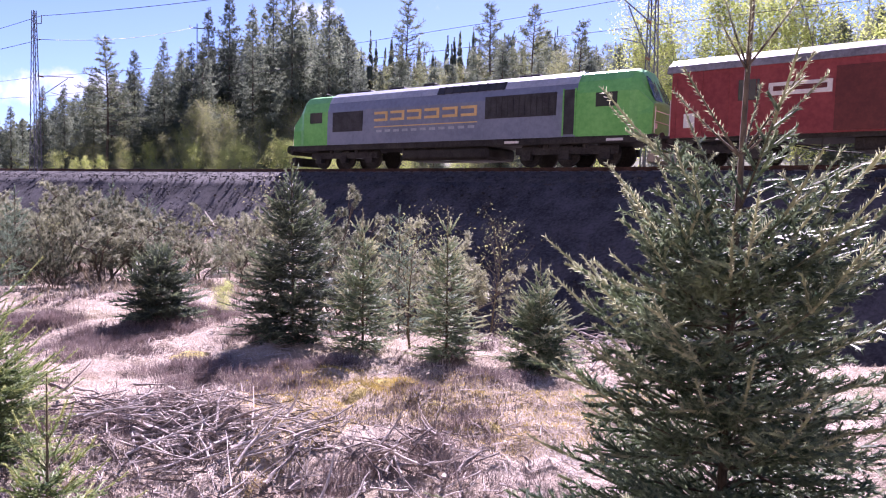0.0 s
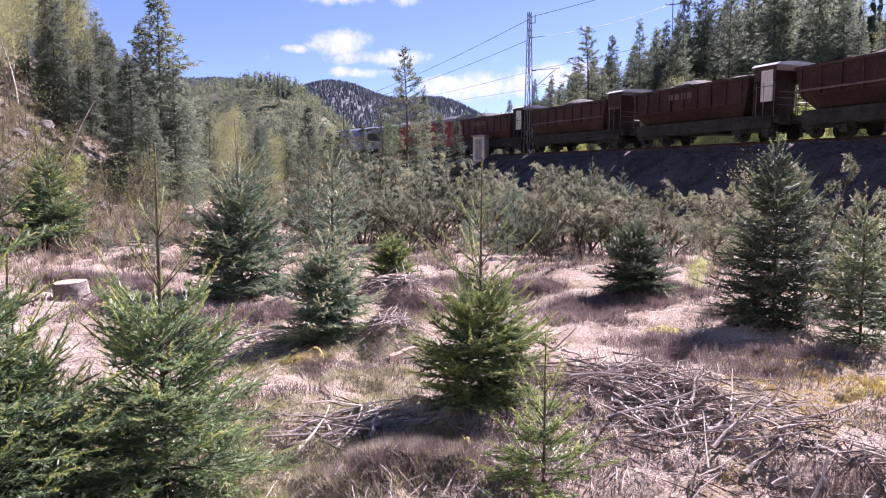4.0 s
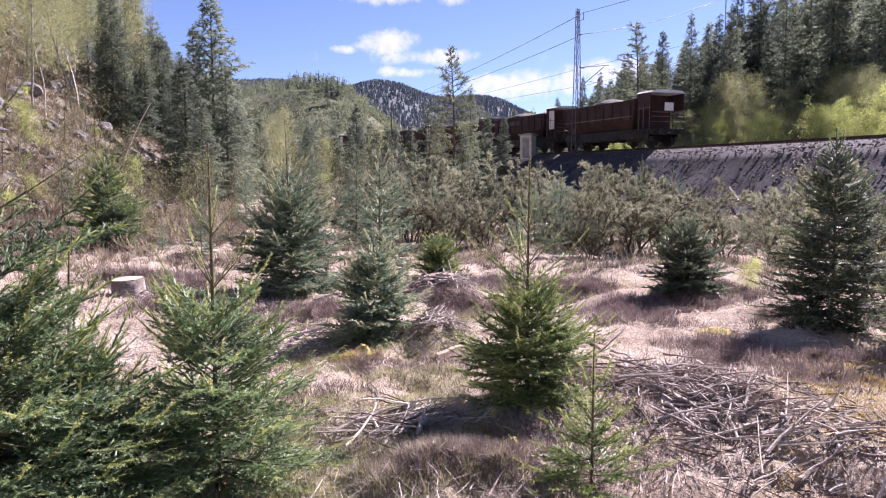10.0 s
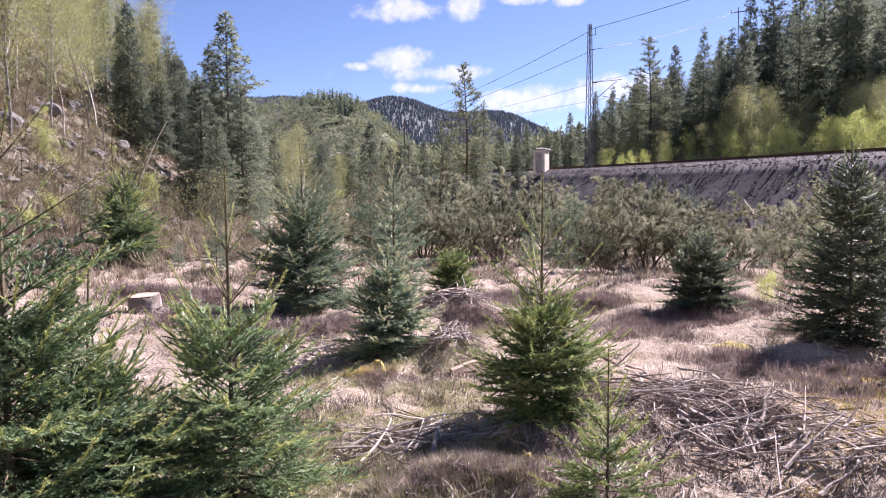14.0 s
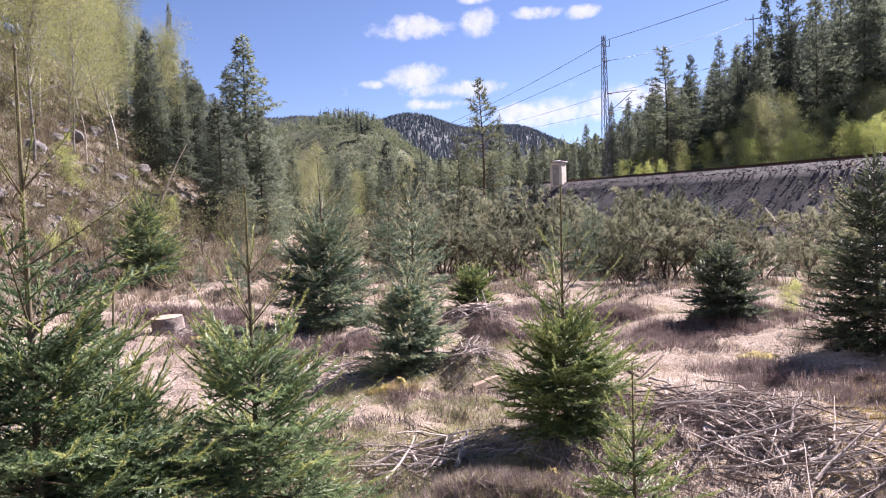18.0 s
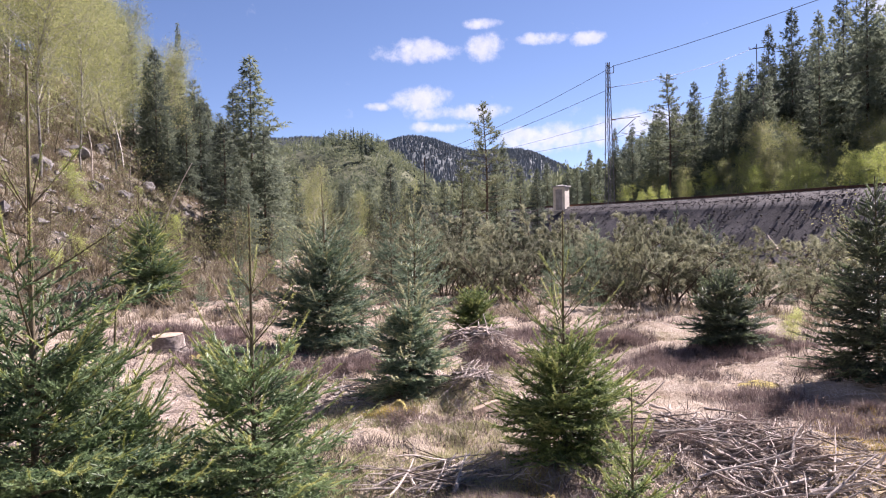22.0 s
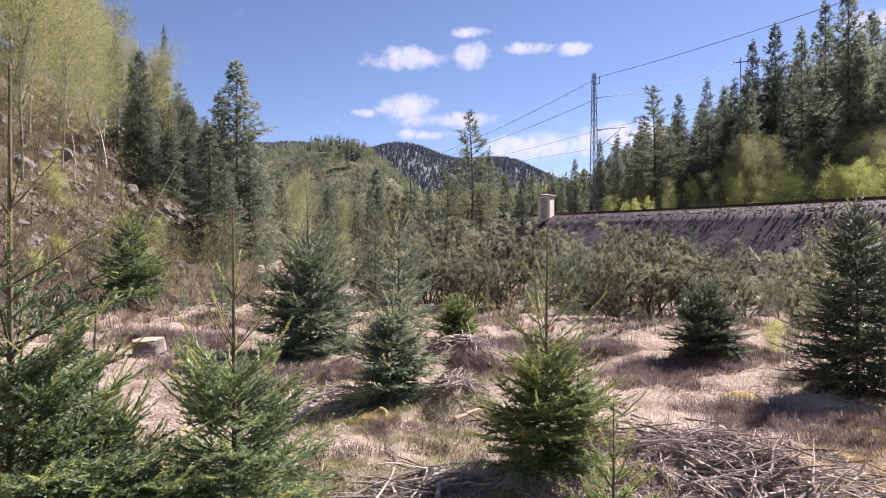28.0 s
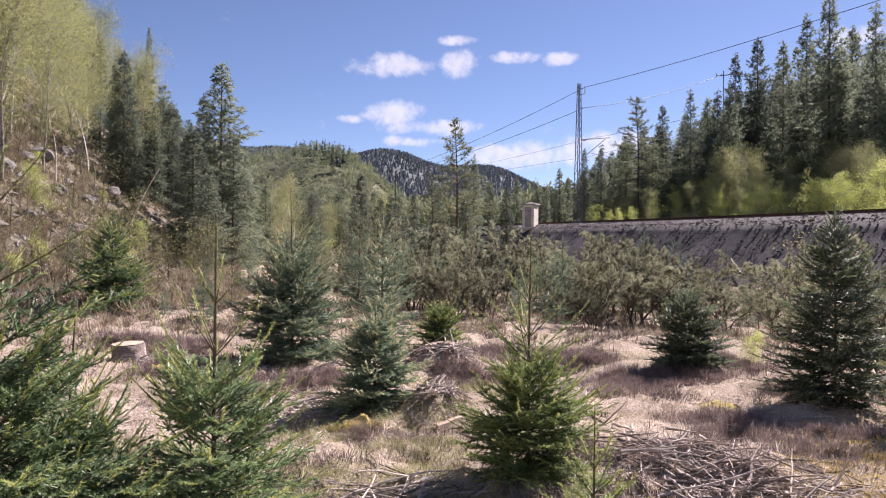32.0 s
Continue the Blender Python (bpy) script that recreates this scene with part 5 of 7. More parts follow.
# ---- masts and wires ----
def lattice_mast(label, x, y, z0, height, heading, arm_side, arm_len=3.0):
    ob = tagged(new("lattice_mast"), label, "mast", "masts along the track")
    ob.matrix_basis = pose(x, y, z0, 0, 0, math.degrees(heading))
    def half(z):
        return 0.29 - 0.19 * z / height
    for sx in (-1, 1):
        for sy in (-1, 1):
            part("leg", rod(bmesh.new(), (sx * half(0), sy * half(0), 0), (sx * half(height), sy * half(height), height), 0.035, 0.03, 4), M_STEEL, ob)
    bm = bmesh.new()
    zs = [0.0]
    while zs[-1] < height - 0.5:
        zs.append(zs[-1] + 0.9 - 0.4 * zs[-1] / height)
    for k, (a, b) in enumerate(zip(zs[:-1], zs[1:])):
        for face in range(4):
            ca, sa = math.cos(face * math.pi / 2), math.sin(face * math.pi / 2)
            f = 1 if k % 2 else -1
            p = [(f * half(a), half(a)), (-f * half(b), half(b))]
            q = [(u * ca - v * sa, u * sa + v * ca) for u, v in p]
            rod(bm, (*q[0], a), (*q[1], b), 0.016, None, 4)
    part("lattice", bm, M_STEEL, ob)
    part("foundation", bm_box(-0.45, 0.45, -0.45, 0.45, -0.6, 0.12), M_CONCRETE, ob, bevel=0.02)
    part("top_bracket", rod(rod(bmesh.new(), (0, 0, height - 0.9), (arm_side * 0.55, 0, height - 0.8), 0.03), (arm_side * 0.55, 0, height - 0.8), (arm_side * 0.55, 0, height - 0.2), 0.03), M_STEEL, ob)
    part("side_bracket", rod(bmesh.new(), (0, 0, height - 2.0), (arm_side * 0.5, 0, height - 1.95), 0.03), M_STEEL, ob)
    h1, h2 = 7.2, 5.6
    e = arm_side
    part("cantilever_arm", rod(rod(bmesh.new(), (e * 0.2, 0, h1), (e * arm_len, 0, h1 + 0.35), 0.03), (e * 0.25, 0, h2), (e * arm_len * 0.85, 0, h1 + 0.2), 0.03), M_STEEL, ob)
    part("registration_arm", rod(bmesh.new(), (e * 1.2, 0, h2 + 0.55), (e * (arm_len + 0.1), 0, h2 + 0.35), 0.025), M_STEEL, ob)
    for zz in (h1, h2):
        bm = bmesh.new()
        for k in range(4):
            rod(bm, (e * (0.3 + 0.1 * k), 0, zz), (e * (0.36 + 0.1 * k), 0, zz + 0.005), 0.07, 0.05, 8)
        part("insulator", bm, M_INSULATOR, ob)
    return ob


s1 = 47.6
x1, y1 = spot(11.36, 60.4)
p1 = on_track(s1)[2]
Z1 = float(rail_z(s1)) - 0.55
H1 = EYE + math.tan(radians(12.86)) * 60.4 - Z1
lattice_mast("tall grey steel lattice mast with bracket arms over the track", x1, y1, Z1, H1, p1, 1)
x2, y2 = spot(56.4, 33.6)
s2 = float(to_track(x2, y2)[1][0])
Z2 = float(rail_z(s2)) - 0.7
lattice_mast("grey steel lattice mast on the far side of the track", x2, y2, Z2, 11.4, on_track(s2)[2], -1)


def pole(label, bearing, dist, top, cross):
    x, y = spot(bearing, dist)
    z = ground_z(x, y)
    ob = tagged(new("wooden_pole"), label, "pole", "masts along the track")
    ob.matrix_basis = pose(x, y, z, 0, 0, -30)
    h = top - z
    part("post", rod(bmesh.new(), (0, 0, -0.3), (0, 0, h), 0.05 if cross else 0.09, 0.045 if cross else 0.07, 8), M_STEEL if cross else M_BARK, ob)
    if cross:
        part("crossarm", bm_box(-0.7, 0.7, -0.04, 0.04, h - 0.5, h - 0.42), M_BARK, ob)
        for dx in (-0.7, 0.7):
            part("insulator", rod(bmesh.new(), (dx, 0, h - 0.42), (dx, 0, h - 0.2), 0.04, 0.03), M_INSULATOR, ob)
    return x, y, top


T3 = pole("dark wooden line pole with a short crossarm among spruces", 21.9, 80, EYE + math.tan(radians(13.2)) * 80, True)
T4 = pole("slim dark pole far down the line", -3.0, 97, EYE + math.tan(radians(6.2)) * 97, False)


def wire(label, points, sag=0.6, r=0.014):
    """Wires hang as shallow bows between their supports."""
    path = []
    for a, b in zip(points[:-1], points[1:]):
        a, b = np.array(a, float), np.array(b, float)
        t = np.linspace(0, 1, 15)[:, None]
        q = a + (b - a) * t
        q[:, 2] -= (4 * sag * t * (1 - t))[:, 0]
        path += list(q if not path else q[1:])
    path = np.array(path)
    d = np.gradient(path, axis=0)
    u = np.stack([d[:, 1], -d[:, 0], 0 * d[:, 0]], -1)
    u /= np.linalg.norm(u, axis=1, keepdims=True)
    ang = np.arange(5) * 2 * math.pi / 5
    v = path[:, None] + r * (u[:, None] * np.cos(ang)[None, :, None] + UP * np.sin(ang)[None, :, None])
    i, j = np.meshgrid(np.arange(len(path) - 1), np.arange(5), indexing="ij")
    f = np.stack([i * 5 + j, i * 5 + (j + 1) % 5, (i + 1) * 5 + (j + 1) % 5, (i + 1) * 5 + j], -1).reshape(-1, 4)
    v = v.reshape(-1, 3)
    tagged(new("overhead_wire", raw_mesh("overhead_wire", v, f, [M_WIRE], smooth=True)), label, "wire", "overhead wires")


c1, n1 = math.cos(p1), math.sin(p1)
top1 = (x1 + 0.55 * c1, y1 + 0.55 * n1, Z1 + H1 - 0.25)
low1 = (x1 + 0.5 * c1, y1 + 0.5 * n1, Z1 + H1 - 1.95)
wire("dark feeder wire strung along the mast tops", [(x2, y2, Z2 + 11.3), top1, T4], 0.5, 0.02)
wire("dark feeder wire below the mast tops", [(T3[0], T3[1], T3[2] - 0.3), low1, (T4[0], T4[1], T4[2] - 0.3)], 0.5, 0.02)
_s = np.arange(-120, 240, 54.0) + (s1 - 96) % 54 - 54
line = [on_track(s) for s in _s]
wire("contact wire above the middle of the track", [(x, y, float(rail_z(s)) + 5.4) for s, (x, y, p) in zip(_s, line)], 0.05, 0.012)
wire("carrying wire hanging above the contact wire", [(x, y, float(rail_z(s)) + 6.9) for s, (x, y, p) in zip(_s, line)], 0.7, 0.012)

# small trackside hut
hx, hy = spot(7.67, 65.5)
hut = tagged(new("trackside_hut"), "small pale trackside hut with a flat grey roof", "hut")
hut.matrix_basis = pose(hx, hy, EYE + 0.0356 * 65.5, 0, 0, -30)
part("wall", bm_box(-0.55, 0.55, -0.55, 0.55, -0.3, 1.8), M_HUT, hut, bevel=0.02)
part("roof", bm_box(-0.68, 0.68, -0.68, 0.68, 1.8, 1.92), M_HUT_ROOF, hut, bevel=0.03)
part("roof_cap", rod(bmesh.new(), (0, 0, 1.93), (0, 0, 2.03), 0.6, 0.12, 8), M_HUT_ROOF, hut)
part("door", bm_box(-0.3, 0.3, -0.58, -0.552, -0.2, 1.6), M_HUT_ROOF, hut)
part("plinth", bm_box(-0.6, 0.6, -0.6, 0.6, -1.6, -0.3), M_CONCRETE, hut)

# ---- heath: grass, heather, moss, sticks ----
def blades(name, label, mat, count, region, length, width, lean, seed, clump=0):
    """Grass or heather blades as one mass; region gives bearing and distance ranges; clump: blades to a tuft."""
    r = np.random.default_rng(seed)
    n = count // clump if clump else count
    b, d = region(r, n)
    n = len(b)
    x, y = d * np.sin(np.radians(b)), d * np.cos(np.radians(b))
    if clump:
        k = np.repeat(np.arange(n), clump)
        spread = (0.05 + 0.12 * r.random(n))[k]
        a = r.random(len(k)) * 6.28
        q = np.sqrt(r.random(len(k))) * spread
        x, y = x[k] + q * np.cos(a), y[k] + q * np.sin(a)
    z = land(x, y)
    m = len(x)
    a = r.random(m) * 6.28 if not clump else a + r.normal(0, 0.7, m)
    tilt = np.clip(np.abs(r.normal(lean, 0.35, m)), 0.05, 1.45)
    size = length * (0.5 + r.random(m)) * (1 + 0.35 * np.clip(np.hypot(x, y) - 5, 0, 12) / 6)
    w = width * (1 + 0.5 * np.clip(np.hypot(x, y) - 4, 0, 14) / 4)
    out = np.stack([np.cos(a) * np.sin(tilt), np.sin(a) * np.sin(tilt), np.cos(tilt)], -1)
    side = np.stack([-np.sin(a), np.cos(a), 0 * a], -1) * w[:, None] / 2
    base = np.stack([x, y, z - 0.015], -1)
    tip = base + out * size[:, None] + np.stack([np.cos(a) * 0.25, np.sin(a) * 0.25, -0.25 * np.sin(tilt)], -1) * size[:, None] * 0.6
    v = np.stack([base - side, base + side, tip], 1).reshape(-1, 3)
    f = np.arange(3 * m).reshape(-1, 3)
    tagged(new(name, raw_mesh(name, v, f, [mat])), label, "grass" if "grass" in name else name, kind="stuff")


def field(b0, b1, d0, d1, power=1.6, cut=None, size=1.0):
    def pick(r, n):
        b, d = r.uniform(b0, b1, n * 3), d0 + (d1 - d0) * r.random(n * 3) ** power
        if cut is not None:
            keep = vnoise(d * np.sin(np.radians(b)) + 31, d * np.cos(np.radians(b)), size) > cut
            b, d = b[keep], d[keep]
        return b[:n], d[:n]
    return pick


blades("dry_grass", "pale dry matted grass covering the clearing", M_GRASS, 220000, field(-38, 76, 2.3, 19), 0.08, 0.005, 1.2, 11)
blades("dry_grass", "standing tufts of pale dead grass", M_GRASS, 42000, field(-38, 76, 2.5, 16, 1.4, 0.5), 0.09, 0.005, 0.8, 12, 22)
blades("green_grass", "thin yellow-green new grass between dry tufts", M_GRASS_GREEN, 40000, field(-30, 8, 2.5, 9, 1.3, 0.48, 1.3), 0.08, 0.005, 0.7, 13, 18)
blades("heather", "low dark brown heather clumps on the clearing", M_HEATHER, 90000, field(-38, 76, 2.6, 17, 1.3, 0.6, 0.6), 0.085, 0.006, 0.75, 14, 40)
blades("moss_grass", "short ochre moss and grass between dry tufts", M_MOSS_GRASS, 80000, field(26, 58, 3.6, 7.2, 1.0, 0.46, 0.9), 0.035, 0.007, 0.9, 18, 25)
blades("green_grass", "fresh yellow-green grass round a split log", M_GRASS_GREEN, 20000, field(-13, 3, 4.4, 7.6, 1.0, 0.5, 0.5), 0.07, 0.005, 0.8, 19, 16)
blades("heather", "dark heather on a low rise", M_HEATHER, 22000, field(-6, 17, 2.7, 4.6, 1.0, 0.45, 0.35), 0.06, 0.006, 0.85, 15, 30)
blades("undergrowth", "brown rough grass and twigs over the stony hillside", M_UNDER, 60000, field(-40, -15, 17, 55, 1.0), 0.24, 0.02, 0.8, 17, 20)
blades("undergrowth", "grey-brown undergrowth along the foot of the scrub", M_UNDER, 45000, field(-34, 55, 13, 36, 1.2), 0.17, 0.012, 0.75, 16, 30)


def patches(rows):
    """Bearing, distance and radius of heather patches, as a region for blades."""
    def pick(r, n):
        w = np.array([q[2] ** 2 for q in rows])
        k = r.choice(len(rows), n, p=w / w.sum())
        p = np.array([(*spot(b, d), q) for b, d, q in rows])[k]
        a, q = r.random(n) * 6.28, np.sqrt(r.random(n)) * p[:, 2] * (0.7 + 0.5 * r.random(n))
        x, y = p[:, 0] + 1.5 * q * np.cos(a), p[:, 1] + q * np.sin(a)
        return np.degrees(np.arctan2(x, y)), np.hypot(x, y)
    return pick


blades("heather", "dark tufts of old heather in the dry grass", M_HEATHER, 150000, patches(
    [(14.0, 9.1, 0.5), (18.0, 9.6, 0.55), (16.0, 8.2, 0.35), (24.5, 6.8, 0.4), (21.5, 7.3, 0.35), (28.5, 6.2, 0.3), (31, 7.2, 0.3), (1.0, 3.75, 0.3), (3.5, 4.1, 0.35), (7.5, 3.9, 0.35),
     (10.5, 5.5, 0.3), (-3.5, 6.4, 0.25), (-7.5, 8.6, 0.35), (-14, 8.4, 0.5), (-18, 9.2, 0.5), (-20, 12, 0.7), (2.6, 9.2, 0.35), (5, 11.5, 0.6), (9.5, 11, 0.6), (22, 10.8, 0.5), (27, 10.5, 0.4), (41, 4.4, 0.2), (43.5, 5.4, 0.16), (39.5, 5.9, 0.14), (33, 4.2, 0.2), (46, 6.6, 0.2), (20.5, 5.5, 0.35)]), 0.085, 0.0045, 0.6, 21, 45)


blades("heather", "thick dark heather on a mound by the path", M_HEATHER, 15000, patches([(1.0, 3.75, 0.2), (3.2, 3.9, 0.15), (7.5, 3.85, 0.25), (11, 4.3, 0.2)]), 0.075, 0.005, 0.7, 24, 35)
blades("moss_grass", "tufts of ochre moss and old grass", M_MOSS_GRASS, 9000, patches([(4.6, 4.45, 0.12), (-5.4, 6.7, 0.13), (-6.5, 6.7, 0.13), (33, 6.4, 0.2), (37, 6.1, 0.2)]), 0.05, 0.006, 0.6, 25, 30)


def litter(name, label, mat, count, region, length, rad, seed):
    """Fallen twigs as one mass of thin crooked sticks lying on the ground."""
    r = np.random.default_rng(seed)
    b, d = region(r, count)
    x, y = d * np.sin(np.radians(b)), d * np.cos(np.radians(b))
    a, ln = r.random(len(x)) * 6.28, length * (0.35 + r.random(len(x)) ** 2)
    x1, y1 = x + ln * np.cos(a), y + ln * np.sin(a)
    up = 0.01 + 0.05 * r.random(len(x))
    p, q = np.stack([x, y, land(x, y) + 0.01], -1), np.stack([x1, y1, land(x1, y1) + up], -1)
    m = (p + q) / 2 + r.normal(0, 0.05, (len(x), 3)) * ln[:, None] * (1, 1, 0.3)
    m[:, 2] = np.maximum(m[:, 2], land(m[:, 0], m[:, 1]) + 0.008)
    w = rad * (0.5 + r.random(len(x)))
    v, f = tubes(np.concatenate([np.column_stack([p, m, w, w * 0.8]), np.column_stack([m, q, w * 0.8, w * 0.4])]), 3)
    tagged(new(name, raw_mesh(name, v, f, [mat])), label, "twigs", kind="stuff")


litter("twig_litter", "thin bleached twigs strewn over the clearing", M_GREYWOOD, 5200, field(-36, 66, 2.6, 13, 1.3, 0.42, 1.1), 0.2, 0.004, 22)
litter("twig_litter", "coarse dead twigs round the brushwood", M_GREYWOOD, 1100, patches([(21.5, 5.3, 0.7), (27, 4.7, 0.6), (-2.5, 4.7, 0.5), (0.6, 7.3, 0.4), (0.8, 9.8, 0.5), (-9.5, 7.6, 0.6), (4, 4.2, 0.5), (35, 4.4, 0.5)]), 0.3, 0.006, 23)

litter("hillside_brash", "dead branches and roots strewn over the hillside", M_GREYWOOD, 420, field(-33, -16, 17, 38, 1.0), 1.3, 0.022, 26)


def mounds(name, label, mat, rows, seed):
    for k, (b, d, w, h) in enumerate(rows):
        r = np.random.default_rng(seed + k)
        x, y = spot(b, d)
        na, nr = 16, 6
        vs, fs = [(0, 0, h)], []
        wob = 0.75 + 0.5 * r.random(na)
        for j in range(1, nr + 1):
            f = j / nr
            for i in range(na):
                a = i * 2 * math.pi / na
                q = w * f * wob[i]
                zz = h * math.cos(f * 1.5) - 0.05 * f + 0.12 * h * r.normal()
                vs.append((q * math.cos(a), q * math.sin(a), zz))
        for i in range(na):
            fs.append((0, 1 + i, 1 + (i + 1) % na, 0))
        quads = []
        for j in range(nr - 1):
            for i in range(na):
                a0, a1 = 1 + j * na + i, 1 + j * na + (i + 1) % na
                quads.append((a0, a0 + na, a1 + na, a1))
        me = bpy.data.meshes.new(name)
        me.from_pydata(vs, [], [f[:3] for f in fs] + quads)
        me.materials.append(mat)
        me.polygons.foreach_set("use_smooth", np.full(len(me.polygons), True))
        ob = tagged(new(name, me), label, "moss hummock", "moss hummocks")
        ob.matrix_basis = pose(x, y, ground_z(x, y) - 0.03, 0, 0, float(r.random() * 360))


mounds("moss_hummock", "yellow-green moss hummock in the dry grass", M_MOSS,
       [(-5.4, 6.7, 0.13, 0.12), (-6.6, 6.8, 0.12, 0.1), (33, 6.4, 0.3, 0.05), (37, 6.2, 0.25, 0.05), (35, 5.9, 0.2, 0.05), (39, 5.9, 0.22, 0.04), (30.5, 6.8, 0.22, 0.05), (41, 5.6, 0.2, 0.05), (45, 5.4, 0.2, 0.04), (6.5, 4.1, 0.12, 0.14), (-20.5, 9.2, 0.3, 0.12), (-11, 8.9, 0.25, 0.08), (28, 5.2, 0.25, 0.06), (22, 8, 0.3, 0.06)], 300)


def stick_mesh(seed, bend=0.045):
    """A crooked dead stick along x, one metre long, as one tapered tube with a knot or two."""
    r = np.random.default_rng(seed)
    n, k = 8, 6
    pts, way = [np.zeros(3)], np.array([1.0, 0, 0])
    for q in range(n):
        way = way + r.normal(0, bend, 3)
        way[0] = max(way[0], 0.4)
        way = way / np.linalg.norm(way)
        pts.append(pts[-1] + way / n)
    verts, faces = [], []
    for q, p in enumerate(pts):
        rad = 0.013 * (1 - 0.6 * q / n) * (1 + 0.25 * r.normal() * (r.random() < 0.4))
        for i in range(k):
            a = i * 2 * math.pi / k
            verts.append((p[0], p[1] + rad * math.cos(a), p[2] + rad * math.sin(a)))
    for q in range(n):
        for i in range(k):
            faces.append((q * k + i, q * k + (i + 1) % k, (q + 1) * k + (i + 1) % k, (q + 1) * k + i))
    me = bpy.data.meshes.new("stick")
    me.from_pydata(verts, [], faces + [tuple(range(k))[::-1], tuple(range(n * k, n * k + k))])
    me.materials.append(M_GREYWOOD)
    return me


STICKS = [stick_mesh(400 + k) for k in range(9)]


def stick_pile(name, label, bearing, dist, along, wide, high, count, heading, seed, lengths=(0.5, 1.5), spread=24, category="brushwood pile", lie=None):
    r = np.random.default_rng(seed)
    x, y = spot(bearing, dist)
    z = ground_z(x, y)
    pile = tagged(new(name), label, category)
    pile.matrix_basis = pose(x, y, z)
    for k in range(count):
        f = r.random()
        u, v = r.normal(0, along / 2.2), r.normal(0, wide / 2.2)
        a = radians(heading)
        px, py = u * math.cos(a) - v * math.sin(a), u * math.sin(a) + v * math.cos(a)
        core = math.exp(-(u / along) ** 2 - (v / wide) ** 2)
        gz = ground_z(x + px, y + py) - z
        length = lengths[0] + (lengths[1] - lengths[0]) * r.random() ** 1.5
        turn = (heading if lie is None else lie) + r.normal(0, spread) + (90 if r.random() < 0.12 else 0)
        thick = 0.45 + 0.75 * r.random() ** 2
        ob = child("stick", STICKS[int(r.integers(len(STICKS)))], pile)
        c, s = math.cos(radians(turn)), math.sin(radians(turn))
        lift = gz + 0.02 + high * core * r.random()
        slope = (ground_z(x + px + c * length / 2, y + py + s * length / 2) - ground_z(x + px - c * length / 2, y + py - s * length / 2)) / length
        ob.matrix_basis = pose(px - c * length / 2, py - s * length / 2, lift - slope * length / 2, 0, -math.degrees(math.atan(slope)) + float(r.normal(0, 5)), turn) @ pose(0, 0, 0, float(r.random() * 360)) @ Matrix.Diagonal((length, thick, thick, 1))
    return pile


stick_pile("brushwood_pile", "large pile of bleached grey dead branches on the heath", 21.2, 5.35, 0.95, 0.42, 0.05, 240, -64, 31, (0.2, 0.75), 34, lie=-42)
stick_pile("brushwood_pile", "few grey branches lying in the heather", -2.6, 4.65, 0.4, 0.25, 0.05, 60, 5, 33, (0.2, 0.75), 50)
stick_pile("brushwood_pile", "thin scattered twigs in the dry grass", 30, 4.1, 1.2, 0.5, 0.03, 24, -15, 34, (0.15, 0.5), 50)
stick_pile("brushwood_pile", "grey brash heap overgrown with grass", 0.6, 7.35, 0.3, 0.22, 0.06, 110, 20, 35, (0.15, 0.45), 80)
stick_pile("brushwood_pile", "grey brash heap below a small spruce", 0.8, 9.8, 0.36, 0.26, 0.08, 100, 20, 36, (0.2, 0.55), 80)
stick_pile("brushwood_pile", "dead twigs at the foot of a stump", -20.4, 10.7, 0.5, 0.3, 0.08, 50, 10, 37, (0.2, 0.6), 60)
stick_pile("brushwood_pile", "bleached dead branches on the embankment foot", 25.5, 27, 2.4, 1.2, 0.4, 40, 60, 38, (1.0, 3.0), 40)
stick_pile("brushwood_pile", "dead branches lying in the grass by the large spruce", 52, 8.6, 1.2, 0.8, 0.2, 50, 20, 39, (0.4, 1.2), 60)
stick_pile("brushwood_pile", "short dry twigs beside the heather", 41, 4.4, 0.7, 0.4, 0.06, 50, 30, 40, (0.15, 0.45), 70)
stick_pile("brushwood_pile", "dead brash on the hillside", -21, 27, 3.0, 1.8, 0.3, 70, 10, 41, (0.6, 2.0), 60)
stick_pile("brushwood_pile", "dead brash between young spruces", -9.5, 7.6, 0.9, 0.5, 0.06, 60, 30, 42, (0.2, 0.6), 70)
# single upright dead stems
for b, d, h, lean in ((28.9, 5.3, 0.35, 6), (23.4, 5.4, 0.28, -4), (21.6, 5.6, 0.22, 3), (31.6, 4.0, 0.3, -20), (19.4, 5.6, 0.2, 8), (36, 4.4, 0.4, 25)):
    x, y = spot(b, d)
    st = new("dead_sapling", STICKS[(int(d * 10)) % 9])
    st.matrix_basis = pose(x, y, ground_z(x, y) - 0.03, 0, -90 + lean, 0) @ Matrix.Diagonal((h, 0.8, 0.8, 1))
    tagged(st, "short bleached dead stem standing upright", "stick", "upright dead stems")
for b, d, h, lean in ((-23.0, 31, 3.2, 20), (-24.8, 34, 2.6, -6), (-27.4, 32, 2.2, 4)):
    x, y = spot(b, d)
    st = new("dead_tree", STICKS[int(d * 3) % 9])
    st.matrix_basis = pose(x, y, ground_z(x, y) - 0.1, 0, -90 + lean, 0) @ Matrix.Diagonal((h, 2.6, 2.6, 1))
    tagged(st, "leaning bare dead tree on the hillside", "dead tree", "dead trees on the hillside")
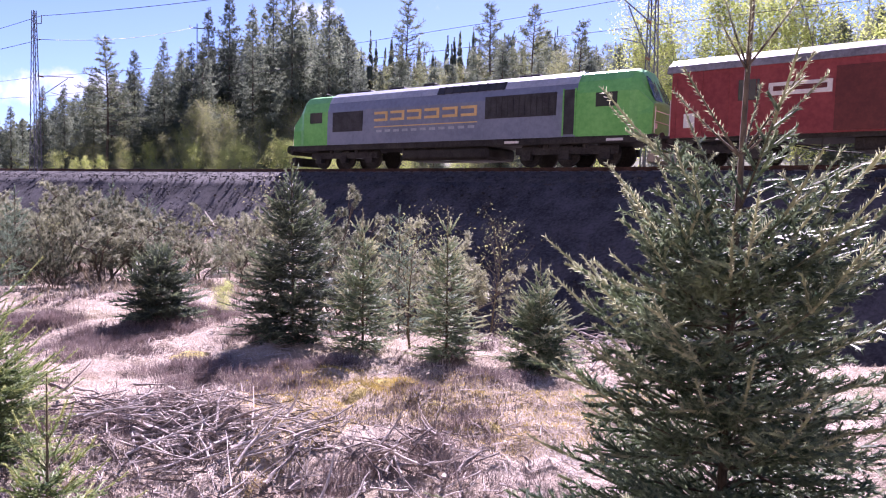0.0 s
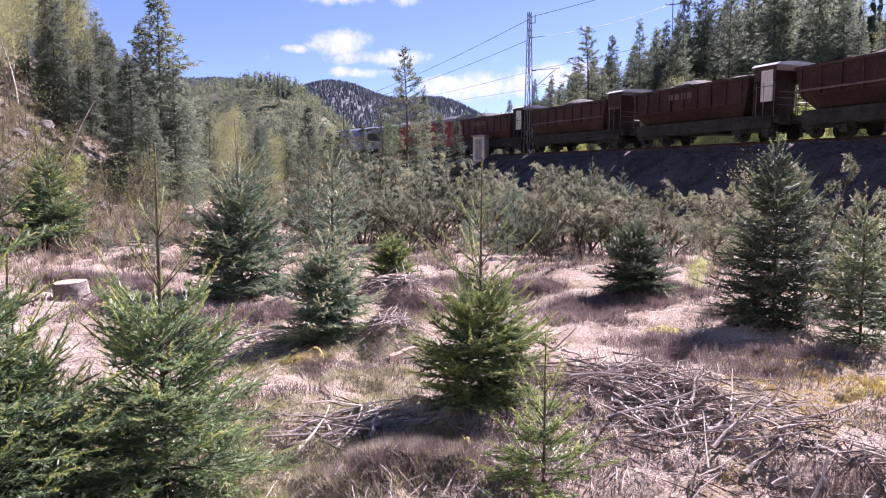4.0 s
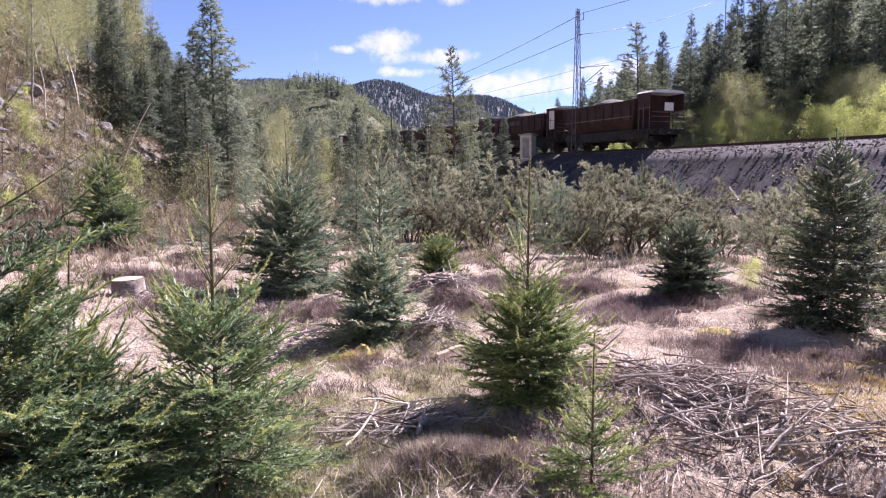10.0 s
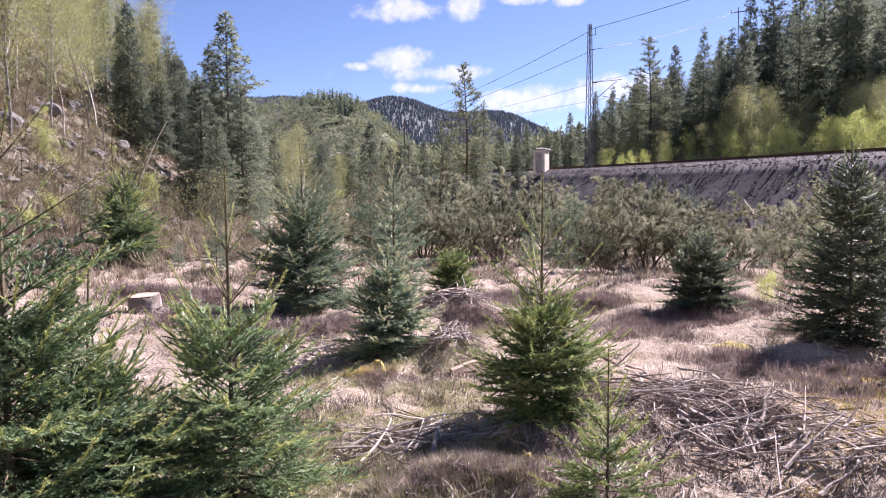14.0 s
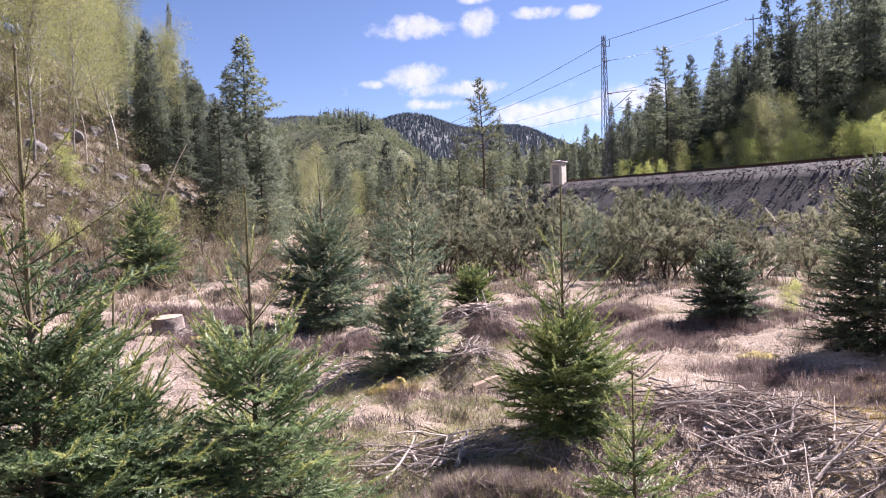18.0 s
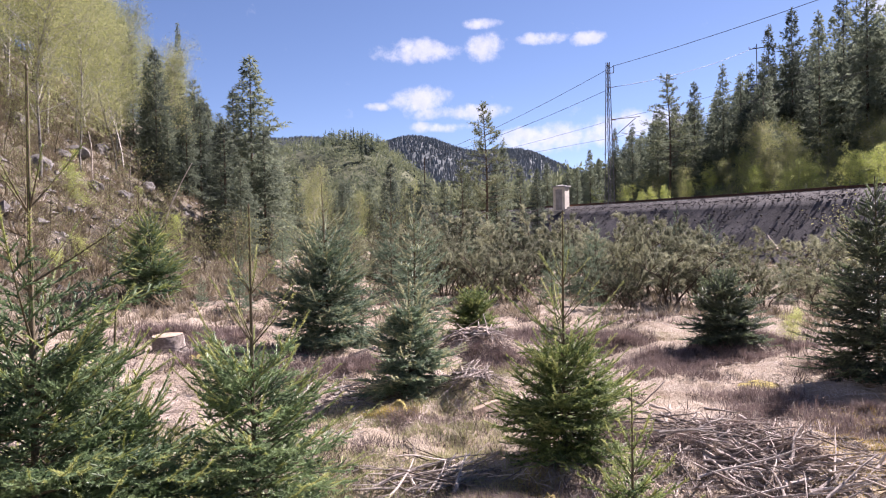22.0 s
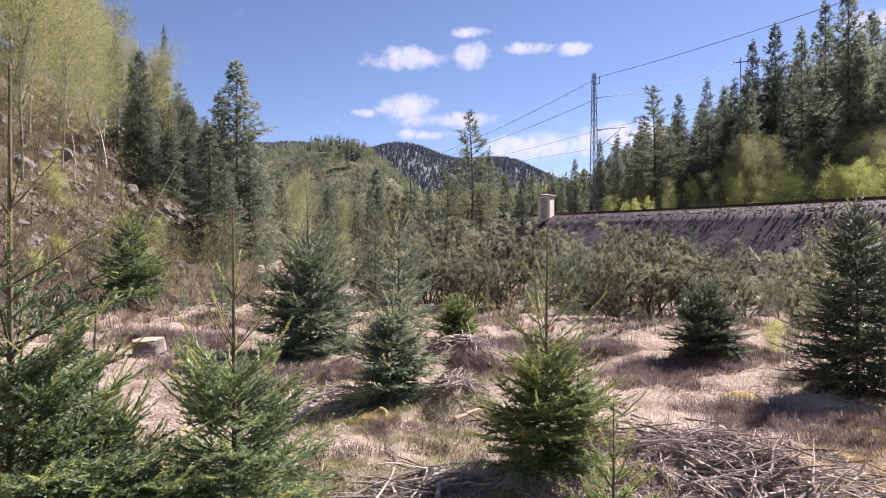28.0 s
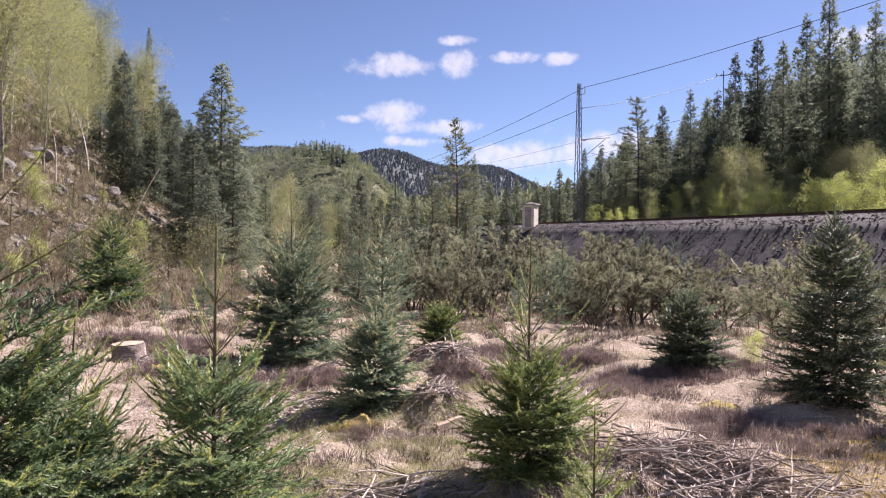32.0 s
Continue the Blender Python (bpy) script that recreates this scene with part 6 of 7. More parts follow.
# long pale trunks lying on the embankment
for b, d, ln, turn, e in ((25.0, 36, 4.5, 20, 0.4), (26.4, 35, 3.6, 35, -0.4), (23.3, 37, 2.5, 70, 0.2)):
    x, y = spot(b, d)
    lg = new("fallen_tree", STICKS[int(ln * 2) % 9])
    o, s = to_track(x, y)
    z = max(ground_z(x, y), float(rail_z(s[0])) - 0.74 + (o[0] + 2.7) * 0.727) + 0.1
    lg.matrix_basis = pose(x, y, z, 0, -22, turn) @ Matrix.Diagonal((ln, 4, 4, 1))
    tagged(lg, "bleached dead tree trunk lying on the slope", "dead trunk", "dead trunks on the slope")


def stump(label, bearing, dist, rad, high, seed):
    r = np.random.default_rng(seed)
    x, y = spot(bearing, dist)
    ob = tagged(new("tree_stump"), label, "tree stump", "tree stumps")
    ob.matrix_basis = pose(x, y, ground_z(x, y) - 0.03, 2, -3, 20)
    n = 18
    bm = bmesh.new()
    rings = []
    wob = 1 + 0.07 * r.normal(size=n)
    for z, f in ((-0.1, 1.5), (0.04, 1.3), (high * 0.4, 1.06), (high * 0.97, 1.0), (high, 0.96)):
        flare = 1 + (f - 1) * (0.6 + 0.8 * np.sin(np.arange(n) * 2 * math.pi / n * 5 + seed))
        rings.append([bm.verts.new((rad * wob[i] * flare[i] * math.cos(i * 2 * math.pi / n), rad * wob[i] * flare[i] * math.sin(i * 2 * math.pi / n), z + (0.012 * r.normal() if z > 0.1 else 0))) for i in range(n)])
    for a, b in zip(rings[:-1], rings[1:]):
        for i in range(n):
            bm.faces.new((a[i], a[(i + 1) % n], b[(i + 1) % n], b[i]))
    part("bark", bm, M_GREYWOOD, ob, smooth=True)
    bm = bmesh.new()
    bm.faces.new([bm.verts.new((0.97 * rad * wob[i] * math.cos(i * 2 * math.pi / n), 0.97 * rad * wob[i] * math.sin(i * 2 * math.pi / n), high + 0.006)) for i in range(n)])
    part("cut_face", bm, M_STUMP, ob, "pale sawn face")


stump("weathered grey tree stump with a sawn top", -22.6, 10.8, 0.21, 0.3, 1)
stump("low sawn stump on a brash heap", 0.9, 9.9, 0.16, 0.16, 3)
# split log
x, y = spot(1.6, 6.85)
lg = tagged(new("split_log"), "short pale split log lying in the grass", "log")
lg.matrix_basis = pose(x, y, ground_z(x, y) + 0.03, 0, -12, 35)
bm = bmesh.new()
vs = [bm.verts.new(p) for p in ((-0.17, -0.06, -0.03), (0.16, -0.05, -0.03), (0.17, 0.06, -0.03), (-0.16, 0.07, -0.03), (-0.15, -0.02, 0.07), (0.15, -0.015, 0.06), (0.14, 0.03, 0.065), (-0.14, 0.04, 0.075))]
for f in ((0, 3, 2, 1), (4, 5, 6, 7), (0, 1, 5, 4), (1, 2, 6, 5), (2, 3, 7, 6), (3, 0, 4, 7)):
    bm.faces.new([vs[k] for k in f])
bmesh.ops.subdivide_edges(bm, edges=bm.edges[:], cuts=2, use_grid_fill=True)
for v in bm.verts:
    v.co += Vector(noise.noise_vector(v.co * 14)) * 0.012
part("log_body", bm, M_STUMP, lg)


def boulder(label, bearing, dist, size, seed):
    r = np.random.default_rng(seed)
    x, y = spot(bearing, dist)
    bm = bmesh.new()
    bmesh.ops.create_icosphere(bm, subdivisions=3, radius=1.0)
    off = Vector(r.random(3) * 40)
    for v in bm.verts:
        n = v.co.normalized()
        k = 1 + 0.35 * noise.noise(n * 1.3 + off) + 0.12 * noise.noise(n * 4 + off)
        v.co = Vector((n.x * 1.2, n.y * 0.9, n.z * 0.75)) * k * size
    me = bpy.data.meshes.new("boulder")
    bm.to_mesh(me)
    bm.free()
    me.materials.append(M_ROCK)
    ob = tagged(new("boulder", me), label, "boulder", "boulders on the hillside")
    ob.matrix_basis = pose(x, y, ground_z(x, y) + 0.1 * size, 0, 0, float(r.random() * 360))


for k, (b, d, s) in enumerate(((-27.3, 31, 0.35), (-29.5, 33, 0.4), (-25.5, 33, 0.4), (-23.2, 34, 0.4), (-30.8, 29, 0.45), (-28.4, 36, 0.5), (-22.0, 36, 0.45), (-24.6, 30, 0.35), (-32, 34, 0.5), (-26.2, 27, 0.3), (-20.6, 30, 0.3), (-29, 25, 0.25), (-23.8, 40, 0.4), (-27, 41, 0.5))):
    boulder("pale grey boulder on the dry hillside", b, d, s, 500 + k)
stones_on("hillside_stones", "loose grey stones scattered on the hillside", 700,
          lambda n: (lambda x, y: np.stack([x, y, land(x, y)], -1))(*(lambda b, d: (d * np.sin(np.radians(b)), d * np.cos(np.radians(b))))(rng.uniform(-38, -15, n), rng.uniform(18, 48, n))), (0.04, 0.28), M_ROCK)

# ---- the train ----
def shell(bm, outline, x0, x1):
    """A body drawn along x with the outline given as y, z pairs, closed at both ends."""
    a = [bm.verts.new((x0, y, z)) for y, z in outline]
    b = [bm.verts.new((x1, y, z)) for y, z in outline]
    n = len(outline)
    for i in range(n):
        bm.faces.new((a[i], b[i], b[(i + 1) % n], a[(i + 1) % n]))
    bm.faces.new(a)
    bm.faces.new(b[::-1])
    bmesh.ops.recalc_face_normals(bm, faces=bm.faces[:])
    return bm


def mirror(half):
    return half + [(-y, z) for y, z in half[::-1]]


def bogie(parent, x, axles, rad=0.5, label=""):
    lo, hi = min(axles), max(axles)
    bm = bmesh.new()
    for side in (-1, 1):
        box(bm, x + lo - 0.55, x + hi + 0.55, side * 1.02 - 0.08, side * 1.02 + 0.08, rad - 0.02, rad + 0.28)
        for a in axles:
            box(bm, x + a - 0.22, x + a + 0.22, side * 1.02 - 0.14, side * 1.02 + 0.14, rad - 0.24, rad + 0.14)
        for a, b in zip(axles[:-1], axles[1:]):
            rod(bm, (x + (a + b) / 2, side * 1.06, rad + 0.2), (x + (a + b) / 2, side * 1.06, rad + 0.5), 0.12, None, 10)
    box(bm, x + (lo + hi) / 2 - 0.3, x + (lo + hi) / 2 + 0.3, -1.0, 1.0, rad + 0.05, rad + 0.35)
    b = part("bogie", bm, M_DARK, parent)
    for a in axles:
        for side in (-0.75, 0.75):
            w = part("wheel", rod(bmesh.new(), (x + a, side - 0.065, rad), (x + a, side + 0.065, rad), rad, None, 24), M_DARK, b)


def buffers(parent, x, way, z=1.05):
    for side in (-0.87, 0.87):
        bm = rod(bmesh.new(), (x, side, z), (x + way * 0.5, side, z), 0.09, None, 12)
        rod(bm, (x + way * 0.5, side, z), (x + way * 0.56, side, z), 0.24, 0.22, 16)
        part("buffer", bm, M_DARK, parent)
    part("coupling_hook", rod(bmesh.new(), (x, 0, z - 0.05), (x + way * 0.4, 0, z - 0.1), 0.05), M_DARK, parent)


def make_loco():
    """Front at x = 10.65, rear at -10.65; z from the rail top."""
    ob = tagged(new("diesel_locomotive"), "grey diesel locomotive with bright green cab ends", "locomotive")
    L = 10.1
    side = [(1.32, 1.2), (1.33, 2.0), (1.30, 2.9), (1.16, 3.35)]
    part("body", shell(bmesh.new(), mirror(side), -6.9, 7.35), M_GREY, ob, "blue-grey body side")
    roof = [(1.17, 3.35), (0.98, 3.68), (0.6, 3.9), (0.2, 3.95)]
    part("roof", shell(bmesh.new(), mirror(roof), -6.9, 7.35), M_ROOFGREY, ob, "pale blue-grey roof")
    part("underframe", bm_box(-10.1, 10.1, -1.3, 1.3, 0.92, 1.2), M_DARK, ob, bevel=0.02)
    for way, x0 in ((1, 7.35), (-1, -6.9)):
        full = mirror([(1.325, 1.2), (1.335, 2.0), (1.305, 2.92), (1.15, 3.4), (0.9, 3.72), (0.4, 3.88)])
        nose = mirror([(1.2, 1.2), (1.2, 2.0), (1.12, 2.35), (0.9, 2.42), (0.5, 2.45), (0.2, 2.46)])
        brow = mirror([(1.22, 1.2), (1.22, 2.0), (1.15, 2.92), (0.98, 3.36), (0.78, 3.62), (0.36, 3.76)])
        bm = bmesh.new()
        rows = [(x0, full), (way * 9.15, full), (way * 9.45, brow), (way * 10.05, nose)]
        loops = [[bm.verts.new((x, y, z)) for y, z in o] for x, o in rows]
        n = len(full)
        for a, b in zip(loops[:-1], loops[1:]):
            for i in range(n):
                bm.faces.new((a[i], a[(i + 1) % n], b[(i + 1) % n], b[i]))
        bm.faces.new(loops[0])
        bm.faces.new(loops[-1][::-1])
        bmesh.ops.recalc_face_normals(bm, faces=bm.faces[:])
        cab = part("cab", bm, M_GREEN, ob, "bright green cab end")
        for s in (-1, 1):
            part("cab_window", bm_box(way * 8.2 - 0.45, way * 8.2 + 0.45, s * 1.29 - 0.03, s * 1.29 + 0.045, 2.35, 2.9), M_GLASS, cab)
            bm = bmesh.new()
            vs = [bm.verts.new(p) for p in ((way * 9.53, s * 0.12, 3.58), (way * 9.53, s * 0.72, 3.5), (way * 10.03, s * 0.95, 2.5), (way * 10.03, s * 0.12, 2.54))]
            bm.faces.new(vs)
            bmesh.ops.solidify(bm, geom=bm.faces[:], thickness=0.03)
            part("windscreen", bm, M_GLASS, cab)
            part("headlight", rod(bmesh.new(), (way * 10.0, s * 0.85, 1.55), (way * 10.08, s * 0.85, 1.55), 0.11, None, 14), M_PALE, cab)
            part("handrail", rod(bmesh.new(), (way * 10.12, s * 1.15, 1.25), (way * 10.12, s * 1.1, 2.25), 0.018), M_PALE, cab)
        for zz in (1.7, 2.1):
            part("handrail", rod(bmesh.new(), (way * 10.12, -1.1, zz), (way * 10.12, 1.1, zz), 0.016), M_PALE, cab)
        part("buffer_beam", bm_box(min(way * 10.0, way * 10.16), max(way * 10.0, way * 10.16), -1.3, 1.3, 0.72, 1.22), M_DARK, ob, bevel=0.02)
        buffers(ob, way * 10.16, way)
        part("snow_plough", bm_box(min(way * 9.9, way * 10.2), max(way * 9.9, way * 10.2), -1.2, 1.2, 0.14, 0.6), M_TANK if way < 0 else M_DARK, ob, bevel=0.05)
    # side fittings
    for s in (-1, 1):
        y = s * 1.315
        part("side_vent", bm_box(4.85, 6.95, y - 0.03, y + 0.035, 1.85, 2.85), M_GRILLE, ob, bevel=0.01)
        part("side_grille", bm_box(-6.0, -2.5, y - 0.05, y + 0.03, 2.1, 3.05), M_GRILLE, ob, bevel=0.01)
        for k in range(12):
            part("louvre", bm_box(-5.95 + k * 0.285, -5.9 + k * 0.285, y - 0.02, y + 0.05, 2.15, 3.0), M_GRILLE, ob)
        part("door_recess", bm_box(-6.85, -6.35, y - 0.05, y + 0.02, 1.3, 3.1), M_GRILLE, ob)
        part("door_frame", bm_box(-6.9, -6.84, y - 0.03, y + 0.045, 1.25, 3.14), M_GREEN, ob)
        part("door_frame", bm_box(-6.36, -6.3, y - 0.03, y + 0.045, 1.25, 3.14), M_GREEN, ob)
        part("roof_grille", shell(bmesh.new(), [(s * 1.19, 3.36), (s * 1.0, 3.7), (s * 0.97, 3.69), (s * 1.15, 3.35)], -3.4, 0.3), M_GRILLE, ob)
        for k in range(8):
            part("roof_slat", shell(bmesh.new(), [(s * 1.215, 3.36), (s * 1.02, 3.72), (s * 0.98, 3.7), (s * 1.17, 3.34)], -3.35 + k * 0.46, -3.27 + k * 0.46), M_GRILLE, ob)
        # company mark as plain bars
        for k in range(6):
            x = 4.05 - k * 1.05
            for z0 in (2.28, 2.62):
                part("mark_bar", bm_box(x - 0.86, x, y - 0.01, y + 0.03, z0, z0 + 0.12), M_YELLOW, ob)
            part("mark_bar", bm_box(x - 0.86, x - 0.72, y - 0.01, y + 0.03, 2.4, 2.62), M_YELLOW, ob)
        part("mark_line", bm_box(-2.1, 4.05, y - 0.01, y + 0.024, 1.98, 2.03), M_YELLOW, ob)
        for k in range(11):
            part("small_mark", bm_box(3.9 - k * 0.55 - 0.35, 3.9 - k * 0.55, y - 0.01, y + 0.022, 1.74, 1.86), M_ROOFGREY, ob)
        for x in (-3.9, -8.6):
            part("small_sign", bm_box(x - 0.35, x + 0.35, s * 1.3 - 0.01, s * 1.3 + 0.02, 1.0, 1.1), M_PALE, ob)
    part("fuel_tank", bm_box(-2.6, 2.4, -1.2, 1.2, 0.36, 0.93), M_DARK, ob, bevel=0.12)
    for x in (3.4, 5.6, -4.2):
        part("roof_hatch", bm_box(x - 0.5, x + 0.5, -0.5, 0.5, 3.93, 4.02), M_GRILLE, ob, bevel=0.03)
    part("exhaust", bm_box(1.2, 1.9, -0.25, 0.25, 3.93, 4.12), M_DARK, ob, bevel=0.04)
    part("horn", rod(bmesh.new(), (8.0, 0.3, 3.9), (8.5, 0.3, 3.98), 0.03, 0.09), M_DARK, ob)
    bogie(ob, 6.35, (-1.8, 0.0, 1.8), 0.53)
    bogie(ob, -6.35, (-1.8, 0.0, 1.8), 0.53)
    return ob


def make_van():
    """13 m bogie van, front at x = 6.6."""
    ob = tagged(new("red_van"), "red bogie van with a dark curved roof behind the locomotive", "railway van")
    part("body", shell(bmesh.new(), mirror([(1.36, 1.0), (1.37, 2.0), (1.36, 3.35)]), -6.3, 6.3), M_RED, ob)
    part("roof", shell(bmesh.new(), mirror([(1.42, 3.35), (1.3, 3.62), (0.85, 3.9), (0.3, 4.0)]), -6.5, 6.5), M_VANROOF, ob, "dark grey curved roof")
    part("underframe", bm_box(-6.4, 6.4, -1.25, 1.25, 0.85, 1.0), M_DARK, ob)
    for s in (-1, 1):
        y = s * 1.368
        part("sliding_door", bm_box(-0.6, 0.85, y - 0.03, y + 0.04, 1.05, 3.1), M_REDDARK, ob, "dark red sliding door")
        part("sign", bm_box(0.95, 2.9, y - 0.01, y + 0.03, 2.3, 2.72), M_PALE, ob, "pale sign board")
        part("sign_bar", bm_box(1.1, 2.75, y + s * 0.028, y + s * 0.036, 2.44, 2.6) if s > 0 else bm_box(1.1, 2.75, y - 0.036, y - 0.028, 2.44, 2.6), M_REDDARK, ob)
        part("side_window", bm_box(-3.6, -2.7, y - 0.02, y + 0.02, 2.1, 2.9), M_GLASS, ob)
        part("side_window", bm_box(3.2, 3.9, y - 0.02, y + 0.02, 2.2, 2.9), M_GLASS, ob)
        part("notice", bm_box(5.4, 5.8, y - 0.01, y + 0.022, 1.35, 1.85), M_PALE, ob)
        for k in range(14):
            x = -6.1 + k * 0.94
            if -0.8 < x < 3.0:
                continue
            part("side_rib", bm_box(x - 0.02, x + 0.02, y - 0.01, y + 0.02, 1.02, 3.33), M_RED, ob)
        bm = bmesh.new()
        for k in range(7):
            a, b = -2.6 + k * 0.75, -2.6 + (k + 1) * 0.75
            f = lambda x: 0.5 + 0.045 * x * x
            rod(bm, (a, s * 1.15, f(a)), (b, s * 1.15, f(b)), 0.025)
        for x in (-1.2, 0, 1.2):
            part("truss_post", rod(bmesh.new(), (x, s * 1.15, 0.52), (x, s * 1.15, 0.86), 0.025), M_DARK, ob)
        part("truss_rod", bm, M_DARK, ob)
        for way in (-1, 1):
            part("end_handrail", rod(bmesh.new(), (way * 6.38, s * 1.25, 1.1), (way * 6.38, s * 1.25, 2.4), 0.02), M_PALE, ob)
    for k in range(4):
        part("roof_vent", rod(bmesh.new(), (-4.5 + 3 * k, 0, 3.95), (-4.5 + 3 * k, 0, 4.12), 0.16, 0.12, 12), M_VANROOF, ob)
    part("equipment_box", bm_box(-0.9, 0.3, -1.0, 1.0, 0.45, 0.86), M_DARK, ob, bevel=0.03)
    for way in (-1, 1):
        buffers(ob, way * 6.3, way)
    bogie(ob, 4.35, (-1.0, 1.0), 0.46)
    bogie(ob, -4.35, (-1.0, 1.0), 0.46)
    return ob


def make_wagon(seed, panel):
    """Loaded hopper wagon, 12.2 m, with a small roofed stand at the rear; front at x = 6.1."""
    r = np.random.default_rng(seed)
    word = "pale-panelled roofed end stand" if panel else "roofed end stand and pipe rails"
    ob = tagged(new("hopper_wagon"), "dark brown loaded hopper wagon with " + word, "hopper wagon", "hopper wagons of the train")
    bm = bmesh.new()
    lower = [(-3.1, 1.0, 1.0), (4.4, 1.0, 1.0)]
    rows = [(1.35, -3.4, 5.0, 1.0), (2.0, -4.0, 5.6, 1.42), (3.3, -4.2, 5.9, 1.46)]
    loops = []
    for z, xa, xb, w in rows:
        loops.append([bm.verts.new(p) for p in ((xa, -w, z), (xb, -w, z), (xb, w, z), (xa, w, z))])
    for a, b in zip(loops[:-1], loops[1:]):
        for i in range(4):
            bm.faces.new((a[i], a[(i + 1) % 4], b[(i + 1) % 4], b[i]))
    bm.faces.new(loops[0][::-1])
    bmesh.ops.recalc_face_normals(bm, faces=bm.faces[:])
    part("hopper", bm, M_OXIDE, ob, "dark brown hopper body")
    bm = bmesh.new()
    for s in (-1, 1):
        box(bm, -4.25, 5.95, s * 1.46 - 0.05, s * 1.46 + 0.06, 3.26, 3.38)
    for x in (-4.25, 5.9):
        box(bm, x - 0.05, x + 0.05, -1.4, 1.4, 3.26, 3.38)
    part("rim", bm, M_OXIDE, ob)
    for s in (-1, 1):
        for k in range(9):
            x = -3.7 + k * 1.15
            part("side_rib", bm_box(x - 0.04, x + 0.04, s * 1.44 - 0.07, s * 1.44 + 0.07, 2.02, 3.27), M_OXIDE, ob)
        if not panel:
            part("side_rail", bm_box(-3.9, 5.5, s * 1.47 - 0.05, s * 1.47 + 0.06, 2.2, 2.28), M_OXIDE_EDGE, ob, "worn pale side rail")
        else:
            for k in range(4):
                part("faded_mark", bm_box(0.2 + k * 0.55, 0.55 + k * 0.55, s * 1.47 - 0.02, s * 1.47 + 0.02, 2.65, 3.0), M_OXIDE_EDGE, ob)
    # load of crushed stone
    nx, ny = 34, 10
    vs, fs = [], []
    for i in range(nx):
        for j in range(ny):
            u, v = i / (nx - 1), j / (ny - 1)
            edge = min(u, 1 - u, 0.5) * 5
            h = 0.5 * min(1, edge) * (1 - abs(2 * v - 1) ** 2) * (0.55 + 0.45 * math.sin(u * 12 + seed)) + 0.05 * r.random()
            vs.append((-4.15 + 10.0 * u, -1.4 + 2.8 * v, 3.22 + h + (0.12 if 0 < j < ny - 1 else 0)))
    for i in range(nx - 1):
        for j in range(ny - 1):
            a = i * ny + j
            fs.append((a, a + ny, a + ny + 1, a + 1))
    child("load", raw_mesh("load", vs, fs, [M_LOAD]), ob, "heaped crushed stone load")
    # frame, rear stand
    part("frame", bm_box(-6.0, 6.0, -1.15, 1.15, 0.9, 1.15), M_DARK, ob)
    for s in (-1, 1):
        part("side_sill", bm_box(-5.6, 5.6, s * 1.22 - 0.06, s * 1.22 + 0.06, 0.62, 1.32), M_DARK, ob, bevel=0.02)
    part("end_floor", bm_box(-6.05, -4.2, -1.4, 1.4, 1.15, 1.25), M_DARK, ob)
    part("stand_roof", shell(bmesh.new(), mirror([(1.45, 3.72), (1.2, 3.86), (0.5, 3.93)]), -6.0, -4.3), M_WHITE, ob, "pale sheet roof")
    part("stand_wall", bm_box(-4.5, -4.42, -1.35, 1.35, 1.25, 3.7), M_OXIDE, ob)
    for s in (-1, 1):
        part("stand_side", bm_box(-5.9, -4.5, s * 1.38 - 0.03, s * 1.38 + 0.03, 3.0 if panel else 2.6, 3.72), M_OXIDE, ob)
        if panel:
            part("panel", bm_box(-5.75, -5.0, s * 1.4 - 0.03, s * 1.4 + 0.03, 1.95, 3.5), M_PALE, ob, "pale side panel")
        for x in (-5.9, -5.2, -4.7):
            part("handrail", rod(bmesh.new(), (x, s * 1.42, 1.2), (x, s * 1.42, 2.9), 0.025), M_OXIDE_EDGE, ob)
        part("handrail", rod(bmesh.new(), (-5.9, s * 1.42, 2.7), (-4.6, s * 1.42, 2.7), 0.025), M_OXIDE_EDGE, ob)
        for x in (5.95, 5.3):
            part("front_rail", rod(bmesh.new(), (x + 0.1, s * 1.2, 1.15), (x + 0.1, s * 1.2, 2.35), 0.025), M_OXIDE_EDGE, ob)
    for z in (1.75, 2.1, 2.4):
        part("front_rail", rod(bmesh.new(), (6.05, -1.2, z), (6.05, 1.2, z), 0.025), M_OXIDE_EDGE, ob)
        part("rear_rail", rod(bmesh.new(), (-6.02, -1.3, z), (-6.02, 1.3, z), 0.025), M_OXIDE_EDGE, ob)
    part("brake_box", bm_box(-1.6, -0.4, -1.0, 1.0, 0.5, 0.92), M_DARK, ob, bevel=0.04)
    for s in (-1, 1):
        part("chute", shell(bmesh.new(), [(s * 0.2, 1.4), (s * 1.0, 1.4), (s * 0.9, 0.6), (s * 0.5, 0.6)], 0.0, 3.4), M_DARK, ob)
    for way in (-1, 1):
        buffers(ob, way * 6.0, way)
    bogie(ob, 4.2, (-0.95, 0.95), 0.46)
    bogie(ob, -4.2, (-0.95, 0.95), 0.46)
    return ob


LOCO, VAN = make_loco(), make_van()
_a, _b = make_wagon(1, True), make_wagon(2, False)
CARS = [(LOCO, 10.65), (VAN, 27.9)]
for n in range(1, 11):
    rear = 46.6 + 13.2 * (n - 1)
    first = n <= 2
    base = _a if n % 2 else _b
    wagon = base if first else copy_thing(base, pose(0, 0, 0))
    CARS.append((wagon, rear - 6.1))
part("tail_board", bm_box(-6.16, -6.1, -0.35, 0.35, 2.5, 3.05), M_PALE, CARS[-1][0], "pale tail board")
SPEED, START = 18.0, 22.3


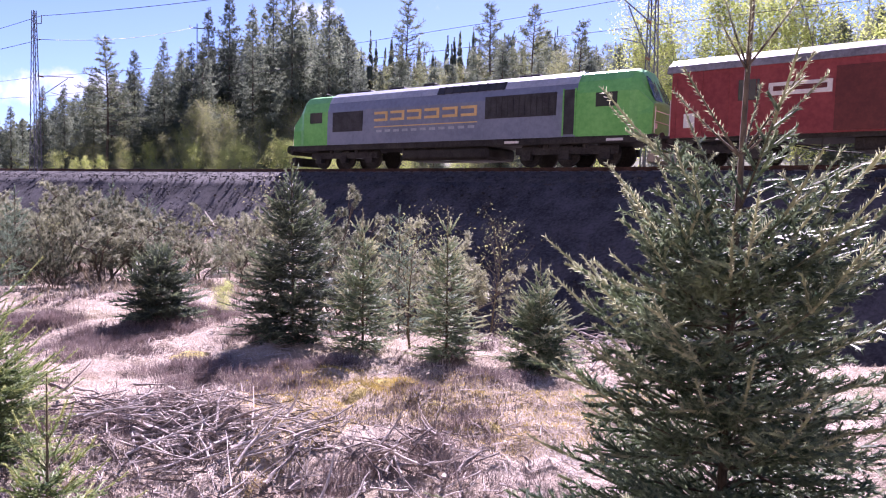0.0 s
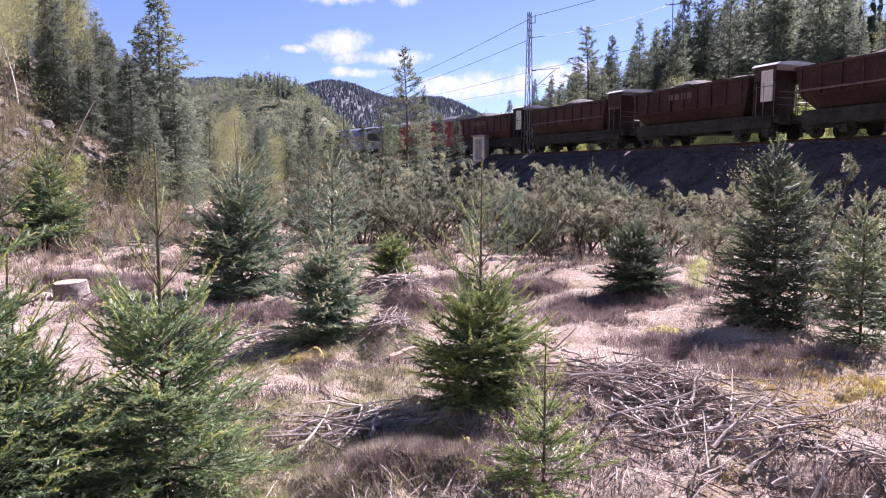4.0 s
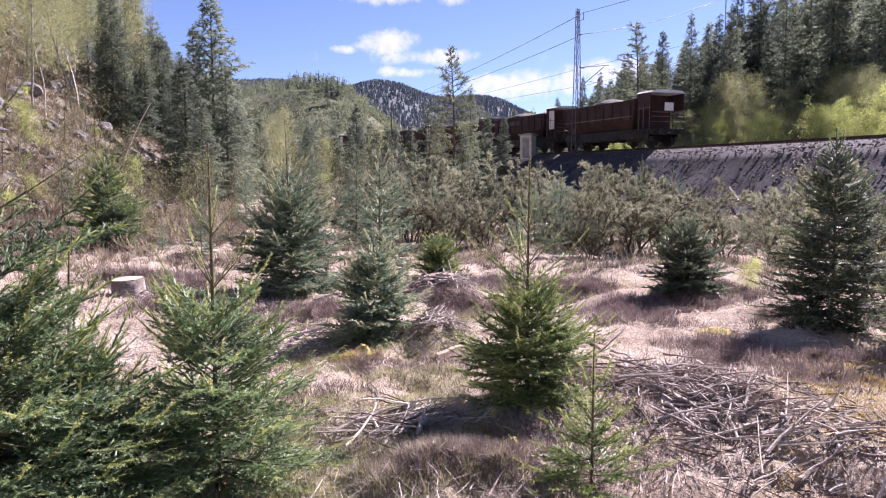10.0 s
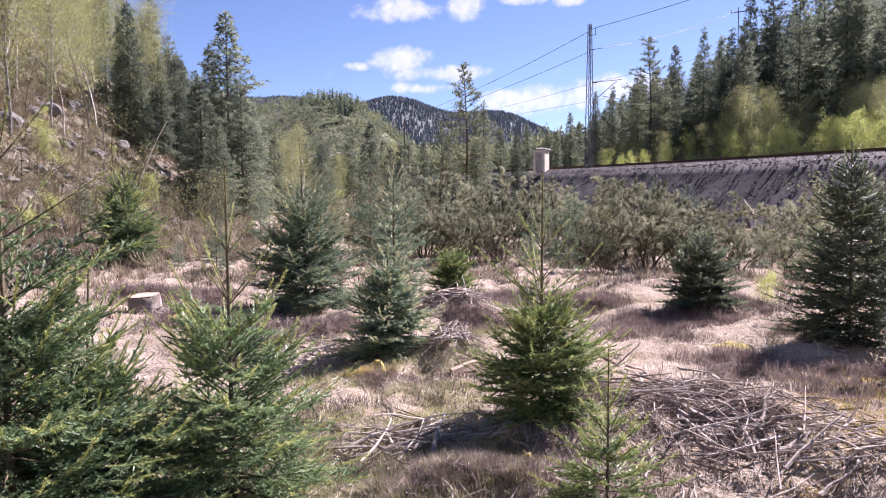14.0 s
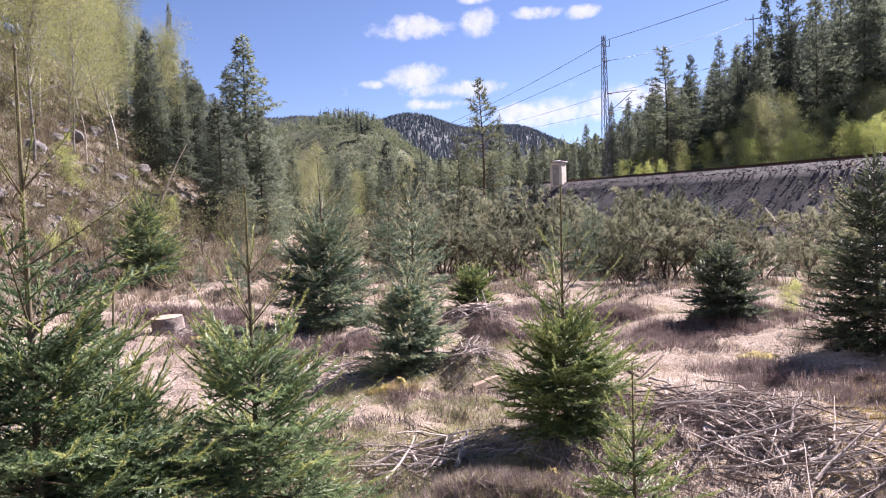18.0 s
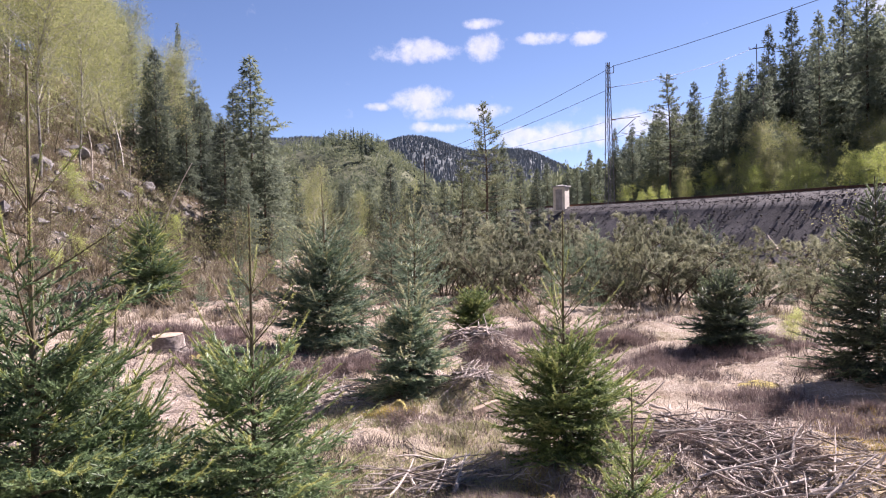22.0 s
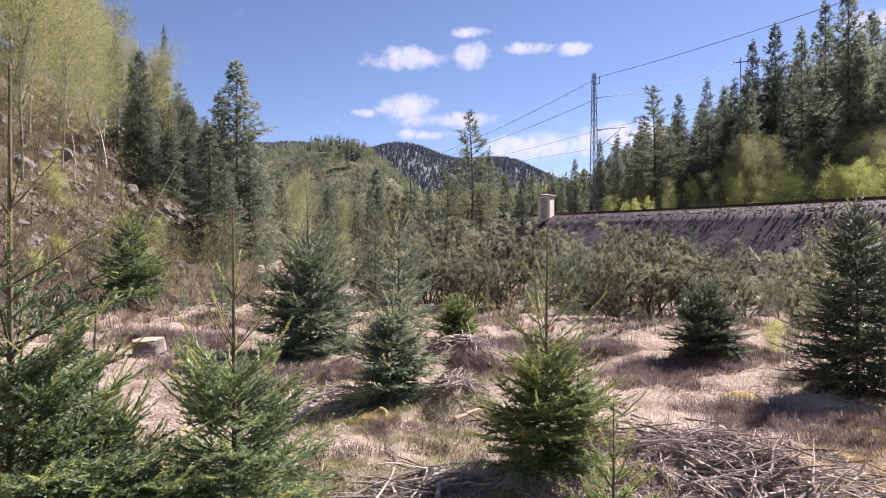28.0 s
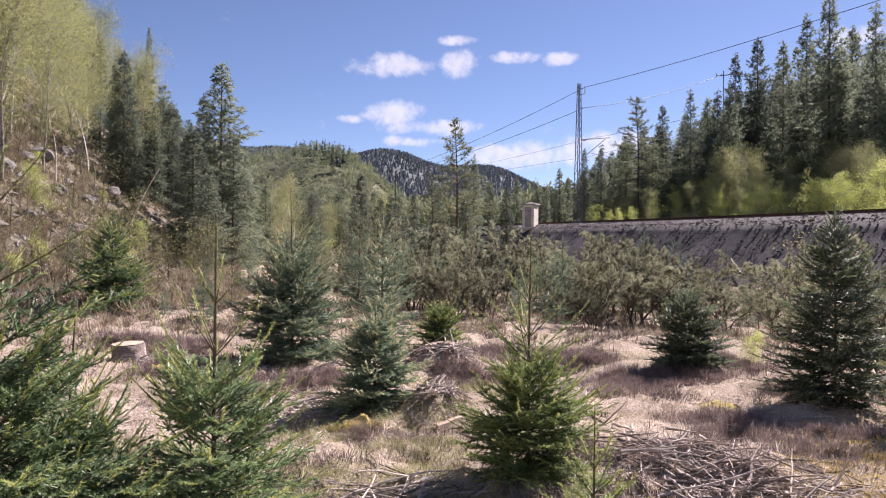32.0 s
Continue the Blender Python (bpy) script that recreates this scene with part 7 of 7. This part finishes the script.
def car_pose(s, grade=0.0155):
    x, y, p = on_track(s)
    a, b = on_track(s + 4.3), on_track(s - 4.3)
    mx, my = (a[0] + b[0]) / 2, (a[1] + b[1]) / 2
    turn = math.degrees(math.atan2(a[1] - b[1], a[0] - b[0]))
    g = grade if s < 258 else 0.0
    return pose(float(mx), float(my), float(rail_z(s)), 0, -math.degrees(math.atan(g)), turn)


def motions():
    for car, back in CARS:
        walk(car, [(t, car_pose(START + SPEED * t - back)) for t in np.arange(0, 32.01, 0.5).tolist()])


motions()
